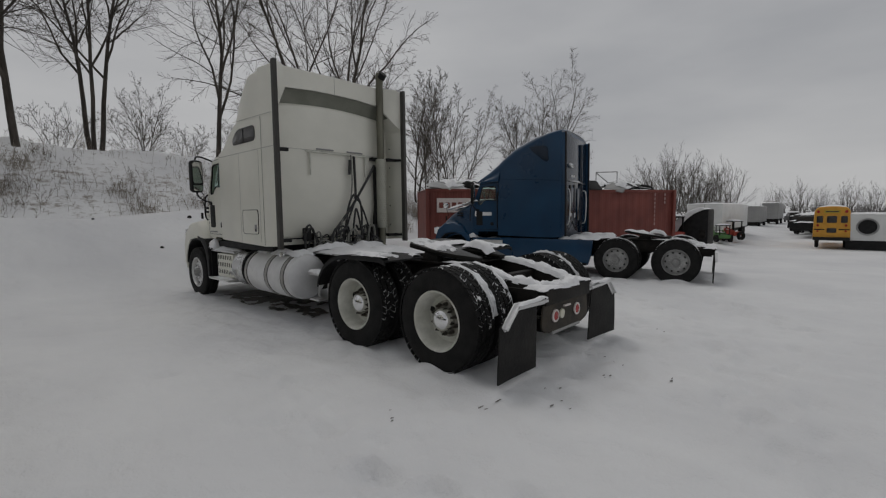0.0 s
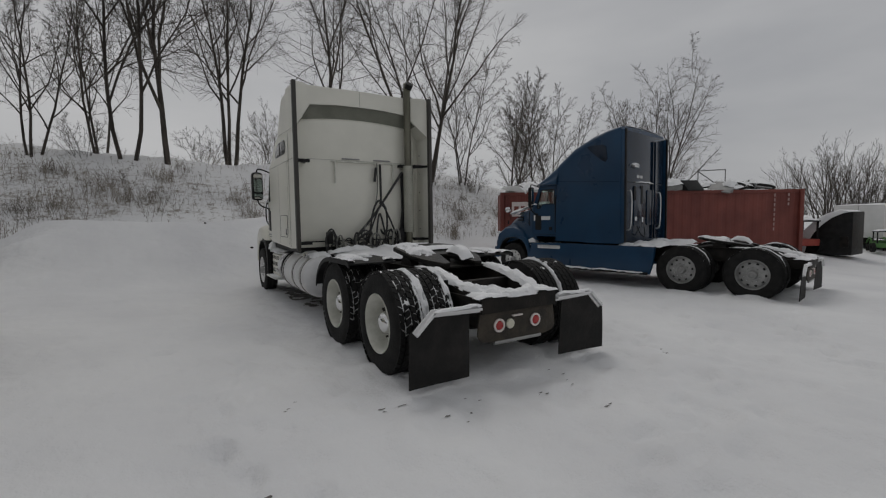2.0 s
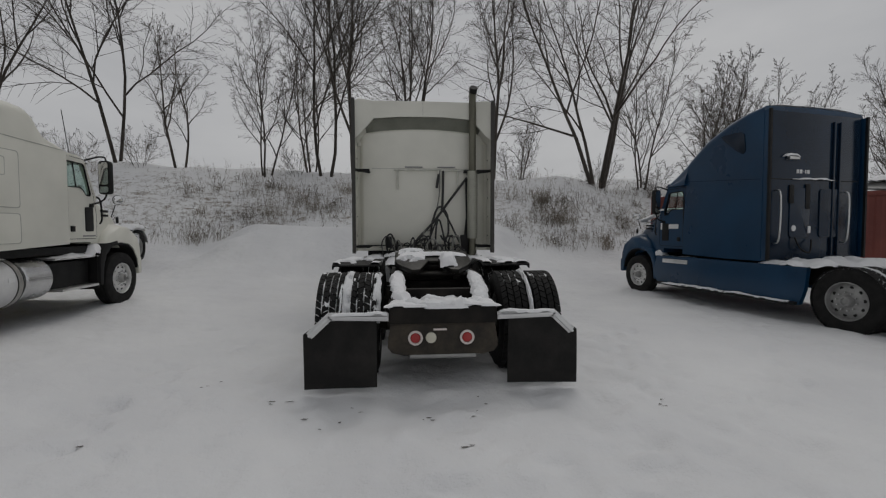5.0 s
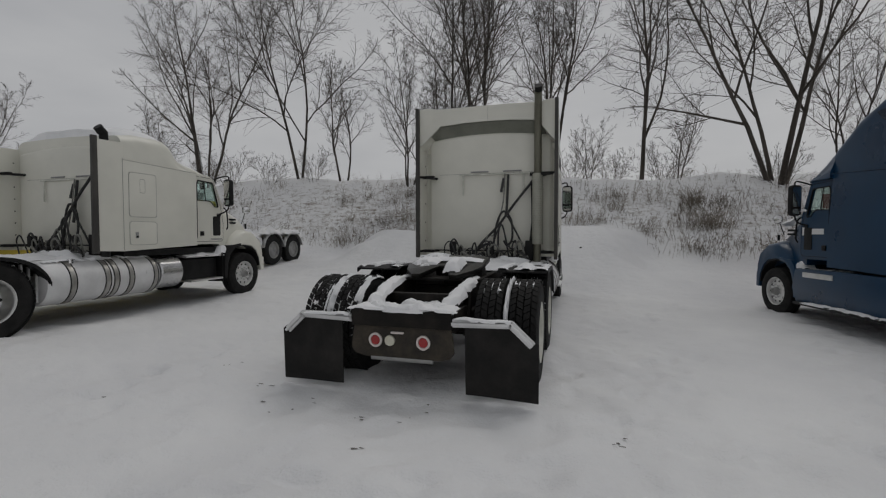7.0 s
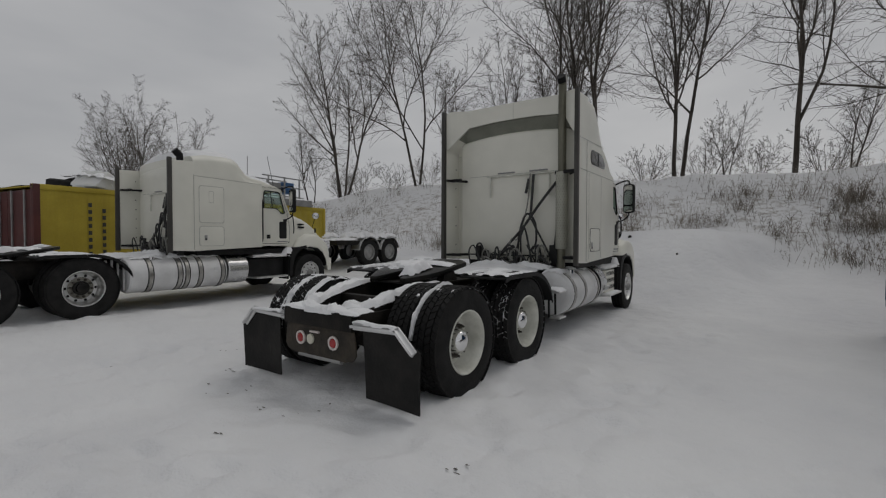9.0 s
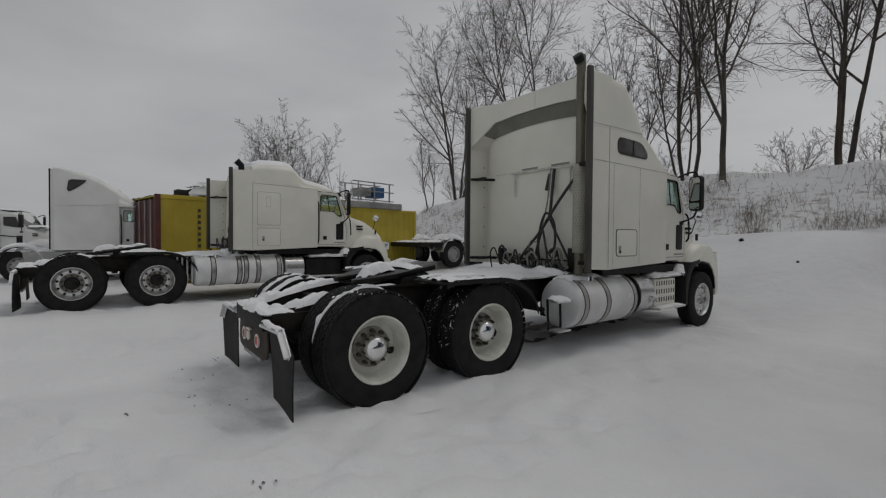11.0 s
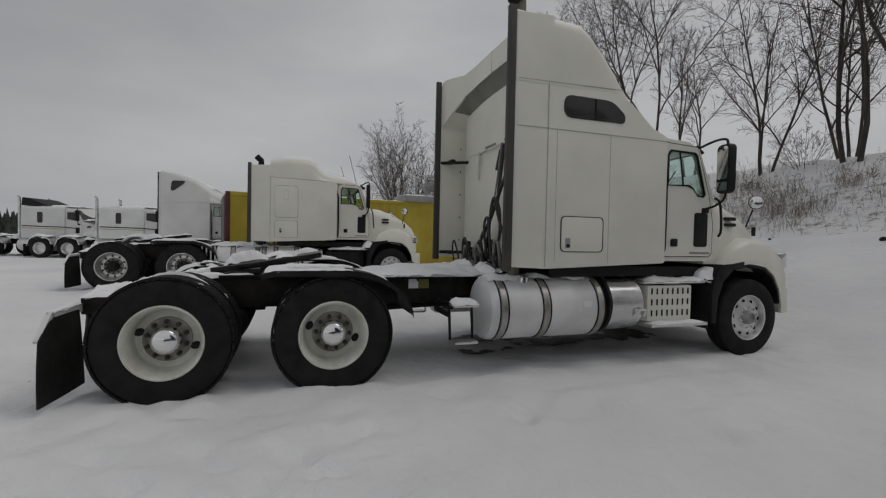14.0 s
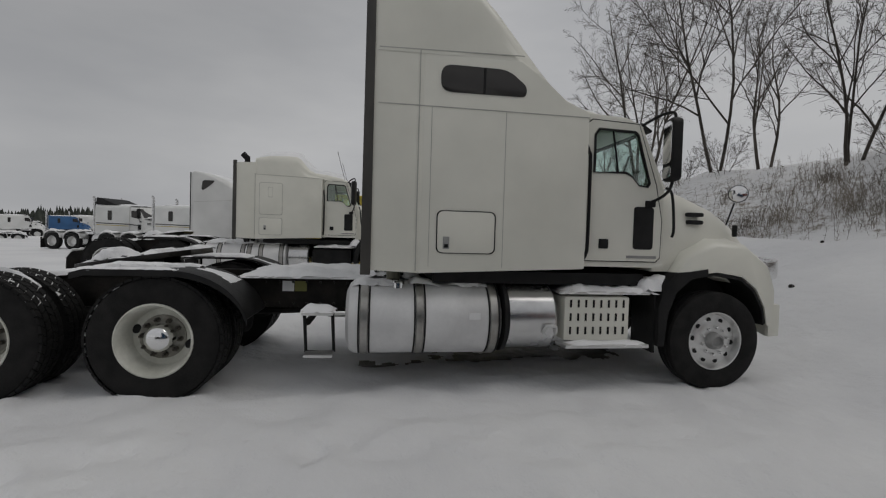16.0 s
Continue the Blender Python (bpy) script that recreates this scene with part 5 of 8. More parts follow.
        vs = [(x, lip_y(x), z) for r in (arch_o, inner) for x, z in r] + [(x, back + 0.36, z - (0.05 if z > 3.45 else 0.0)) for r in (arch_o, inner) for x, z in r]
        fs = []
        for i in range(n - 1):
            fs += [(i, i + 1, n + i + 1, n + i), (2 * n + i, 3 * n + i, 3 * n + i + 1, 2 * n + i + 1), (i, 2 * n + i, 2 * n + i + 1, i + 1), (n + i, n + i + 1, 3 * n + i + 1, 3 * n + i)]
        part("roof_lip", rim.add(vs, fs), WHITE, t, smooth=40)
        part("lip_seam", Geo().box(-0.003, 0.003, back - 0.134, back - 0.128, 3.45, 3.71), SEAMC, t)
        # the hollow's shade is put into a darker colour; the horn floors stay white
        for run, paint_, nm, words in ((inner[6:-6], RECESS_SHADE, "recess_liner", "hollow under the roof lip, its shade painted in grey-green"), (inner[1:7], WHITE, "horn_floor", ""), (inner[-7:-1], WHITE, "horn_floor", "")):
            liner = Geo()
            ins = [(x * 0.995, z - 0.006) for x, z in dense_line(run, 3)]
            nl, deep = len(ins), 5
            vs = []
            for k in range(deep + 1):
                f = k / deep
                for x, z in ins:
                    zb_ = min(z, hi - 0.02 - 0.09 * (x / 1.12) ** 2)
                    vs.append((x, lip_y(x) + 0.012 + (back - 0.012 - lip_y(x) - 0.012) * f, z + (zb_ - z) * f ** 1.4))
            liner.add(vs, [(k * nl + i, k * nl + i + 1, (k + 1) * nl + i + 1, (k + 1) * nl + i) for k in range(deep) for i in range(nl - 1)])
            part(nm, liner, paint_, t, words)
        part("recess_floor", Geo().box(-1.15, 1.15, back - 0.02, back + 0.36, 2.94, 3.18), WHITE, t)
    # exhaust stack with its perforated guard
    ez, ex_ = (3.87 if high else 3.0), (0.87 if high else 1.08)
    st = part("exhaust_pipe", Geo().tube(smooth_line([(ex_ - 0.02, back - 0.20, 1.0), (ex_, back - 0.20, 1.3 if high else 1.6), (ex_, back - 0.20, ez - 0.14), (ex_ + 0.005, back - 0.235, ez - 0.02), (ex_ + 0.01, back - 0.30, ez + 0.05)], 6), 0.063, 16), STACKM if high else BLACK, t, "weathered steel exhaust stack" if high else "black exhaust stack")
    part("stack_tip", Geo().tube(smooth_line([(ex_ + 0.005, back - 0.238, ez - 0.015), (ex_ + 0.008, back - 0.268, ez + 0.02), (ex_ + 0.01, back - 0.302, ez + 0.052)], 4), 0.067, 16), BLACK, st, "sooty black stack tip")
    part("stack_mouth", Geo().tube([(ex_ + 0.01, back - 0.295, ez + 0.045), (ex_ + 0.01, back - 0.303, ez + 0.053)], 0.055, 16), BLACK, st)
    gt = 2.49 if high else 1.9
    if high:
        part("heat_guard", Geo().lathe([(1.30, 0.085), (1.31, 0.09), (gt - 0.01, 0.09), (gt, 0.085)], 20, "z", (ex_, back - 0.20, 0)), GUARD, st, "dull grey perforated heat guard")
        hl = Geo()
        nz = int((gt - 1.4) / 0.04)
        for j in range(nz):
            for k in range(7):
                a = radians(195 + 25 * k + (12 if j % 2 else 0))
                c, s = math.cos(a), math.sin(a)
                mm = Matrix.Translation((ex_ + 0.091 * c, back - 0.20 + 0.091 * s, 1.38 + 0.04 * j)) @ Matrix.Rotation(a, 4, "Z")
                hl.box(-0.002, 0.001, -0.005, 0.005, -0.009, 0.009, mm)
        tagged(part("guard_hole", hl, GUARD_HOLE, st), kind="stuff")
    part("stack_bracket", Geo().box(ex_ - 0.14, ex_ + 0.02, back - 0.14, back - 0.02, gt - 0.02, gt + 0.03), BLACK, t, bevel=0.005)
    part("stack_post", Geo().prism([(0.70, 1.05), (0.83, 1.05), (0.80, 2.36), (0.75, 2.36), (0.765, 1.7)], back - 0.16, back - 0.11, "y"), BLACK, t, "black stack support", bevel=0.004)
    # deck, hoses and clutter behind the wall
    part("deck_plate", Geo().box(-0.60, 0.60, 1.85, back + 0.1, 0.955, 0.975), ALU, t)
    part("snow", Geo().lump(-0.62, 0.62, 1.75, back + 0.05, 0.972, 0.075, 0.06, 0.45, seed=21.0), SNOW, t, "deep snow on the deck")
    hoses(t, back, zb)
    half_fender(t, 1, 0.72, 1.42, 2.04, zt=1.07)
    half_fender(t, -1, 0.72, 1.42, 2.04, zt=1.07)
    tail(t)
    for sx in (-1, 1):
        if main:
            part("sticker", Geo().box(min(sx * 0.466, sx * 0.469), max(sx * 0.466, sx * 0.469), 2.16, 2.27, 0.82, 0.92), DECAL_W, t, "white warning sticker")
            part("sticker", Geo().box(min(sx * 0.466, sx * 0.469), max(sx * 0.466, sx * 0.469), 2.275, 2.39, 0.82, 0.92), OLIVE, t)
            for k in range(9):
                for zz in (0.70, 0.91):
                    part("bolt", Geo().lathe([(-0.002, 0.014), (0.01, 0.012), (0.012, 0.0)], 6, "x", (sx * 0.466, 2.0 + 0.13 * k, zz)) if sx > 0 else Geo().lathe([(0.002, 0.014), (-0.01, 0.012), (-0.012, 0.0)], 6, "x", (sx * 0.466, 2.0 + 0.13 * k, zz)), GREASE, t)
            tank(t, sx, back - 0.61, back + 0.78, [back - 0.45, back + 0.03, back + 0.69], R=0.33)
            part("exhaust_filter", Geo().lathe([(back + 0.82, 0.0), (back + 0.82, 0.28), (back + 0.84, 0.305), (back + 1.26, 0.305), (back + 1.29, 0.27), (back + 1.29, 0.0)], 36, "y", (sx * 0.86, 0, 0.67)), CHROME2, t, "polished steel exhaust filter can")
            part("can_clamp", Geo().lathe([(back + 0.785, 0.32), (back + 0.79, 0.335), (back + 0.825, 0.335), (back + 0.83, 0.31)], 36, "y", (sx * 0.86, 0, 0.67)), BLACK, t)
            part("can_handle", Geo().tube(smooth_line([(sx * 1.15, back + 1.15, 0.55), (sx * 1.20, back + 1.17, 0.62), (sx * 1.20, back + 1.25, 0.62), (sx * 1.15, back + 1.27, 0.55)], 4), 0.015), ALU, t)
            step_box(t, sx, S - 1.51, S - 0.87)
            # ladder step behind the tank
            lx = sx * (0.98 if sx > 0 else 0.76)
            stp = part("deck_step", Geo().tube([(lx, back - 0.97, 0.74), (lx, back - 0.95, 0.36), (lx, back - 0.71, 0.36), (lx, back - 0.73, 0.74)], 0.016, 6), BLACK if sx > 0 else ALU, t)
            part("step_tread", Geo().box(min(lx, lx + sx * 0.16), max(lx, lx + sx * 0.16), back - 0.97, back - 0.71, 0.70, 0.74), ALU, stp, bevel=0.008)
            part("step_tread", Geo().box(min(lx, lx + sx * 0.16), max(lx, lx + sx * 0.16), back - 0.95, back - 0.71, 0.34, 0.365), ALU, stp, bevel=0.006)
            part("snow", Geo().lump(min(lx - 0.02, lx + sx * 0.18), max(lx - 0.02, lx + sx * 0.18), back - 0.98, back - 0.69, 0.738, 0.05, 0.04, 0.4, seed=30 + sx), SNOW, stp)
            part("air_valve", Geo().tube([(sx * 0.5, back - 0.95, 0.6), (sx * 0.9, back - 0.95, 0.6)], 0.03, 8), FRAME, t)
        else:
            tank(t, sx, back - 1.15, back + 0.72, [back - 0.78, back - 0.26, back - 0.12, back + 0.14, back + 0.60], R=0.33)
            part("exhaust_filter", Geo().lathe([(back + 0.75, 0.0), (back + 0.75, 0.28), (back + 0.77, 0.30), (back + 1.20, 0.30), (back + 1.22, 0.27), (back + 1.22, 0.0)], 30, "y", (sx * 0.86, 0, 0.66)), CHROME2, t)
            part("tread_step", Geo().box(min(sx * 0.7, sx * 1.15), max(sx * 0.7, sx * 1.15), S - 1.5, S - 0.66, 0.42, 0.46), ALU, t, bevel=0.01)
            part("battery_box", Geo().box(min(sx * 0.5, sx * 1.0), max(sx * 0.5, sx * 1.0), S - 1.6, S - 0.68, 0.46, 0.86), BLACK, t, bevel=0.02)
            for i in range(4):
                part("ladder_rail", Geo().box(sx * 1.0 - 0.02, sx * 1.0 + 0.02, back - 1.45 + 0.09 * i, back - 1.42 + 0.09 * i, 0.4, 0.95), ALU, t)
            part("aerial", Geo().tube([(sx * 0.9, S - 0.86, 2.5), (sx * 0.93, S - 1.06, 3.25)], 0.006, 5), BLACK, t)
        if main:
            tyre_snow(t, sx * 0.9, 0.0, 3.0 + sx, a0=50, a1=172, w=0.075 if sx < 0 else 0.03)
            if sx < 0:
                tyre_snow(t, -0.62, 0.0, 6.0, a0=70, a1=170, w=0.06)
            tyre_snow(t, sx * 1.06, 0.0, 5.0 + sx, a0=30, a1=185 if sx < 0 else 112, w=0.112, groove=True)
            tyre_snow(t, sx * 0.735, 0.0, 8.0 + sx, a0=30, a1=190 if sx < 0 else 125, w=0.112, groove=True)
            if sx < 0:
                tyre_snow(t, sx * 1.06, 0.0, 15.0 + sx, a0=110, a1=185, w=0.022, off=-0.105 * sx)
            tyre_snow(t, sx * 0.735, 1.32, 9.0 + sx, a0=95, a1=190, w=0.112, groove=True)
            tyre_snow(t, sx * 1.06, 1.32, 12.0 + sx, a0=120, a1=195, w=0.112, groove=True)
        else:
            tyre_snow(t, sx * 1.06, 0.0, 5.0 + sx, a0=60, a1=120, w=0.112, groove=True)
            tyre_snow(t, sx * 0.735, 0.0, 8.0 + sx, a0=60, a1=140, w=0.112, groove=True)
    return t


OLIVE = mat("olive_decal", (0.16, 0.16, 0.04), 0.6, fine=0.1)
# white paint as it looks in the shade under the roof lip
RECESS_SHADE = mat("recess_shade_grey", (0.15, 0.155, 0.125), 0.7, 0, (0.2, 0.205, 0.17), 3, fine=0.1)
SEAMC = mat("seam_grey", (0.36, 0.36, 0.33), 0.7, 0, (0.46, 0.46, 0.42), 6)
BLACK_GLASS = mat("dark_glass", (0.02, 0.018, 0.016), 0.12, 0, (0.028, 0.025, 0.023), 3)
CHROME2 = mat("polished_steel", (0.55, 0.55, 0.55), 0.25, 0.95, (0.68, 0.68, 0.68), 3, rough_var=0.12, fine=0.05)


def hoses(t, back, zb):
    """Air and power lines hung from the rack bar, coupling heads, coils and a slanting brace."""
    y = back - 0.16
    runs = [
        ([(0.30, y + 0.05, zb), (0.27, y, zb - 0.55), (0.12, y - 0.02, zb - 1.05), (0.02, y - 0.06, 1.45), (-0.05, y - 0.1, 1.15)], 0.011, HOSE_G),
        ([(0.36, y + 0.05, zb - 0.02), (0.34, y, zb - 0.62), (0.32, y, zb - 0.72)], 0.022, HOSE_B),
        ([(0.28, y + 0.05, zb - 0.08), (0.24, y + 0.02, zb - 0.32)], 0.024, HOSE_B),
        ([(0.10, y, 1.12), (0.16, y - 0.02, 1.6), (0.28, y - 0.03, 1.86), (0.42, y - 0.02, 1.72), (0.44, y - 0.02, 1.4), (0.36, y - 0.05, 1.28), (0.30, y - 0.05, 1.36)], 0.018, HOSE_B),
        ([(0.05, y - 0.03, 1.12), (0.18, y - 0.04, 1.5), (0.33, y - 0.04, 1.78), (0.46, y - 0.04, 1.6), (0.62, y, 1.28), (0.70, y, 1.14)], 0.016, HOSE_B),
        ([(0.78, y + 0.03, 2.38), (0.5, y - 0.02, 2.02), (0.2, y - 0.03, 1.62), (-0.08, y - 0.05, 1.32), (-0.22, y - 0.05, 1.14)], 0.022, HOSE_B),
        ([(-0.3, y, 1.05), (-0.12, y - 0.1, 1.22), (0.05, y - 0.12, 1.3), (0.1, y - 0.1, 1.1), (0.0, y - 0.12, 1.0)], 0.02, HOSE_B),
        ([(0.2, y - 0.05, 1.0), (0.22, y - 0.12, 1.5), (0.28, y - 0.1, 1.62), (0.36, y - 0.1, 1.3), (0.4, y - 0.08, 1.02)], 0.016, HOSE_B),
        ([(-0.62, y, 1.0), (-0.66, y - 0.05, 1.28), (-0.58, y - 0.06, 1.38), (-0.5, y - 0.05, 1.25), (-0.4, y - 0.08, 1.05)], 0.016, HOSE_B),
        ([(0.1, y - 0.08, 0.98), (0.32, y - 0.14, 1.08), (0.55, y - 0.1, 1.02), (0.72, y - 0.08, 1.1)], 0.016, HOSE_G),
        ([(0.50, y - 0.1, 0.98), (0.52, y - 0.12, 1.3), (0.62, y - 0.12, 1.32), (0.66, y - 0.1, 1.0)], 0.018, HOSE_G),
        ([(-0.42, y - 0.06, 0.98), (-0.38, y - 0.06, 1.22)], 0.02, HOSE_G),
        ([(-0.22, y - 0.06, 0.98), (-0.16, y - 0.1, 1.26)], 0.018, HOSE_G),
    ]
    for pts, r, mt in runs:
        part("air_hose", Geo().tube(smooth_line(pts, 7), r, 8), mt, t, "black rubber air line" if mt is HOSE_B else "grey power line")
    for cx, cz, rr in ((0.0, 1.28, 0.07), (0.46, 1.28, 0.065)):
        part("hose_coil", Geo().tube([(cx + rr * math.cos(a), y - 0.08, cz + rr * math.sin(a)) for a in [2 * math.pi * i / 20 for i in range(21)]], 0.014, 7, caps=False), HOSE_B, t)
    rnd = random.Random(5)
    for i in range(9):
        x = -0.45 + 0.13 * i
        p = [(x, y - 0.05, 1.0), (x + rnd.uniform(-0.1, 0.1), y - 0.16, 1.03 + rnd.uniform(0.02, 0.16)), (x + rnd.uniform(0.05, 0.25), y - 0.2, 1.0 + rnd.uniform(0.0, 0.08))]
        part("air_hose", Geo().tube(smooth_line(p, 6), 0.014, 6), HOSE_B if i % 3 else HOSE_G, t)
    for i in range(12):
        x, hh = -0.68 + 0.113 * i + rnd.uniform(-0.04, 0.04), rnd.uniform(0.10, 0.36)
        wd, d = rnd.uniform(0.05, 0.2), rnd.uniform(0.02, 0.16)
        p = [(x, y - d, 0.99), (x - 0.02, y - d - 0.03, 1.0 + hh * 0.7), (x + wd * 0.5, y - d - 0.04, 1.0 + hh), (x + wd, y - d - 0.02, 1.0 + hh * 0.55), (x + wd * rnd.uniform(0.6, 1.5), y - d, 1.0)]
        part("air_hose", Geo().tube(smooth_line(p, 6), rnd.uniform(0.010, 0.017), 6), HOSE_G if i % 5 == 2 else HOSE_B, t)
    for x in (-0.30, -0.05, 0.22):
        part("coupling_head", Geo().lathe([(-0.04, 0.02), (-0.03, 0.045), (0.03, 0.045), (0.05, 0.02)], 12, "y", (x, y - 0.12, 1.12)), GREASE, t)
    part("coupling_head", Geo().box(-0.66, -0.56, y - 0.08, y + 0.03, 1.14, 1.34), BLACK, t, bevel=0.02)
    part("coupling_head", Geo().box(-0.52, -0.44, y - 0.06, y + 0.03, 1.10, 1.26), GREASE, t, bevel=0.02)
    part("socket_box", Geo().box(0.66, 0.80, y - 0.02, y + 0.06, 1.02, 1.36), BLACK, t, bevel=0.015)
    part("snow", Geo().lump(-0.7, 0.75, y - 0.3, y + 0.1, 0.99, 0.09, 0.05, 0.9, seed=40.0), SNOW, t, "snow caught in the hoses")
    part("cross_bar", Geo().box(-0.95, 0.78, back - 0.11, back - 0.08, 1.17, 1.19), BLACK, t)


sleeper_tractor("sleeper_truck", "dirty white high-roof sleeper tractor standing in snow", None, 6.30, 3.42, True, "white", main=True)
sleeper_tractor("sleeper_truck", "white mid-roof sleeper tractor with aluminium wheels", TRUCK_N, 6.02, 3.12, False, "dish_alu", 0.14)


# ---- aerodynamic tractor (blue one beside, white one far off) ----
def bare_chassis(t, S):
    """A stripped frame: one drive axle under snowy fenders, a bare hub behind it."""
    for sx in (-1, 1):
        part("frame_rail", Geo().prism(rail_outline(-0.1, S + 0.45, 0.7), sx * 0.42 - 0.045, sx * 0.42 + 0.045), FRAME, t, bevel=0.008)
        y = 1.78
        wheel(t, sx * 1.06, y, "grey", False)
        arc = [(y + 0.66 * math.cos(radians(a)), 0.5 + 0.68 * math.sin(radians(a))) for a in range(10, 171, 16)]
        part("mud_fender", Geo().prism(arc + [(yy * 0.96 + y * 0.04, zz - 0.03) for yy, zz in arc[::-1]], sx * 0.7, sx * 1.24), ALU, t, bevel=0.004)
        part("snow", Geo().add([(sx * (0.7 + 0.55 * u / 4), y + (0.67 + 0.07 * math.sin(radians(a)) * (1 - (u / 2 - 1) ** 4)) * math.cos(radians(a)), 0.5 + (0.69 + 0.09 * math.sin(radians(a)) * (1 - (u / 2 - 1) ** 4)) * math.sin(radians(a))) for a in range(15, 166, 10) for u in range(5)], [(i * 5 + u, i * 5 + u + 1, i * 5 + u + 6, i * 5 + u + 5) for i in range(15) for u in range(4)]), SNOW, t, "thick snow on the fender")
        part("brake_drum", Geo().lathe([(0.7, 0.0), (0.7, 0.24), (0.95, 0.24), (1.0, 0.2), (1.0, 0.12), (1.12, 0.1), (1.12, 0.0)], 20, "x", (0, 0.45, 0.5)) if sx > 0 else Geo().lathe([(-0.7, 0.0), (-0.7, 0.24), (-0.95, 0.24), (-1.0, 0.2), (-1.0, 0.12), (-1.12, 0.1), (-1.12, 0.0)], 20, "x", (0, 0.45, 0.5)), FRAME, t, "bare dark hub with no wheel")
        part("snow", Geo().lump(min(sx * 0.6, sx * 1.1), max(sx * 0.6, sx * 1.1), 0.1, 1.0, 0.68, 0.3, 0.06, 0.6, seed=4.0 + sx), SNOW, t, "heaped snow over the bare hub")
        wheel(t, sx * 1.03, S, "grey", False)
        part("fuel_tank", Geo().lathe([(2.6, 0.0), (2.6, 0.3), (2.66, 0.33), (4.3, 0.33), (4.36, 0.3), (4.36, 0.0)], 24, "y", (sx * 0.86, 0, 0.66)), TANK, t)
    part("axle", Geo().tube([(-1.0, 0.45, 0.5), (1.0, 0.45, 0.5)], 0.075, 10), FRAME, t)
    part("axle", Geo().tube([(-1.0, 1.78, 0.5), (1.0, 1.78, 0.5)], 0.075, 10), FRAME, t)
    part("fifth_wheel", Geo().prism(round_rect(-0.45, 0.45, 0.7, 1.6, 0.1), 1.04, 1.1, "z"), GREASE, t, "greasy dark coupling plate", bevel=0.01, m=pose(0, 1.15, 1.07, 8, 0, 0) @ pose(0, -1.15, -1.07))


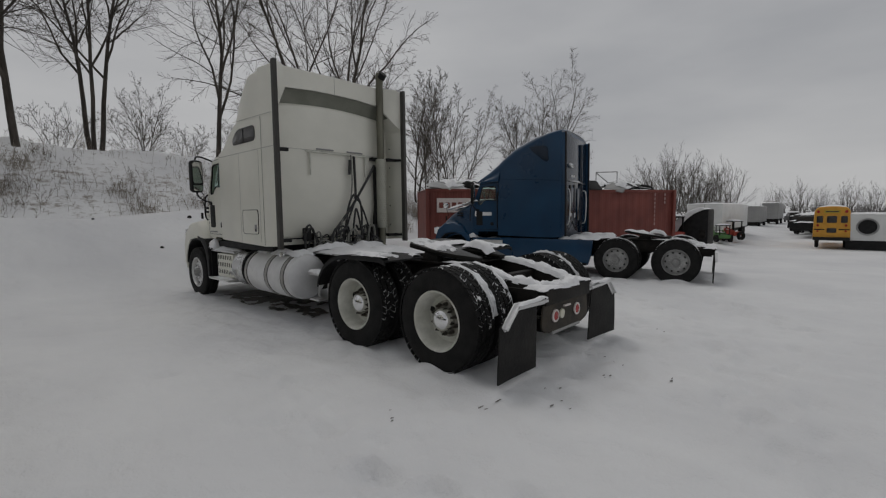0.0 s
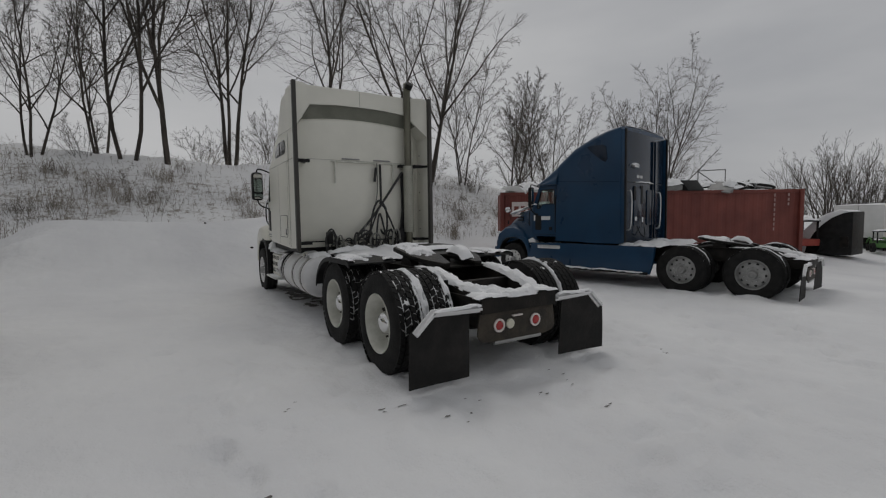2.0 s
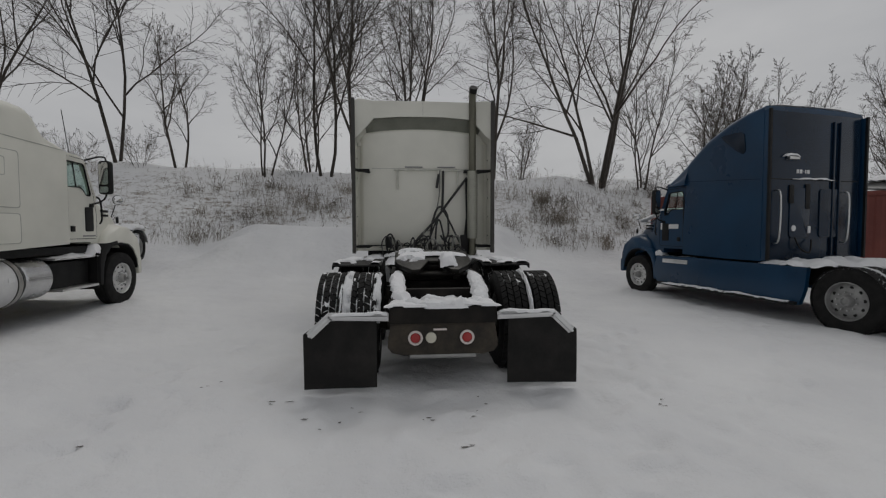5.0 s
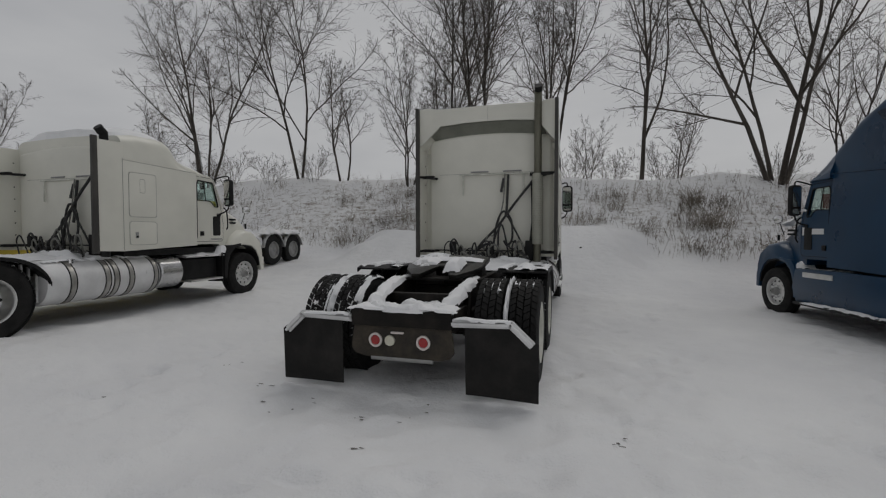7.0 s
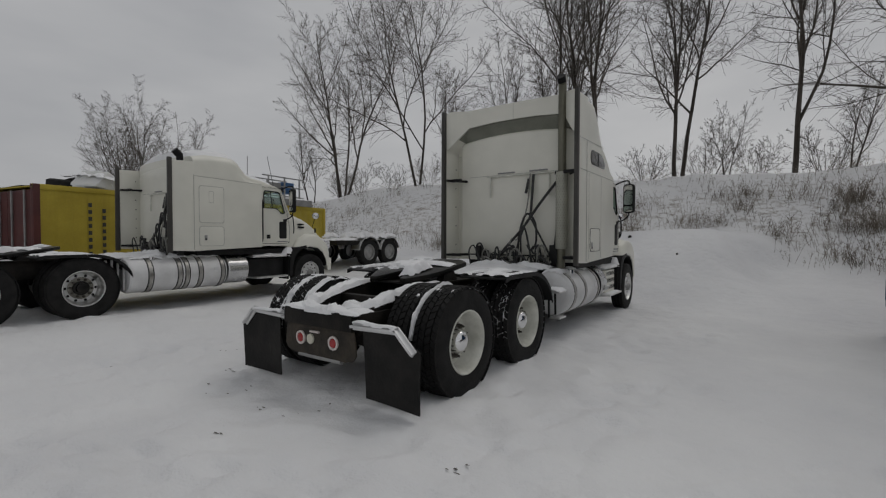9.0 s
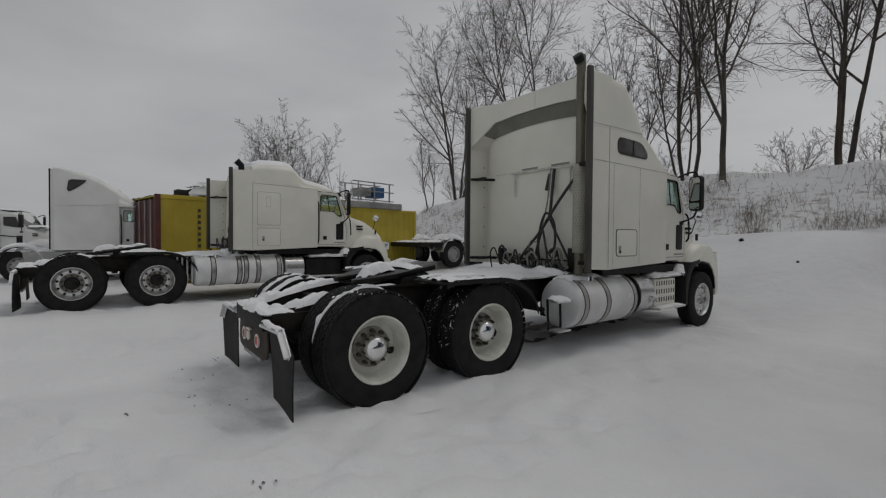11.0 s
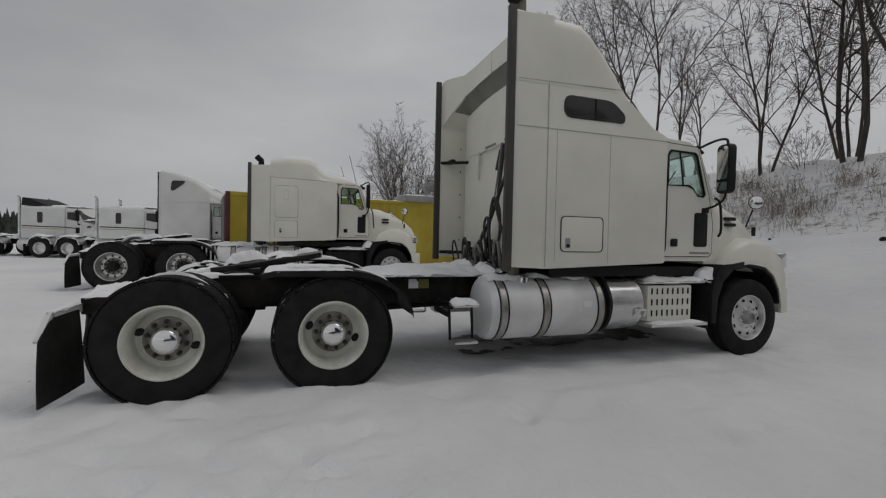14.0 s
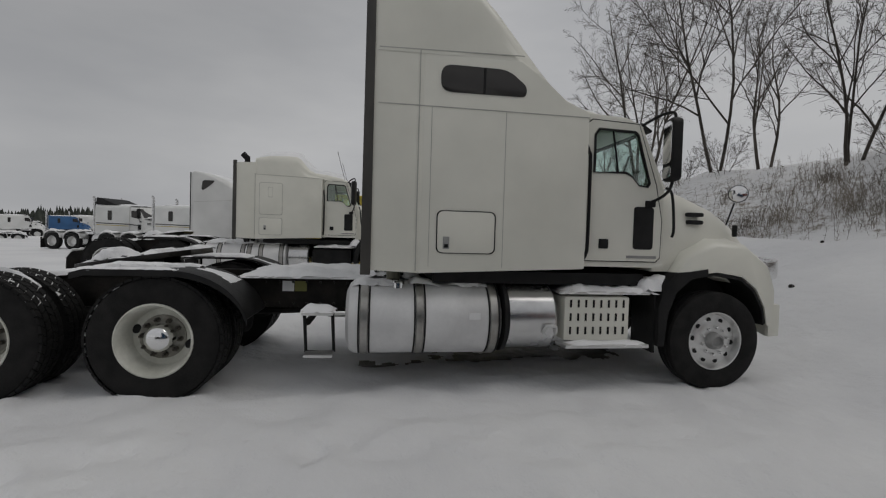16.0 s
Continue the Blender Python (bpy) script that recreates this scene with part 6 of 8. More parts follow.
def aero_tractor(name, label, m, paint, back_paint, rims="grey", detail=True, dark_skirt=False):
    t = thing(name, label, "truck", m)
    S = 5.93
    if detail:
        chassis(t, S, rims, "alu")
    else:
        bare_chassis(t, S)
    cab(t, 5.66, paint, w=1.12, roof=2.68, trim=False)
    hood(t, S, paint, rows=((5.16, 1.08, 1.04, 1.05, 2.04, 0.14), (5.5, 1.06, 0.98, 1.05, 1.96, 0.2), (5.9, 1.0, 0.86, 1.05, 1.81, 0.26), (6.25, 0.94, 0.78, 0.95, 1.65, 0.28), (6.52, 0.86, 0.68, 0.85, 1.46, 0.26), (6.66, 0.78, 0.6, 0.85, 1.30, 0.2)), ext_paint=paint)
    rr = [(2.66, 1.25, 1.25, 1.03, 3.80, 0.06), (3.0, 1.25, 1.24, 1.03, 3.76, 0.10), (3.4, 1.25, 1.22, 1.03, 3.67, 0.16), (3.95, 1.25, 1.20, 1.05, 3.46, 0.24), (4.4, 1.24, 1.17, 2.3, 3.15, 0.28), (4.75, 1.22, 1.13, 2.55, 2.86, 0.2), (5.0, 1.16, 1.08, 2.56, 2.69, 0.10), (5.1, 1.1, 1.02, 2.56, 2.64, 0.05)]
    part("sleeper", Geo().loft([ring(*r, 0.03) for r in rr[:4]] + [ring(4.43, 1.25, 1.17, 1.06, 3.13, 0.28, 0.03)]), paint, t, smooth=50)
    part("roof_fairing", Geo().loft([ring(4.42, 1.245, 1.168, 2.55, 3.125, 0.28, 0.03)] + [ring(*r, 0.03) for r in rr[5:]]), paint, t, smooth=50)
    g, vs, nx = Geo(), [], 12
    for k, (y, wb, wt, z0, z1, r) in enumerate(rr[:5]):
        for i in range(nx + 1):
            u = i / nx * 2 - 1
            vs.append((u * (wt - r), y, z1 - 0.01 + 0.03 * (1 - u * u) + 0.05 * (1 - u ** 6) * (0.7 + 0.6 * noise.noise(Vector((u * 2, y, 4.0))))))
    part("snow", g.add(vs, [(k * (nx + 1) + i, k * (nx + 1) + i + 1, (k + 1) * (nx + 1) + i + 1, (k + 1) * (nx + 1) + i) for k in range(4) for i in range(nx)]), SNOW, t, "thin snow on the roof")
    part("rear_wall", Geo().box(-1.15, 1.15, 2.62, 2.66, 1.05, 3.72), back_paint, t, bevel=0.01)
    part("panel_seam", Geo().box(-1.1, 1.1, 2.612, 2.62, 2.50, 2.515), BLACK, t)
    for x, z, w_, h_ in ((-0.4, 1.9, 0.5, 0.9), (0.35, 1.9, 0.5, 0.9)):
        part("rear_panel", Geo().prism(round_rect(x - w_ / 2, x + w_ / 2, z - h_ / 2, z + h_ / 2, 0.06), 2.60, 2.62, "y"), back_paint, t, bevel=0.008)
    if detail:
        for x, z, h_ in ((-0.62, 2.24, 0.34), (-0.22, 2.2, 0.46)):
            part("slot_window", Geo().prism(round_rect(x - 0.055, x + 0.055, z - h_ / 2, z + h_ / 2, 0.03), 2.592, 2.61, "y"), BLACK, t, bevel=0.003)
        part("number", Geo().box(-0.50, -0.44, 2.608, 2.614, 2.62, 2.69).box(-0.42, -0.36, 2.608, 2.614, 2.62, 2.69).box(-0.34, -0.31, 2.608, 2.614, 2.65, 2.66).box(-0.29, -0.26, 2.608, 2.614, 2.62, 2.69).box(-0.24, -0.18, 2.608, 2.614, 2.62, 2.69), DECAL_W, t, "small white fleet number bars")
        part("decal", Geo().lathe([(2.594, 0.0), (2.594, 0.055), (2.60, 0.055)], 16, "y", (-0.55, 0, 1.62)), DECAL_W, t, "round white decal")
        part("decal", Geo().box(-0.2, -0.13, 2.592, 2.60, 1.53, 1.66), DECAL_W, t)
        part("air_line", Geo().tube(smooth_line([(-0.55, 2.57, 1.45), (-0.5, 2.5, 1.25), (-0.3, 2.48, 1.18), (-0.15, 2.56, 1.4)], 5), 0.014), BLACK, t)
        for x in (0.42, 0.58):
            part("rear_rib", Geo().box(x - 0.02, x + 0.02, 2.585, 2.62, 1.1, 3.6), back_paint, t, bevel=0.008)
    part("work_lamp", Geo().box(-0.75, -0.5, 2.55, 2.62, 2.86, 2.92), ALU, t, bevel=0.01)
    part("snow", Geo().lump(-0.85, -0.5, 2.53, 2.62, 2.92, 0.05, 0.03, 0.5, seed=3.0).lump(-0.6, 0.4, 2.56, 2.62, 2.515, 0.03, 0.03, 0.8, seed=5.0), SNOW, t)
    for x in (-1.0, 0.72):
        part("grab_rail", Geo().tube(smooth_line([(x, 2.62, 1.35), (x, 2.52, 1.45), (x, 2.51, 2.2), (x, 2.60, 2.3)], 4), 0.016), ALU, t, "bright grab rail")
    for sx in (-1, 1):
        e = part("side_extender", Geo().prism([(2.56, 1.06), (2.68, 1.05), (2.68, 3.72), (2.57, 3.72)], sx * 1.205, sx * 1.245), paint, t, bevel=0.006)
        part("rubber_edge", Geo().prism([(2.53, 1.06), (2.57, 1.06), (2.58, 3.73), (2.54, 3.73)], sx * 1.20, sx * 1.25), BLACK, e)
        part("panel_seam", Geo().prism([(2.7, 2.50), (2.7, 2.508), (4.4, 2.62), (4.4, 2.612)], sx * 1.246, sx * 1.2535), BLUE_DARK if paint is BLUE else SEAMC, t)
        tri_ = [(3.53, 3.40), (3.47, 3.42), (3.12, 3.42), (3.04, 3.37), (3.00, 3.06), (3.06, 3.0), (3.18, 3.07), (3.45, 3.30)]
        part("sleeper_window", Geo().prism(tri_, sx * 1.225, sx * 1.256), BLUE_DARK if paint is BLUE else BLACK_GLASS, t, "dark teardrop sleeper window", bevel=0.004)
        # door panel line and lower skirts
        sk = [(1.98, 0.34), (1.90, 0.60), (1.86, 0.98), (4.2, 1.0), (5.22, 0.98), (5.30, 0.62), (5.18, 0.36)]
        part("side_skirt", Geo().prism(sk, sx * 1.14, sx * 1.24), paint if not dark_skirt else GREY, t, "painted chassis skirt", bevel=0.02)
        part("skirt_step", Geo().prism([(sx * 1.2, 0.34), (sx * 1.32, 0.34), (sx * 1.32, 0.38), (sx * 1.2, 0.40)], 2.0, 5.15, "y"), BLACK if paint is BLUE else GREY, t, bevel=0.008)
        part("snow", Geo().lump(min(sx * 1.2, sx * 1.33), max(sx * 1.2, sx * 1.33), 2.1, 5.1, 0.385, 0.03, 0.05, 0.9, seed=14.0 + sx, hole=0.7), SNOW, t, "snow line on the step")
        for y0_, y1_, z in ((4.3, 5.0, 0.93),):
            part("tread_step", Geo().box(min(sx * 1.2, sx * 1.26), max(sx * 1.2, sx * 1.26), y0_, y1_, z - 0.09, z), ALU, t, "bright tread step", bevel=0.01)
        part("snow", Geo().lump(min(sx * 0.5, sx * 1.22), max(sx * 0.5, sx * 1.22), 1.7, 2.75, 0.985, 0.08, 0.06, 1.0, seed=17.0 + sx, hole=0.6), SNOW, t, "patchy snow on the deck")
        part("snow", Geo().lump(sx * 0.75 - 0.12, sx * 0.75 + 0.12, 5.7, 6.3, 0, 0.05, 0.05, 1.0, m=Matrix.Translation((0, 5.9, 1.90)) @ Matrix.Rotation(radians(-17), 4, "X") @ Matrix.Translation((0, -5.9, 0)), seed=19.0 + sx), SNOW, t, "snow patches on the hood")
        part("snow", Geo().lump(sx * 1.12 - 0.05, sx * 1.12 + 0.06, 5.1, 5.4, 2.03, 0.06, 0.04, 0.7, seed=23.0 + sx), SNOW, t)
        for k, y in enumerate((0.0, 1.32) if detail else ()):
            tyre_snow(t, sx * 0.9, y, 3.0 + sx + k, a0=10, a1=170, w=0.035)
            tyre_snow(t, sx * 1.06, y, 7.0 + sx + k, a0=30, a1=160, w=0.112, groove=True)
            tyre_snow(t, sx * 0.735, y, 9.0 + sx + k, a0=30, a1=160, w=0.112, groove=True)
        if detail:
            # company lettering, as plain bars
            x0, x1 = sx * 1.133, sx * 1.139
            part("lettering", Geo().box(min(x0, x1), max(x0, x1), 5.15, 5.205, 1.59, 1.74).box(min(x0, x1), max(x0, x1), 4.68, 5.13, 1.61, 1.71), DECAL_W, t, "small white company lettering")
    part("snow", Geo().lump(-0.5, 0.5, 1.5, 2.6, 0.97, 0.1, 0.06, 0.8, seed=27.0), SNOW, t, "snow on the deck")
    part("snow", Geo().lump(-0.95, 0.95, 5.2, 5.8, 0, 0.05, 0.06, 0.9, m=Matrix.Translation((0, 5.3, 2.05)) @ Matrix.Rotation(radians(-11), 4, "X") @ Matrix.Translation((0, -5.3, 0)), seed=29.0), SNOW, t, "patchy snow on the hood")
    if detail:
        tail(t)
    return t


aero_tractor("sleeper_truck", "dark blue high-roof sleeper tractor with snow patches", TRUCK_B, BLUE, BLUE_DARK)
aero_tractor("sleeper_truck", "white high-roof sleeper tractor parked in the row", pose(-11.7, -4.85, 0.33, 0, 0, -5.1) @ Matrix.Scale(0.77, 4), WHITE_FAR, WHITE_FAR, "dish_alu", False, True)


# ---- simpler flat-roofed tractors far along the row ----
def plain_tractor(label, m, paint, stripe=None, stack=True, fairing=False):
    t = thing("sleeper_truck", label, "truck", m, "white tractors along the row" if paint is WHITE_FAR else "")
    S = 6.2
    for sx in (-1, 1):
        part("frame_rail", Geo().prism(rail_outline(-0.72, S + 0.4, 0.95), sx * 0.42 - 0.045, sx * 0.42 + 0.045), FRAME, t)
        for y in (0.0, 1.32):
            w = part("wheel", RIMS["dish_alu"], None, t, m=pose(sx * 1.06, y, 0.5, 0, 0, 0 if sx > 0 else 180))
            part("tyre", TYRE, None, w)
            part("mud_fender", Geo().prism([(y - 0.62, 0.62), (y - 0.48, 0.98), (y - 0.2, 1.13), (y + 0.2, 1.13), (y + 0.48, 0.98), (y + 0.58, 0.7), (y + 0.54, 0.7), (y + 0.44, 0.95), (y + 0.18, 1.09), (y - 0.18, 1.09), (y - 0.44, 0.95), (y - 0.58, 0.62)], sx * 0.6, sx * 1.2), ALU, t)
            part("snow", Geo().lump(min(sx * 0.6, sx * 1.2), max(sx * 0.6, sx * 1.2), y - 0.45, y + 0.45, 1.09, 0.12, 0.08, 0.5, seed=y + sx), SNOW, t)
        w = part("wheel", RIMS["alu"], None, t, m=pose(sx * 1.03, S, 0.5, 0, 0, 0 if sx > 0 else 180))
        part("tyre", TYRE, None, w)
        part("fuel_tank", Geo().lathe([(2.6, 0.0), (2.6, 0.3), (2.66, 0.33), (4.3, 0.33), (4.36, 0.3), (4.36, 0.0)], 24, "y", (sx * 0.86, 0, 0.66)), TANK, t)
        win = [(S - 1.12, 2.03), (S - 1.12, 2.40), (S - 0.72, 2.40), (S - 0.56, 1.95), (S - 0.7, 1.95)]
        part("window", Geo().prism(win, sx * 1.08, sx * 1.09), BLACK_GLASS, t, bevel=0.004)
        part("sleeper_window", Geo().prism(round_rect(3.62, 3.88, 1.82, 2.38, 0.06), sx * 1.15, sx * 1.16), BLACK_GLASS, t, bevel=0.004)
        part("door_vent", Geo().box(sx * 1.085 - 0.006, sx * 1.085 + 0.006, S - 0.7, S - 0.5, 1.3, 1.6), BLACK, t)
        mirror_arm(t, sx, S - 0.42, 1.08)
        if stripe:
            part("stripe", Geo().prism([(2.85, 1.62), (S - 1.2, 1.58), (S - 0.5, 1.52), (S - 0.5, 1.56), (S - 1.2, 1.63), (2.85, 1.67)], sx * 1.151, sx * 1.156), stripe, t, "thin dark stripe")
            part("stripe", Geo().prism([(2.85, 1.52), (S - 1.2, 1.49), (S - 1.2, 1.52), (2.85, 1.55)], sx * 1.151, sx * 1.156), YEL_C, t)
        if stack:
            part("exhaust_pipe", Geo().tube(smooth_line([(sx * 1.0, 2.62, 1.0), (sx * 1.0, 2.62, 3.0), (sx * 1.0, 2.56, 3.12)], 4), 0.07, 12), CHROME2, t)
        part("mud_flap", Geo().box(min(sx * 0.6, sx * 1.2), max(sx * 0.6, sx * 1.2), -0.74, -0.72, 0.08, 0.7), FLAP, t)
    part("sleeper", Geo().loft([ring(2.8, 1.15, 1.12, 1.05, 2.68, 0.16, 0.04), ring(S - 1.22, 1.15, 1.12, 1.05, 2.70, 0.16, 0.04)]), paint, t, smooth=50)
    part("cab_shell", Geo().loft([ring(S - 1.22, 1.08, 1.04, 1.12, 2.66, 0.14, 0.04), ring(S - 0.75, 1.08, 1.02, 1.12, 2.60, 0.14, 0.04), ring(S - 0.42, 1.08, 1.0, 1.12, 1.98, 0.05, 0.02)]), paint, t, smooth=50)
    part("windscreen", Geo().add([(-0.95, S - 0.415, 2.0), (0.95, S - 0.415, 2.0), (0.95, S - 0.70, 2.52), (-0.95, S - 0.70, 2.52)], [(0, 1, 2, 3)]), BLACK_GLASS, t)
    hood(t, S, paint)
    g = Geo().lump(-1.0, 1.0, 2.8, S - 0.8, 2.69, 0.1, 0.15, 0.3, seed=3.0)
    g.lump(-0.9, 0.9, S - 0.6, S + 0.3, 1.98, 0.1, 0.12, 0.4, seed=6.0)
    g.lump(-0.6, 0.6, -0.6, 2.8, 0.95, 0.12, 0.12, 0.6, seed=9.0)
    part("snow", g, SNOW, t, "deep snow on roof, hood and deck")
    part("fifth_wheel", Geo().prism(round_rect(-0.45, 0.45, 0.3, 1.2, 0.1), 1.04, 1.1, "z"), GREASE, t, bevel=0.01)
    if fairing:
        part("roof_deflector", Geo().prism([(2.7, 2.72), (2.75, 3.15), (3.1, 3.1), (3.9, 2.78), (4.2, 2.72)], -1.0, 1.0), BLACK, t, "black roof deflector", bevel=0.03)
    return t


plain_tractor("white flat-roofed sleeper tractor with a thin stripe", pose(-15.9, -7.7, 0.34, 0, 0, -12.5) @ Matrix.Scale(0.72, 4), WHITE_FAR, DECAL)
plain_tractor("white striped sleeper tractor with a black roof deflector", pose(-17.3, -10.6, 0.33, 0, 0, -14.5) @ Matrix.Scale(0.72, 4), WHITE_FAR, DECAL, fairing=True)
plain_tractor("black tractor with its nose in the snow", pose(-30.5, -22.0, 0.0, 0, 0, 215) @ Matrix.Scale(0.68, 4), BLACK, None)
plain_tractor("white tractor far down the row", pose(-41.4, -34.1, 0.0, 0, 0, 35) @ Matrix.Scale(0.8, 4), WHITE_FAR, None)
plain_tractor("blue tractor far down the row", pose(-46.0, -33.0, 0.0, 0, 0, 35) @ Matrix.Scale(0.84, 4), FARBLUE, None)
plain_tractor("white tractor far down the row", pose(-50.0, -33.5, 0.0, 0, 0, 32) @ Matrix.Scale(0.9, 4), WHITE_FAR, None)
plain_tractor("white tractor far down the row", pose(-41.0, -38.5, 0.0, 0, 0, 30) @ Matrix.Scale(0.9, 4), WHITE_FAR, None)


# ---- containers ----
def container(label, m, length, width, height, paint, end_paint, rib=0.03):
    """A corrugated container: x across, y along, base at 0."""
    t = thing("shipping_container", label, "container", m)
    n = int(length / 0.28)
    for sx in (-1, 1):
        g, pts = Geo(), []
        for i in range(n):
            y = length * i / n
            st = length / n
            for k, (f, d) in enumerate(((0.0, 0.0), (0.34, 0.0), (0.5, rib), (0.84, rib))):
                pts.append((y + f * st, d))
        pts.append((length, 0.0))
        vs = [(sx * (width / 2 - d), y, z) for z in (0.14, height - 0.1) for y, d in pts]
        q = len(pts)
        g.add(vs, [(i, i + 1, q + i + 1, q + i) for i in range(q - 1)])
        part("side_wall", g, paint, t, smooth=0)
        part("top_rail", Geo().box(sx * width / 2 - 0.04, sx * width / 2 + 0.02, 0, length, height - 0.11, height), paint, t, bevel=0.008)
        part("bottom_rail", Geo().box(sx * width / 2 - 0.04, sx * width / 2 + 0.02, 0, length, 0.0, 0.15), paint, t, bevel=0.008)
        for y in (0.0, length - 0.12):
            part("corner_post", Geo().box(sx * width / 2 - 0.1, sx * width / 2 + 0.025, y, y + 0.12, 0.0, height), end_paint if y == 0 else paint, t, bevel=0.01)
    part("roof_panel", Geo().box(-width / 2, width / 2, 0.02, length - 0.02, height - 0.06, height - 0.03), paint, t)
    part("end_wall", Geo().box(-width / 2 + 0.05, width / 2 - 0.05, length - 0.06, length - 0.02, 0.1, height - 0.08), paint, t)
    for sx in (-1, 1):
        d = part("door", Geo().box(min(sx * 0.01, sx * (width / 2 - 0.08)), max(sx * 0.01, sx * (width / 2 - 0.08)), 0.0, 0.05, 0.14, height - 0.12), end_paint, t, bevel=0.01)
        for k in (0.25, 0.75):
            part("lock_rod", Geo().tube([(sx * width / 2 * k, -0.03, 0.12), (sx * width / 2 * k, -0.03, height - 0.12)], 0.018, 6), GREY, d)
    part("snow", Geo().lump(-width / 2, width / 2, 0.0, length, height - 0.02, 0.09, 0.2, 0.5, seed=length), SNOW, t, "snow on the roof")
    return t


CONT_R = pose(15.6, 3.15, 0.26, 0.3, 0, 53.5)
red_c = container("rust-red corrugated container with faded lettering", CONT_R, 9.9, 2.0, 2.08, RED_C, RED_C, 0.012)
CONT_Y = pose(-9.7, -1.04, 0.34, 0, 0, 9.8)
yel_c = container("yellow corrugated container with dark red doors", CONT_Y, 8.9, 2.1, 2.22, YEL_C, RED_D, 0.008)
FADED = mat("faded_lettering", (0.34, 0.22, 0.20), 0.7, 0, (0.42, 0.30, 0.27), 6, fine=0.15)
# faded lettering columns as bars
for i in range(9):
    part("lettering", Geo().box(-1.028, -1.024, 0.86, 0.90, 2.0 - 0.16 * i, 2.1 - 0.16 * i), FADED, red_c, "faded white lettering" if i == 0 else "")
for i in range(4):
    part("lettering", Geo().box(-1.028, -1.024, 0.42, 0.47, 2.0 - 0.15 * i, 2.09 - 0.15 * i), FADED, red_c)
for i in range(10):
    part("lettering", Geo().box(1.074, 1.078, 0.98, 1.05, 1.80 - 0.155 * i, 1.89 - 0.155 * i), DECAL, yel_c, "vertical dark lettering" if i == 0 else "")
for i in range(8):
    part("lettering", Geo().box(1.074, 1.078, 1.26, 1.33, 1.68 - 0.155 * i, 1.77 - 0.155 * i), DECAL, yel_c)
part("sign_board", Geo().box(-1.05, -1.025, 8.2, 9.5, 1.25, 1.75), PALE, red_c, "faded pale sign board")
for i in range(5):
    part("sign_bar", Geo().box(-1.056, -1.05, 8.35 + 0.23 * i, 8.50 + 0.23 * i, 1.40, 1.60), RED_C, red_c)


def heap(name, label, m, w, l, h, pieces, seed, palette):
    """Bent sheets, tyres and boards in a pile under snow."""
    rnd = random.Random(seed)
    t = thing(name, label, "scrap", m)
    for i in range(pieces):
        x, y, a = rnd.uniform(-w / 2.6, w / 2.6), rnd.uniform(0.3, l), rnd.uniform(0, 180)
        mm = pose(x, y, 0.0, rnd.uniform(-14, 14), rnd.uniform(-14, 14), a)
        if i % 3 == 0:
            part("tyre", Geo().lathe([(-0.10, 0.22), (-0.12, 0.34), (-0.08, 0.42), (0.08, 0.42), (0.12, 0.34), (0.10, 0.22)], 20, "z", (0, 0, 0.12), closed=True), RUBBER, t, m=mm)
        else:
            s = rnd.uniform(0.3, 0.62)
            sheet = [(-s, 0.05), (-s * 0.4, h * rnd.uniform(0.5, 1)), (s * 0.3, h * rnd.uniform(0.4, 0.9)), (s, 0.04), (s, 0.0), (-s, 0.0)]
            part("panel", Geo().prism(sheet, -0.35, 0.35), palette[i % len(palette)], t, bevel=0.02, m=mm)
        if i % 2 == 0:
            part("snow", Geo().lump(-0.45, 0.45, -0.35, 0.35, h * 0.55, 0.14, 0.08, 0.6, seed=seed + i), SNOW, t, m=mm)
    return t


heap("scrap_pile", "snowy scrap panels and tyres on the container roof", CONT_R @ pose(0, 0.3, 2.10), 1.7, 2.3, 0.30, 13, 21, [BLACK, FRAME, GREY, BLACK, WHITE_FAR])
heap("scrap_pile", "snow-laden torn panels on the container roof", CONT_R @ pose(-0.2, 3.2, 2.10), 1.6, 3.0, 0.38, 10, 4, [WHITE_FAR, BLACK, GREY])
heap("scrap_pile", "snow-laden white panels on the container roof", CONT_R @ pose(-0.2, 6.6, 2.10), 1.6, 3.0, 0.34, 9, 9, [WHITE_FAR, GREY, WHITE_FAR])
heap("scrap_pile", "tyres and torn panels under snow on the container", CONT_Y @ pose(0.3, 0.2, 2.24), 1.3, 2.4, 0.42, 10, 6, [BLACK, WHITE_FAR, FRAME])
post = thing("pipe_frame", "thin metal pipe frame on the container roof", "frame", CONT_R @ pose(-0.5, 2.2, 2.05))
for a, b in (((0, 0, 0), (0, 0, 0.75)), ((0, 0.9, 0), (0, 0.9, 0.72)), ((0, 0, 0.75), (0, 0.9, 0.72)), ((0, 0, 0.05), (0, 0.9, 0.7)), ((0, 0, 0.1), (0.5, 0.1, 0.1))):
    part("pipe", Geo().tube([a, b], 0.02, 6), GREY, post)
rack = thing("tool_rack", "steel rack with a blue crate on the container roof", "rack", CONT_Y @ pose(0.2, 6.2, 2.22))
for x in (0.0, 0.8):
    for y in (0.0, 0.7, 1.4):
        part("upright", Geo().box(x - 0.02, x + 0.02, y - 0.02, y + 0.02, 0, 0.95), GREY, rack)
for z in (0.30, 0.62, 0.93):
    for x in (0.0, 0.8):
        part("rail", Geo().box(x - 0.018, x + 0.018, -0.25, 1.6, z - 0.018, z + 0.018), GREY, rack)
part("crate", Geo().box(0.15, 0.7, 0.75, 1.25, 0.42, 0.80), FARBLUE, rack, "blue plastic crate", bevel=0.03)
part("crate", Geo().box(0.15, 0.7, 0.2, 0.65, 0.45, 0.75), GREY, rack, bevel=0.03)
part("pallet", Geo().box(-0.1, 0.95, -0.8, 1.9, 0.0, 0.22), GREY, rack, bevel=0.02)
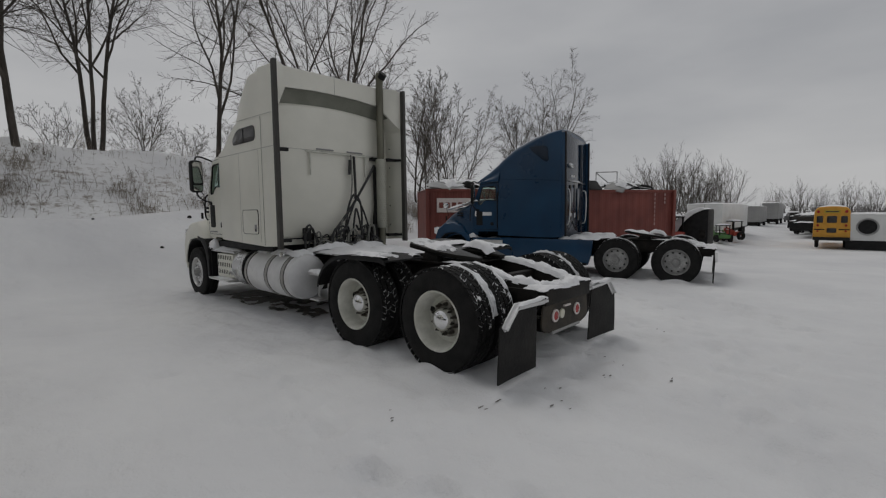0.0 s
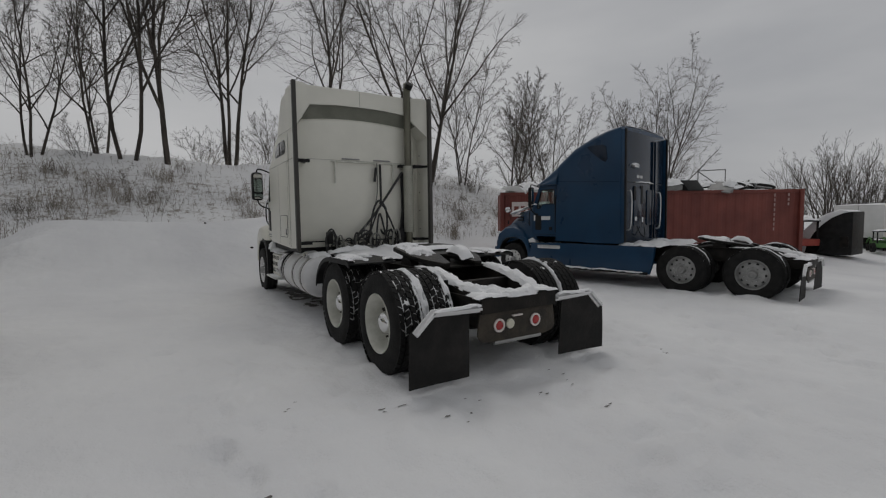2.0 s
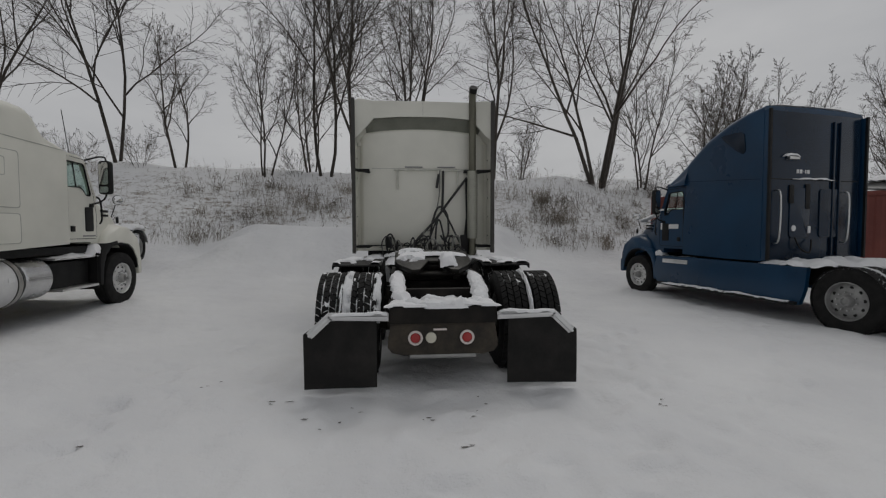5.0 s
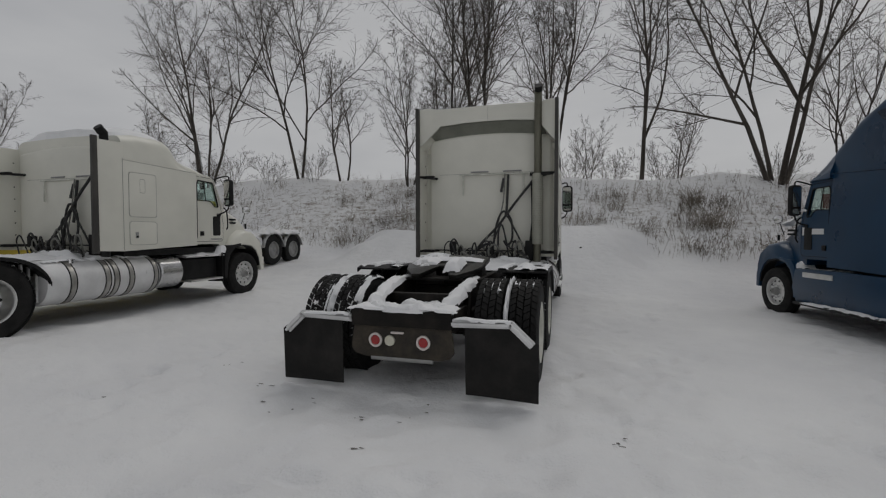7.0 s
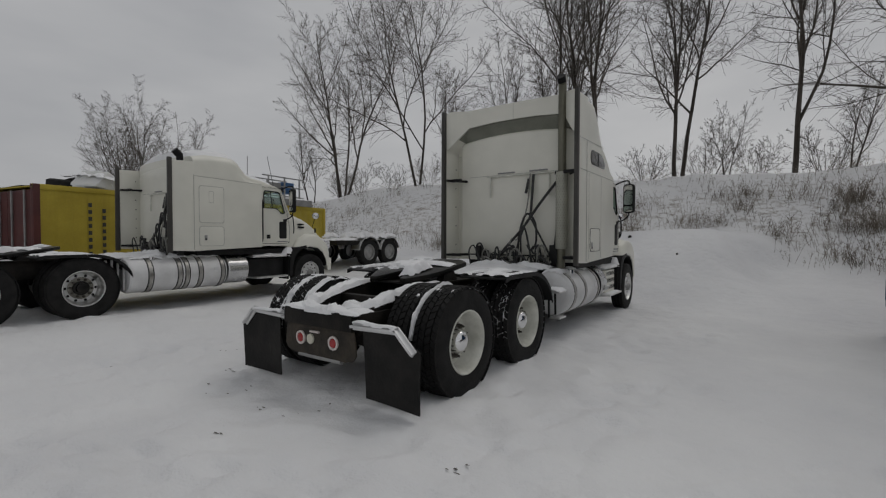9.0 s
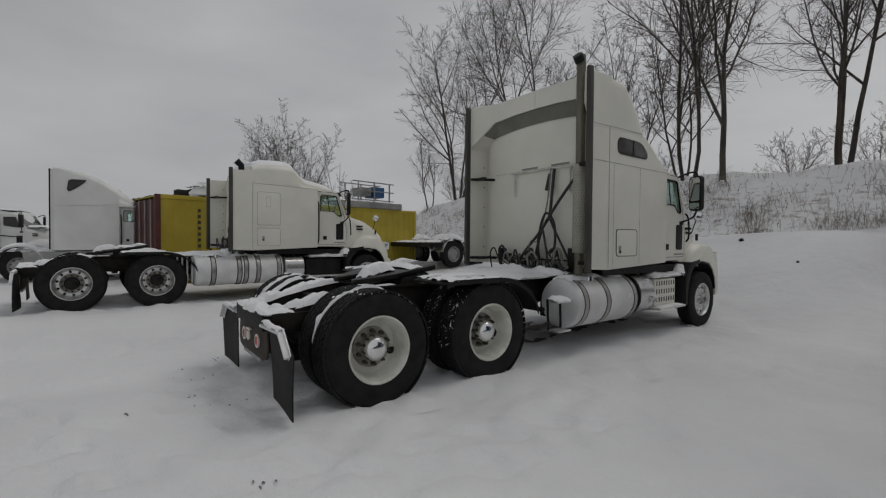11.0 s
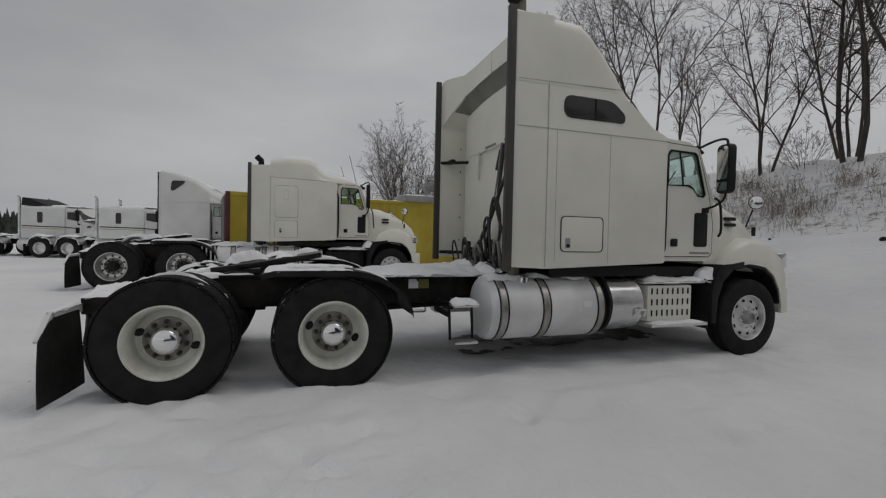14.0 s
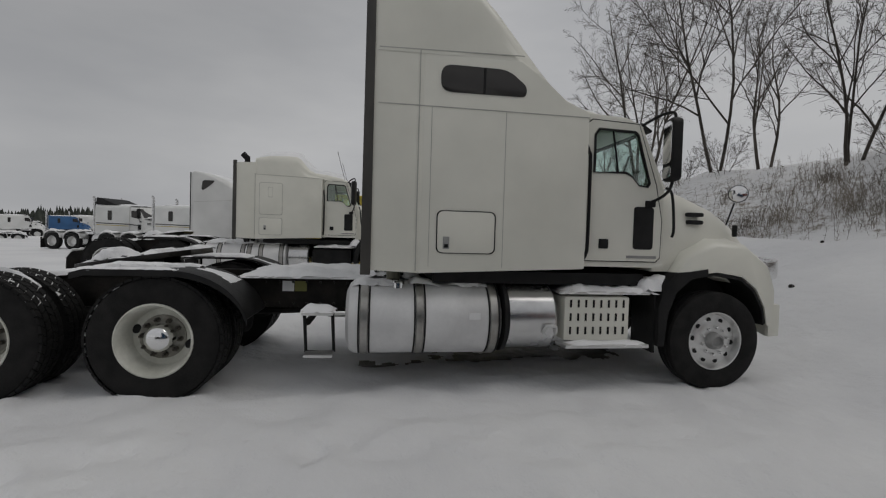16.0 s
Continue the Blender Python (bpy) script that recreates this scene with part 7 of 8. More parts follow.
part("snow", Geo().lump(-0.1, 0.95, -0.8, 1.9, 0.22, 0.06, 0.08, 0.6, seed=2.0), SNOW, rack)
part("aerial", Geo().tube([(0.4, -0.5, 0.0), (0.42, -0.5, 1.5)], 0.01, 5), GREY, rack)


# ---- wheel bogie beyond the white truck ----
def bogie(m):
    t = thing("trailer_bogie", "snowy flat trailer chassis with two wheels a side", "trailer", m)
    part("deck", Geo().box(-1.1, 1.1, -1.6, 1.6, 0.78, 0.95), FRAME, t, bevel=0.02)
    for sx in (-1, 1):
        for y in (0.0, 1.2):
            w = part("wheel", RIMS["grey"], None, t, m=pose(sx * 1.06, y, 0.5, 0, 0, 0 if sx > 0 else 180))
            part("tyre", TYRE, None, w)
            arc = [(y + 0.60 * math.cos(radians(a)), 0.5 + 0.62 * math.sin(radians(a))) for a in range(15, 170, 14)]
            part("mud_fender", Geo().prism(arc + [(yy * 0.96 + y * 0.04, zz - 0.03) for yy, zz in arc[::-1]], sx * 0.8, sx * 1.22), ALU, t, bevel=0.004)
            part("snow", Geo().lump(min(sx * 0.8, sx * 1.22), max(sx * 0.8, sx * 1.22), y - 0.5, y + 0.5, 1.06, 0.2, 0.07, 0.3, seed=y), SNOW, t, "thick snow on the fender")
    part("snow", Geo().lump(-1.0, 0.9, -1.6, 1.6, 0.95, 0.06, 0.08, 0.9, seed=5.0, hole=0.8), SNOW, t)
    return t


bogie(pose(-9.32, 8.22, ground_z(-9.3, 8.6) - 0.04, 0, 0, 2.5) @ Matrix.Scale(0.95, 4))


# ---- school bus and clutter along the lane ----
def school_bus(m):
    t = thing("school_bus", "yellow school bus seen from behind in snow", "bus", m)
    part("body", Geo().loft([ring(0.0, 1.2, 1.13, 0.75, 3.0, 0.4, 0.05), ring(0.08, 1.22, 1.16, 0.7, 3.06, 0.42, 0.05), ring(8.5, 1.22, 1.16, 0.7, 3.06, 0.42, 0.05)]), YEL_BUS, t, smooth=50)
    for x, z, w_, h_ in ((-0.78, 2.15, 0.42, 0.5), (0.78, 2.15, 0.42, 0.5), (0.0, 2.15, 0.64, 0.5), (0.0, 1.35, 0.62, 0.34)):
        part("rear_window", Geo().prism(round_rect(x - w_ / 2, x + w_ / 2, z - h_ / 2, z + h_ / 2, 0.06), -0.03, 0.03, "y"), BLACK_GLASS, t, bevel=0.006)
    for sx in (-1, 1):
        for z, r in ((2.72, 0.11), (1.72, 0.09), (1.30, 0.07)):
            part("tail_lamp", Geo().lathe([(-0.05, 0.0), (-0.05, r * 0.8), (-0.02, r), (0.03, r)], 16, "y", (sx * 0.9, 0, z)), RED_LENS, t, "red lamp")
        part("black_band", Geo().box(min(sx * 0.45, sx * 1.15), max(sx * 0.45, sx * 1.15), -0.012, 0.0, 1.38, 1.46), BLACK, t)
        part("wheel", Geo().lathe([(-0.14, 0.25), (-0.14, 0.46), (-0.1, 0.5), (0.1, 0.5), (0.14, 0.46), (0.14, 0.25)], 24, "x", (sx * 0.95, 1.6, 0.5), closed=True), RUBBER, t)
        for i in range(9):
            part("side_window", Geo().prism(round_rect(0.6 + 0.86 * i, 1.3 + 0.86 * i, 1.9, 2.45, 0.05), sx * 1.19, sx * 1.225), BLACK_GLASS, t)
    part("sign_panel", Geo().box(-0.5, 0.5, -0.02, 0.0, 2.62, 2.82), YEL_C, t, "sign panel with unreadable lettering")
    part("sign_bar", Geo().box(-0.42, 0.42, -0.026, -0.02, 2.68, 2.76), DECAL, t)
    part("bumper", Geo().box(-1.2, 1.2, -0.14, 0.02, 0.62, 0.86), BLACK, t, bevel=0.03)
    part("snow", Geo().lump(-0.9, 0.9, 0.1, 8.3, 3.08, 0.1, 0.25, 0.4, seed=8.0), SNOW, t)
    return t


school_bus(pose(21.7, -2.19, -0.22, 0, 0, -88) @ Matrix.Diagonal((0.52, 0.6, 0.6, 1)))
fan_box = thing("fan_housing", "white box with a large round dark fan opening", "machine", pose(21.7, -3.45, -0.22, 0, 0, -92) @ Matrix.Scale(0.56, 4))
part("housing", Geo().box(-1.5, 1.1, 0, 3.5, 0.7, 2.7), WHITE_FAR, fan_box, bevel=0.05)
part("fan_ring", Geo().lathe([(-0.06, 0.55), (-0.08, 0.62), (0.02, 0.66), (0.02, 0.5)], 28, "y", (-0.2, 0, 1.75), closed=True), GREY, fan_box)
part("fan_mouth", Geo().lathe([(-0.03, 0.0), (-0.03, 0.56), (0.0, 0.56)], 28, "y", (-0.2, 0, 1.75)), BLACK, fan_box)
part("skid", Geo().box(-1.4, 1.0, 0.1, 3.4, 0, 0.72), BLACK, fan_box, bevel=0.05)
part("snow", Geo().lump(-1.5, 1.1, 0, 3.5, 2.7, 0.12, 0.2, 0.4, seed=2.0), SNOW, fan_box)
fairing = thing("roof_fairing", "black truck roof fairing lying in the snow, snow on its back", "fairing", pose(17.2, 1.5, 0.10, 0, 0, 2) @ Matrix.Scale(0.76, 4))
BACK = [(0.0, 1.95), (0.35, 1.90), (0.75, 1.70), (1.12, 1.38), (1.42, 0.98), (1.64, 0.5), (1.75, 0.0)]
part("shell", Geo().prism([(0.0, 0.0)] + BACK, -0.8, 0.8), BLACK, fairing, bevel=0.06)
part("snow", Geo().prism([(1.70, 0.0), (1.60, 0.5), (1.38, 0.96), (1.08, 1.36), (0.72, 1.68), (0.34, 1.87), (0.1, 1.93), (0.25, 2.0), (0.5, 2.03), (0.95, 1.86), (1.42, 1.5), (1.85, 1.0), (2.15, 0.45), (2.4, 0.0)], -0.82, 0.82), SNOW, fairing, "snow drifted over its back", bevel=0.07)
part("panel", Geo().box(-0.83, -0.79, 0.12, 0.42, 0.35, 0.85), FRAME, fairing, bevel=0.01)


def far_vehicle(name, label, m, kind, paint):
    t = thing(name, label, "vehicle", m)
    if kind == "trailer":
        part("box", Geo().box(-1.25, 1.25, 0, 12, 0.95, 3.9), paint, t, bevel=0.05)
        part("chassis_rail", Geo().box(-0.9, 0.9, 0.1, 11.6, 0.55, 0.95), FRAME, t)
        part("side_rail", Geo().box(-1.28, 1.28, -0.02, 12.02, 0.93, 1.05), FRAME, t, bevel=0.01)
        part("snow", Geo().lump(-1.2, 1.2, 0, 12, 3.9, 0.15, 0.4, 0.4, seed=2.0), SNOW, t)
        part("door_seam", Geo().box(-0.01, 0.01, -0.02, 0.0, 1.15, 3.85), GREY, t)
        part("bumper", Geo().box(-1.1, 1.1, 0.0, 0.1, 0.45, 0.6), FRAME, t)
        for sx in (-1, 1):
            for y in (1.2, 2.5, 9.8, 11.0):
                part("wheel", Geo().lathe([(-0.14, 0.25), (-0.14, 0.5), (0.14, 0.5), (0.14, 0.25)], 20, "x", (sx * 1.0, y, 0.5), closed=True), RUBBER, t)
    else:
        part("body", Geo().loft([ring(0.0, 0.9, 0.85, 0.35, 0.95, 0.1), ring(0.9, 0.92, 0.88, 0.3, 1.05, 0.1), ring(3.6, 0.92, 0.88, 0.3, 1.05, 0.1), ring(4.5, 0.88, 0.82, 0.35, 0.9, 0.1)]), paint, t, smooth=50)
        part("cabin", Geo().loft([ring(0.6, 0.85, 0.72, 1.0, 1.5, 0.1), ring(1.3, 0.85, 0.72, 1.0, 1.62, 0.1), ring(2.4, 0.85, 0.72, 1.0, 1.62, 0.1), ring(3.2, 0.85, 0.8, 1.0, 1.1, 0.05)]), BLACK_GLASS, t, smooth=50)
        part("snow", Geo().lump(-0.75, 0.75, 0.9, 2.6, 1.6, 0.16, 0.15, 0.3, seed=3.0).lump(-0.8, 0.8, 3.2, 4.4, 1.02, 0.12, 0.15, 0.3, seed=4.0).lump(-0.8, 0.8, 0.0, 0.7, 1.0, 0.1, 0.12, 0.3, seed=5.0), SNOW, t, "snow on roof and bonnet")
        for sx in (-1, 1):
            for y in (0.8, 3.6):
                part("wheel", Geo().lathe([(-0.1, 0.18), (-0.1, 0.32), (0.1, 0.32), (0.1, 0.18)], 18, "x", (sx * 0.82, y, 0.32), closed=True), RUBBER, t)
    return t


SIDING = mat("dull_grey_siding", (0.26, 0.26, 0.255), 0.6, 0, (0.34, 0.34, 0.33), 0.4, fine=0.03)
far_vehicle("trailer", "long white box trailer behind the black fairing", pose(21.0, 2.6, 0.05, 0, 0, -88) @ Matrix.Diagonal((0.62, 0.75, 0.46, 1)), "trailer", WHITE_FAR)
far_vehicle("trailer", "grey box trailer far down the lane", pose(51, 3.4, 0.0, 0, 0, -88) @ Matrix.Scale(0.55, 4), "trailer", SIDING)
far_vehicle("trailer", "dull grey box trailer with snow on top", pose(41, 3.5, 0.0, 0, 0, -88) @ Matrix.Scale(0.46, 4), "trailer", SIDING)
far_vehicle("trailer", "long white trailer behind the bus", pose(42, -10.0, 0, 0, 0, -92) @ Matrix.Scale(0.75, 4), "trailer", WHITE_FAR)
for x, y, p in ((30.0, -0.7, BLACK), (32.0, -0.8, GREY), (36.5, -0.9, FRAME), (40.5, -0.8, RED_C), (45.0, -0.6, BLACK), (34.5, -0.1, BLACK), (38.5, 0.0, GREY), (42.5, 0.0, BLACK), (47.0, 0.1, FARBLUE), (52.0, 0.2, BLACK), (58.0, 0.4, GREY), (60.0, 2.0, BLACK), (66.0, 0.6, BLACK)):
    far_vehicle("car", "snow-covered dark car beside the lane", pose(x, y, 0, 0, 0, -75 if y > 1.5 else -108) @ Matrix.Scale(0.72, 4), "car", p)


def yard_machine(label, m, paint):
    """A small loader half buried in snow: hood, cab frame, wheels and a raised arm."""
    t = thing("loader", label, "machine", m)
    part("hood", Geo().prism([(0.0, 0.45), (0.0, 1.0), (0.9, 1.05), (1.1, 0.9), (1.1, 0.45)], -0.45, 0.45), paint, t, bevel=0.05)
    part("rear_body", Geo().box(-0.6, 0.6, -1.2, 0.0, 0.4, 0.8), paint, t, bevel=0.05)
    for x in (-0.5, 0.5):
        for y in (-1.1, -0.05):
            part("cab_post", Geo().box(x - 0.04, x + 0.04, y - 0.04, y + 0.04, 0.8, 1.8), BLACK, t)
        part("wheel", Geo().lathe([(-0.12, 0.2), (-0.14, 0.42), (0.14, 0.42), (0.12, 0.2)], 18, "x", (x * 1.4, -0.8, 0.4), closed=True), RUBBER, t)
        part("wheel", Geo().lathe([(-0.1, 0.14), (-0.1, 0.3), (0.1, 0.3), (0.1, 0.14)], 18, "x", (x * 1.2, 0.8, 0.3), closed=True), RUBBER, t)
        part("arm", Geo().tube([(x, -0.2, 0.8), (x, 0.9, 1.25), (x, 1.7, 0.7)], 0.07, 6), paint, t)
    part("cab_roof", Geo().box(-0.6, 0.6, -1.2, 0.05, 1.8, 1.88), BLACK, t, bevel=0.03)
    part("snow", Geo().lump(-0.6, 0.6, -1.2, 0.05, 1.88, 0.14, 0.08, 0.4, seed=1.0).lump(-0.4, 0.4, 0.0, 1.0, 1.03, 0.1, 0.08, 0.4, seed=2.0), SNOW, t)
    return t


RED_M = mat("red_machine_paint", (0.28, 0.035, 0.025), 0.5, 0, (0.36, 0.06, 0.04), 2, fine=0.1)
GREEN_M = mat("green_machine_paint", (0.05, 0.14, 0.035), 0.5, 0, (0.08, 0.2, 0.05), 2, fine=0.1)
yard_machine("small red loader standing in snow behind the container", pose(16.5, 3.1, 0.16, 0, 0, -30) @ Matrix.Scale(0.6, 4), RED_M)
yard_machine("small green loader beside the black fairing", pose(20.4, 1.75, 0.04, 0, 0, -60) @ Matrix.Scale(0.42, 4), GREEN_M)
yard_machine("red loader with its arm up beside the lane", pose(22.2, 1.75, 0.04, 0, 0, 60) @ Matrix.Scale(0.5, 4), RED_M)


# ---- trees ----
def limb(geo, rnd, p, d, length, r, level, spec, thin):
    """One branch as a bent, tapering tube that turns upward, then its own branches."""
    n = (9, 8, 4, 1)[level]
    pts, q, dd = [p.copy()], p.copy(), d.copy()
    jit, lift = (0.11, 0.16, 0.2, 0.2)[level], (0.03, 0.045, 0.015, 0.0)[level]
    for i in range(n):
        dd = (dd + Vector((rnd.uniform(-jit, jit), rnd.uniform(-jit, jit), rnd.uniform(-jit, jit) + lift))).normalized()
        q = q + dd * (length / n)
        pts.append(q.copy())
    (geo if level < 2 else thin).tube(pts, r, (8, 5, 3, 3)[level], max(0.0045, r * (0.12, 0.2, 0.35, 0.6)[level]), caps=False)
    if level >= spec["levels"]:
        return
    count, lo = spec["count"][level], spec["start"][level]
    for k in range(count):
        f = lo + (0.97 - lo) * (k + rnd.random()) / count
        i = min(n - 1, int(f * n))
        base = pts[i].lerp(pts[i + 1], f * n - i)
        along = (pts[i + 1] - pts[i]).normalized()
        a = 2.4 * k + rnd.uniform(-0.6, 0.6)
        u = along.cross(Vector((0.3, 0.9, 0.1))).normalized()
        side = u * math.cos(a) + along.cross(u) * math.sin(a)
        ang = radians(rnd.uniform(*spec["angle"][level]))
        nd = (along * math.cos(ang) + side * math.sin(ang)).normalized()
        ln = length * rnd.uniform(*spec["ratio"][level]) * (1.08 - 0.72 * (f - lo) / (1 - lo))
        here = r * (1 - 0.88 * f)
        rr = min(here * 0.72, max(0.006, ln * (0.0115, 0.008, 0.0065)[level]))
        limb(geo, rnd, base, nd, ln, max(0.0055, rr), level + 1, spec, thin)


SPREAD = dict(levels=3, count=(11, 15, 17), start=(0.18, 0.14, 0.08), angle=((18, 42), (28, 60), (28, 62)), ratio=((0.48, 0.76), (0.24, 0.46), (0.28, 0.52)))
FAN = dict(levels=3, count=(8, 12, 13), start=(0.2, 0.14, 0.08), angle=((18, 42), (28, 60), (28, 62)), ratio=((0.46, 0.74), (0.24, 0.46), (0.28, 0.52)))
TALL = dict(levels=3, count=(12, 15, 17), start=(0.2, 0.14, 0.08), angle=((18, 46), (28, 60), (28, 62)), ratio=((0.44, 0.70), (0.24, 0.46), (0.28, 0.52)))
CLOSE = dict(levels=3, count=(10, 13, 15), start=(0.24, 0.14, 0.08), angle=((18, 46), (28, 60), (28, 62)), ratio=((0.36, 0.60), (0.24, 0.46), (0.28, 0.52)))
SLIM = dict(levels=3, count=(12, 10, 10), start=(0.18, 0.14, 0.1), angle=((22, 46), (26, 56), (28, 60)), ratio=((0.32, 0.56), (0.24, 0.44), (0.28, 0.5)))
SCRUB = dict(levels=2, count=(11, 9), start=(0.1, 0.1), angle=((18, 42), (24, 50)), ratio=((0.4, 0.66), (0.3, 0.55)))
SHRUB = dict(levels=3, count=(8, 6, 3), start=(0.12, 0.12, 0.1), angle=((22, 55), (28, 65), (28, 65)), ratio=((0.4, 0.7), (0.3, 0.55), (0.3, 0.5)))


def tree(name, label, seed, height, stems, lean, spec, r, category="tree"):
    rnd = random.Random(seed)
    t = thing(name, label, category)
    g, thin = Geo(), Geo()
    for k in range(stems):
        a = 2 * math.pi * (k + rnd.uniform(-0.2, 0.2)) / stems
        tilt = radians(lean * rnd.uniform(0.7, 1.2)) if stems > 1 else radians(rnd.uniform(0, 3))
        d = Vector((math.cos(a) * math.sin(tilt), math.sin(a) * math.sin(tilt) * 0.7, math.cos(tilt)))
        limb(g, rnd, Vector((0.18 * math.cos(a) * (stems > 1), 0.15 * math.sin(a) * (stems > 1), -0.3)), d, height * rnd.uniform(0.85, 1.0), r * rnd.uniform(0.8, 1.1), 0, spec, thin)
    part("trunk", g, BARK, t, smooth=0)
    part("crown", thin, TWIG, t, "bare winter twigs", smooth=0)
    return t


def grounded(x, y, rz=0.0, s=1.0):
    return pose(x, y, ground_z(x, y) - 0.05, 0, 0, rz) @ Matrix.Scale(s, 4)


KINDS = {
    "fan": tree("tree", "bare many-stemmed tree fanning out on the bank", 11, 11.0, 4, 17, FAN, 0.092),
    "twin": tree("tree", "bare tall tree with two spreading stems", 23, 12.5, 2, 9, SPREAD, 0.088),
    "tall": tree("tree", "bare tall straight tree on the bank", 35, 13.5, 1, 0, TALL, 0.118),
    "triple": tree("tree", "bare tall tree with three close stems", 41, 12.5, 3, 7, CLOSE, 0.088),
    "slim": tree("tree", "slender bare young tree", 52, 7.5, 2, 7, SLIM, 0.065),
    "slim2": tree("tree", "slender bare young tree", 57, 8.5, 3, 10, SLIM, 0.06),
    "scrub": tree("tree", "bare many-stemmed tree in the far scrub", 71, 5.5, 5, 14, SCRUB, 0.05),
    "shrub": tree("bush", "leafless tangled bush on the bank", 63, 2.6, 6, 30, SHRUB, 0.016, "bush"),
}
PLACED = set()
for kind, x, y, s, rz in (
    ("fan", -22.0, 19.6, 1.2, 20), ("twin", -14.0, 18.4, 1.12, 75), ("slim", -11.0, 18.1, 0.95, 10), ("slim2", -6.7, 17.0, 0.9, 40),
    ("slim2", -4.9, 18.4, 1.1, 250), ("twin", -3.95, 16.9, 0.95, 150), ("tall", -2.65, 16.8, 0.92, 30), ("triple", 0.0, 20.4, 1.1, 0), ("tall", 4.4, 19.2, 1.0, 200),
    ("fan", 9.3, 17.1, 1.0, 20), ("slim2", 11.8, 17.6, 1.05, 80), ("slim2", 13.4, 13.9, 1.0, 200), ("slim", 14.8, 16.6, 1.1, 190),
    ("slim2", 17.0, 15.6, 1.1, 300), ("fan", 25.5, 14.2, 0.78, 100), ("slim", 22.5, 14.4, 1.1, 60),
    ("slim", -25.5, 19.5, 0.9, 45), ("slim2", 2.0, 20.9, 0.5, 120), ("slim", 6.3, 20.4, 0.6, 220),
    ("fan", -25.5, 8.0, 0.64, 60), ("slim2", -23.0, 9.0, 0.68, 130), ("fan", -29.5, 9.0, 0.7, 200), ("slim2", -33.5, 10.0, 0.85, 290), ("slim2", -27.0, 12.0, 0.8, 15),
    ("shrub", -18.5, 17.8, 1.0, 0), ("shrub", -12.6, 17.6, 0.8, 50), ("shrub", 1.3, 19.3, 0.9, 150), ("shrub", 3.2, 19.2, 0.75, 77),
    ("shrub", 5.4, 18.9, 0.9, 190), ("shrub", 12.0, 16.6, 0.8, 240), ("shrub", -21.0, 18.6, 0.9, 66), ("shrub", -1.2, 19.6, 0.85, 130),
    ("shrub", 15.5, 15.6, 0.8, 280), ("shrub", 9.2, 16.6, 0.7, 310), ("shrub", -15.7, 17.9, 0.8, 170), ("shrub", -5.3, 16.9, 0.7, 20),
    ("scrub", 36.5, 10.6, 1.01, 15), ("scrub", 39.0, 9.6, 1.15, 95), ("scrub", 41.5, 9.9, 1.22, 155), ("scrub", 44.0, 8.8, 1.08, 215), ("scrub", 46.5, 9.2, 1.22, 265), ("scrub", 49.0, 8.0, 1.08, 325), ("scrub", 54.0, 7.6, 1.22, 45),
    ("scrub", 66.0, 4.5, 0.8, 0), ("scrub", 72.0, 2.6, 0.95, 60), ("scrub", 78.0, 0.6, 0.8, 120), ("scrub", 84.0, -1.8, 1.0, 180), ("scrub", 88.0, -5.0, 0.9, 30), ("scrub", 92.0, -8.5, 0.9, 90)):
    m = grounded(x, y, rz, s)
    if kind not in PLACED:
        PLACED.add(kind)
        KINDS[kind].matrix_basis = m
    else:
        copy_thing(KINDS[kind], m)


# ---- weeds, litter, stones ----
def weeds():
    rnd, g = random.Random(77), Geo()
    made = 0
    spots = [(-8.4, 11.7, 1.2), (-7.4, 12.1, 1.1), (-6.8, 13.0, 0.9), (-6.4, 13.9, 0.8), (-9.6, 12.4, 1.1), (-11.0, 13.0, 1.1), (-12.8, 13.2, 1.1), (5.0, 12.8, 1.0), (4.6, 13.8, 0.9), (6.8, 12.9, 1.0), (5.4, 15.0, 1.0), (7.6, 14.2, 1.0)]
    spots += [(rnd.uniform(-24, 14), rnd.uniform(10.8, 17.5), rnd.uniform(0.12, 0.4)) for _ in range(190)]
    while made < 7000:
        if rnd.random() < 0.78:
            cx, cy, cr = rnd.choice(spots[:12] if rnd.random() < 0.05 else spots)
            x, y = cx + rnd.gauss(0, cr), cy + rnd.gauss(0, cr * 0.7)
        else:
            x, y = rnd.uniform(-25, 16), rnd.uniform(9.8, 19)
        b, u = bank(x, y)
        patch = noise.noise(Vector((x * 0.6, y * 0.6, 31.0)))
        if u < 0.05 or ramp(x, y) > 0.25 or rnd.random() > 0.75 + patch or rnd.random() < 0.8 * sstep(0.6, 0.9, u) or rnd.random() < 0.45 * sstep(8, 11, -x):
            continue
        made += 1
        z = ground_z(x, y)
        h = rnd.choice((0.16, 0.22, 0.3, 0.52)) * rnd.uniform(0.7, 1.2) * (1 + 0.6 * max(0, patch))
        lean = Vector((rnd.uniform(-0.5, 0.5), rnd.uniform(-0.35, 0.35), 1)).normalized()
        p0, p1 = Vector((x, y, z - 0.03)), Vector((x, y, z)) + lean * h
        g.tube([p0, p1], 0.004, 3, 0.0025, caps=False)
        for k in range(rnd.randint(2, 6)):
            f = rnd.uniform(0.35, 0.95)
            q = p0.lerp(p1, f)
            d = Vector((rnd.uniform(-1, 1), rnd.uniform(-1, 1), rnd.uniform(0.2, 1.1))).normalized()
            g.tube([q, q + d * h * rnd.uniform(0.12, 0.35)], 0.003, 3, 0.006 if rnd.random() < 0.35 else 0.002, caps=False)
    return tagged(part("weeds", g, WEED, None, smooth=0), "dry brown weed stalks on the snow bank", "weeds", kind="stuff")


weeds()


SPECK = mat("dirt_speck", (0.10, 0.092, 0.085), 0.9, 0, (0.24, 0.23, 0.22), 8, fine=0.3)


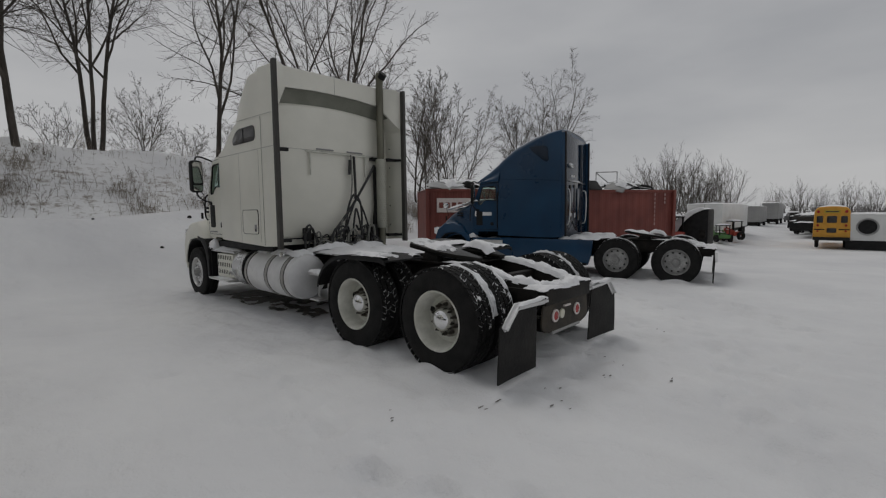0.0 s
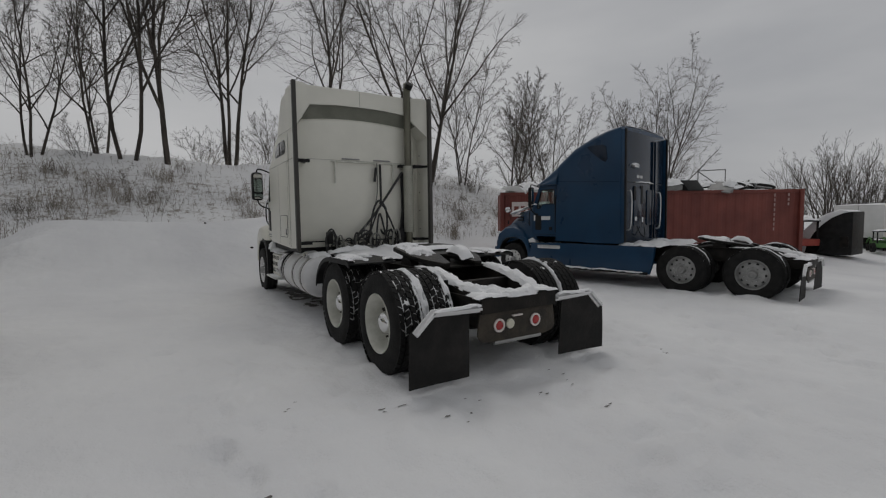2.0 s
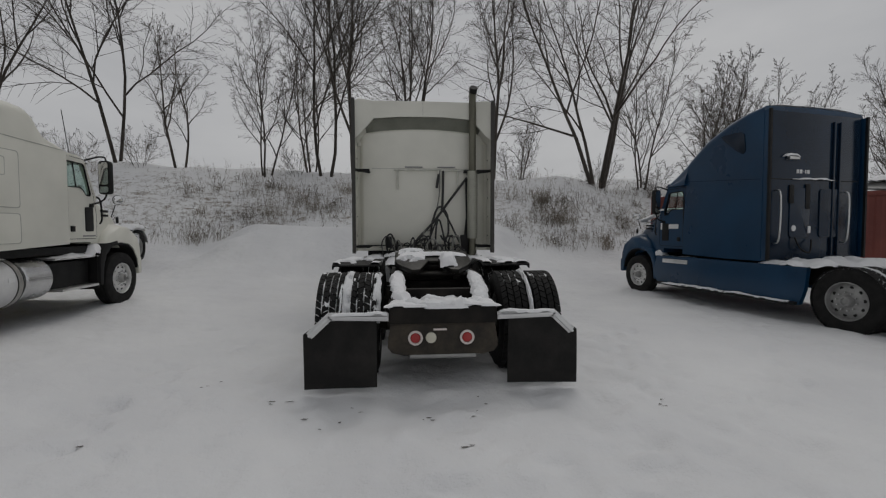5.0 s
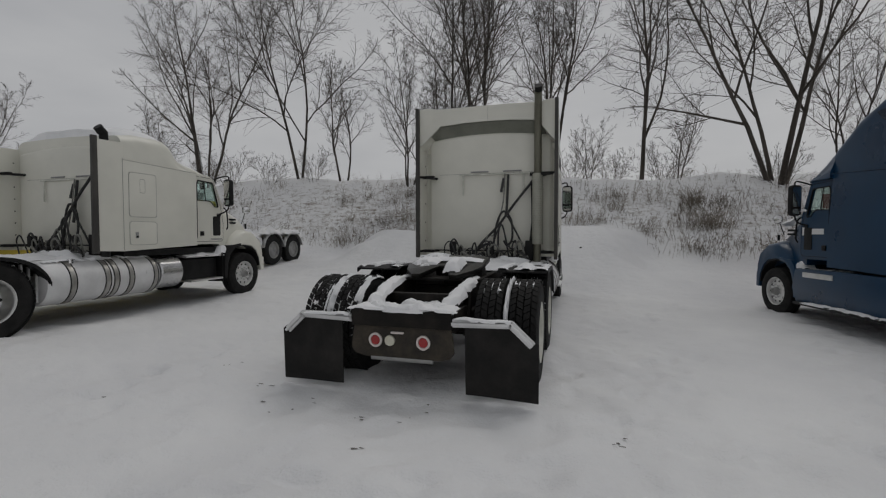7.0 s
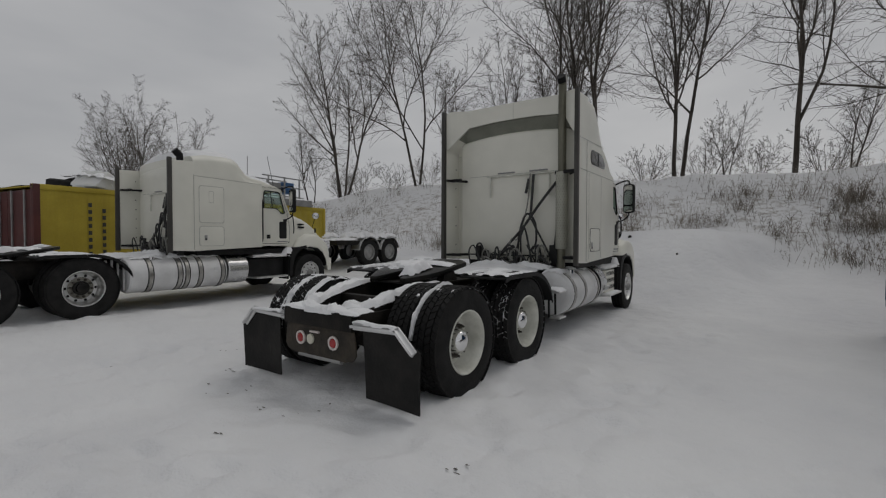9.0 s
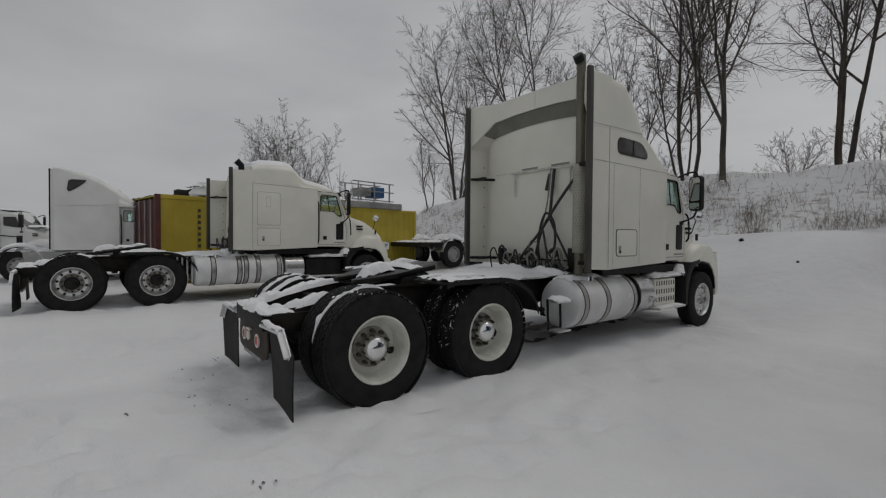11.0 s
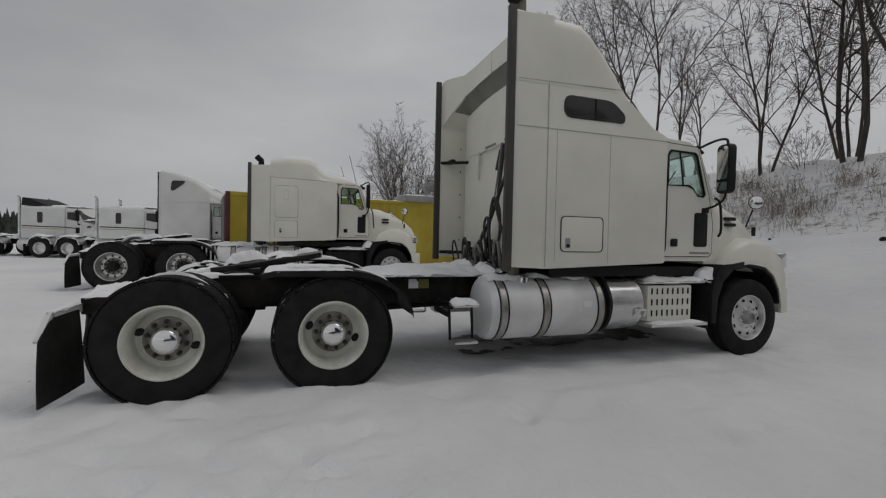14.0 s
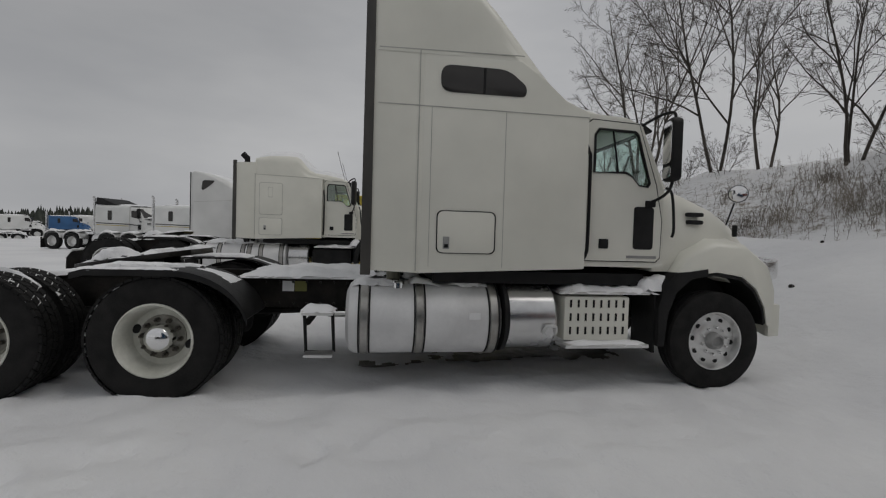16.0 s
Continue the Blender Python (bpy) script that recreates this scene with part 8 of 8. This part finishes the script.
def litter():
    rnd, g = random.Random(5), Geo()
    spots = [(rnd.gauss(-1.7, 0.7), rnd.gauss(-0.6, 0.9)) for _ in range(9)] + [(rnd.gauss(0.2, 0.8), rnd.gauss(-1.15, 0.22)) for _ in range(10)] + [(rnd.gauss(-0.6, 0.9), rnd.gauss(-1.7, 0.2)) for _ in range(2)]
    for cx, cy in spots:
        for k in range(rnd.randint(1, 3)):
            x, y = cx + rnd.gauss(0, 0.07), cy + rnd.gauss(0, 0.05)
            if abs(x) < 1.25 and y > -0.85 or y < -2.1 or abs(x) > 2.6:
                continue
            z = ground_z(x, y) + 0.003
            s, a, n = rnd.uniform(0.003, 0.012), rnd.uniform(0, 6.3), 6
            st = rnd.uniform(1.2, 4.0)
            vs = [(x + s * rnd.uniform(0.7, 1.6) * math.cos(a + i) * st, y + s * math.sin(a + i), z + rnd.uniform(0.0, 0.006)) for i in range(n)]
            vs.append((x, y, z + 0.007))
            g.add(vs, [(i, (i + 1) % n, n) for i in range(n)])
    return tagged(part("leaf_litter", g, SPECK, None, smooth=0), "dark leaf and dirt specks on the snow", "litter", kind="stuff")


litter()


def bare_ground():
    """Wet gravel that the parked truck has kept free of snow, in ragged patches."""
    g, c = Geo(), 0.035
    for j in range(88):
        for i in range(34):
            x, y = -0.9 + c * i, 2.9 + c * j
            rim = min(x + 0.9, 0.25 - x, (y - 2.9) * 0.6, (6.0 - y) * 0.6)
            w = noise.noise(Vector((x * 2.3, y * 1.3, 61.0))) + 0.6 * noise.noise(Vector((x * 7, y * 5, 67.0)))
            if w + min(0.42, rim * 1.1) > 0.24:
                q = [(x, y), (x + c, y), (x + c, y + c), (x, y + c)]
                g.add([(a, b, ground_z(a, b) + 0.012) for a, b in q], [(0, 1, 2, 3)])
    return tagged(part("bare_ground", g, GRAVEL, None, smooth=0), "dark wet gravel bared of snow under the truck", "ground", kind="structure")


GRAVEL = mat("wet_gravel", (0.07, 0.064, 0.058), 0.6, 0, (0.17, 0.16, 0.15), 9, bump=0.6, bump_scale=60, fine=0.4)
bare_ground()
for i, (x, y, s) in enumerate(((0.2, 10.6, 0.055), (1.6, 9.6, 0.03), (-0.9, 9.2, 0.04), (-1.9, 10.8, 0.03))):
    rnd = random.Random(i)
    g = Geo().lathe([(-s, 0.0), (-s * 0.8, s * 0.7), (0, s * 1.1), (s * 0.7, s * 0.6), (s * 0.85, 0.0)], 9, "z")
    g.v = [(a * (1 + rnd.uniform(-0.2, 0.2)), b * (1 + rnd.uniform(-0.2, 0.2)), c) for a, b, c in g.v]
    st = part("stone", g, FRAME, None, m=pose(x, y, ground_z(x, y) + s * 0.3))
    tagged(st, "small dark stone poking out of the snow", "stone", "stones on the drift")


def conifers():
    rnd, g = random.Random(9), Geo()
    for k in range(1500):
        a = radians(rnd.uniform(97, 150))
        d = rnd.uniform(170, 230)
        x, y, h, r = 5 - d * math.sin(a), d * math.cos(a), rnd.uniform(4.5, 8.6) * (0.85 + 0.3 * noise.noise(Vector((a * 14, 0, 0)))), rnd.uniform(1.2, 2.4)
        for j in range(3):
            z0, z1, rr = h * 0.25 * j, h * (0.5 + 0.25 * j), r * (1 - 0.25 * j)
            n = 7
            vs = [(x + rr * rnd.uniform(0.6, 1.15) * math.cos(2 * math.pi * i / n), y + rr * rnd.uniform(0.6, 1.15) * math.sin(2 * math.pi * i / n), z0) for i in range(n)] + [(x + rnd.uniform(-0.2, 0.2), y, z1)]
            g.add(vs, [(i, (i + 1) % n, n) for i in range(n)])
    return tagged(part("far_wood", g, CONIFER, None, smooth=0), "dark conifer wood along the horizon", "wood", kind="stuff")


conifers()


def far_wood():
    rnd, g = random.Random(19), Geo()
    for k in range(420):
        a = radians(rnd.uniform(-140, -66))
        d = rnd.uniform(170, 240)
        x, y, h = -d * math.sin(a), d * math.cos(a), rnd.uniform(2.0, 4.2)
        for j in range(7):
            b = Vector((x + rnd.uniform(-1.3, 1.3), y + rnd.uniform(-1, 1), 0))
            g.tube([b, b + Vector((rnd.uniform(-1.2, 1.2), rnd.uniform(-1, 1), h * rnd.uniform(0.6, 1.0)))], 0.16, 3, 0.03, caps=False)
    return tagged(part("far_wood", g, FARWOOD, None, smooth=0), "grey bare wood along the horizon", "wood", kind="stuff")


far_wood()
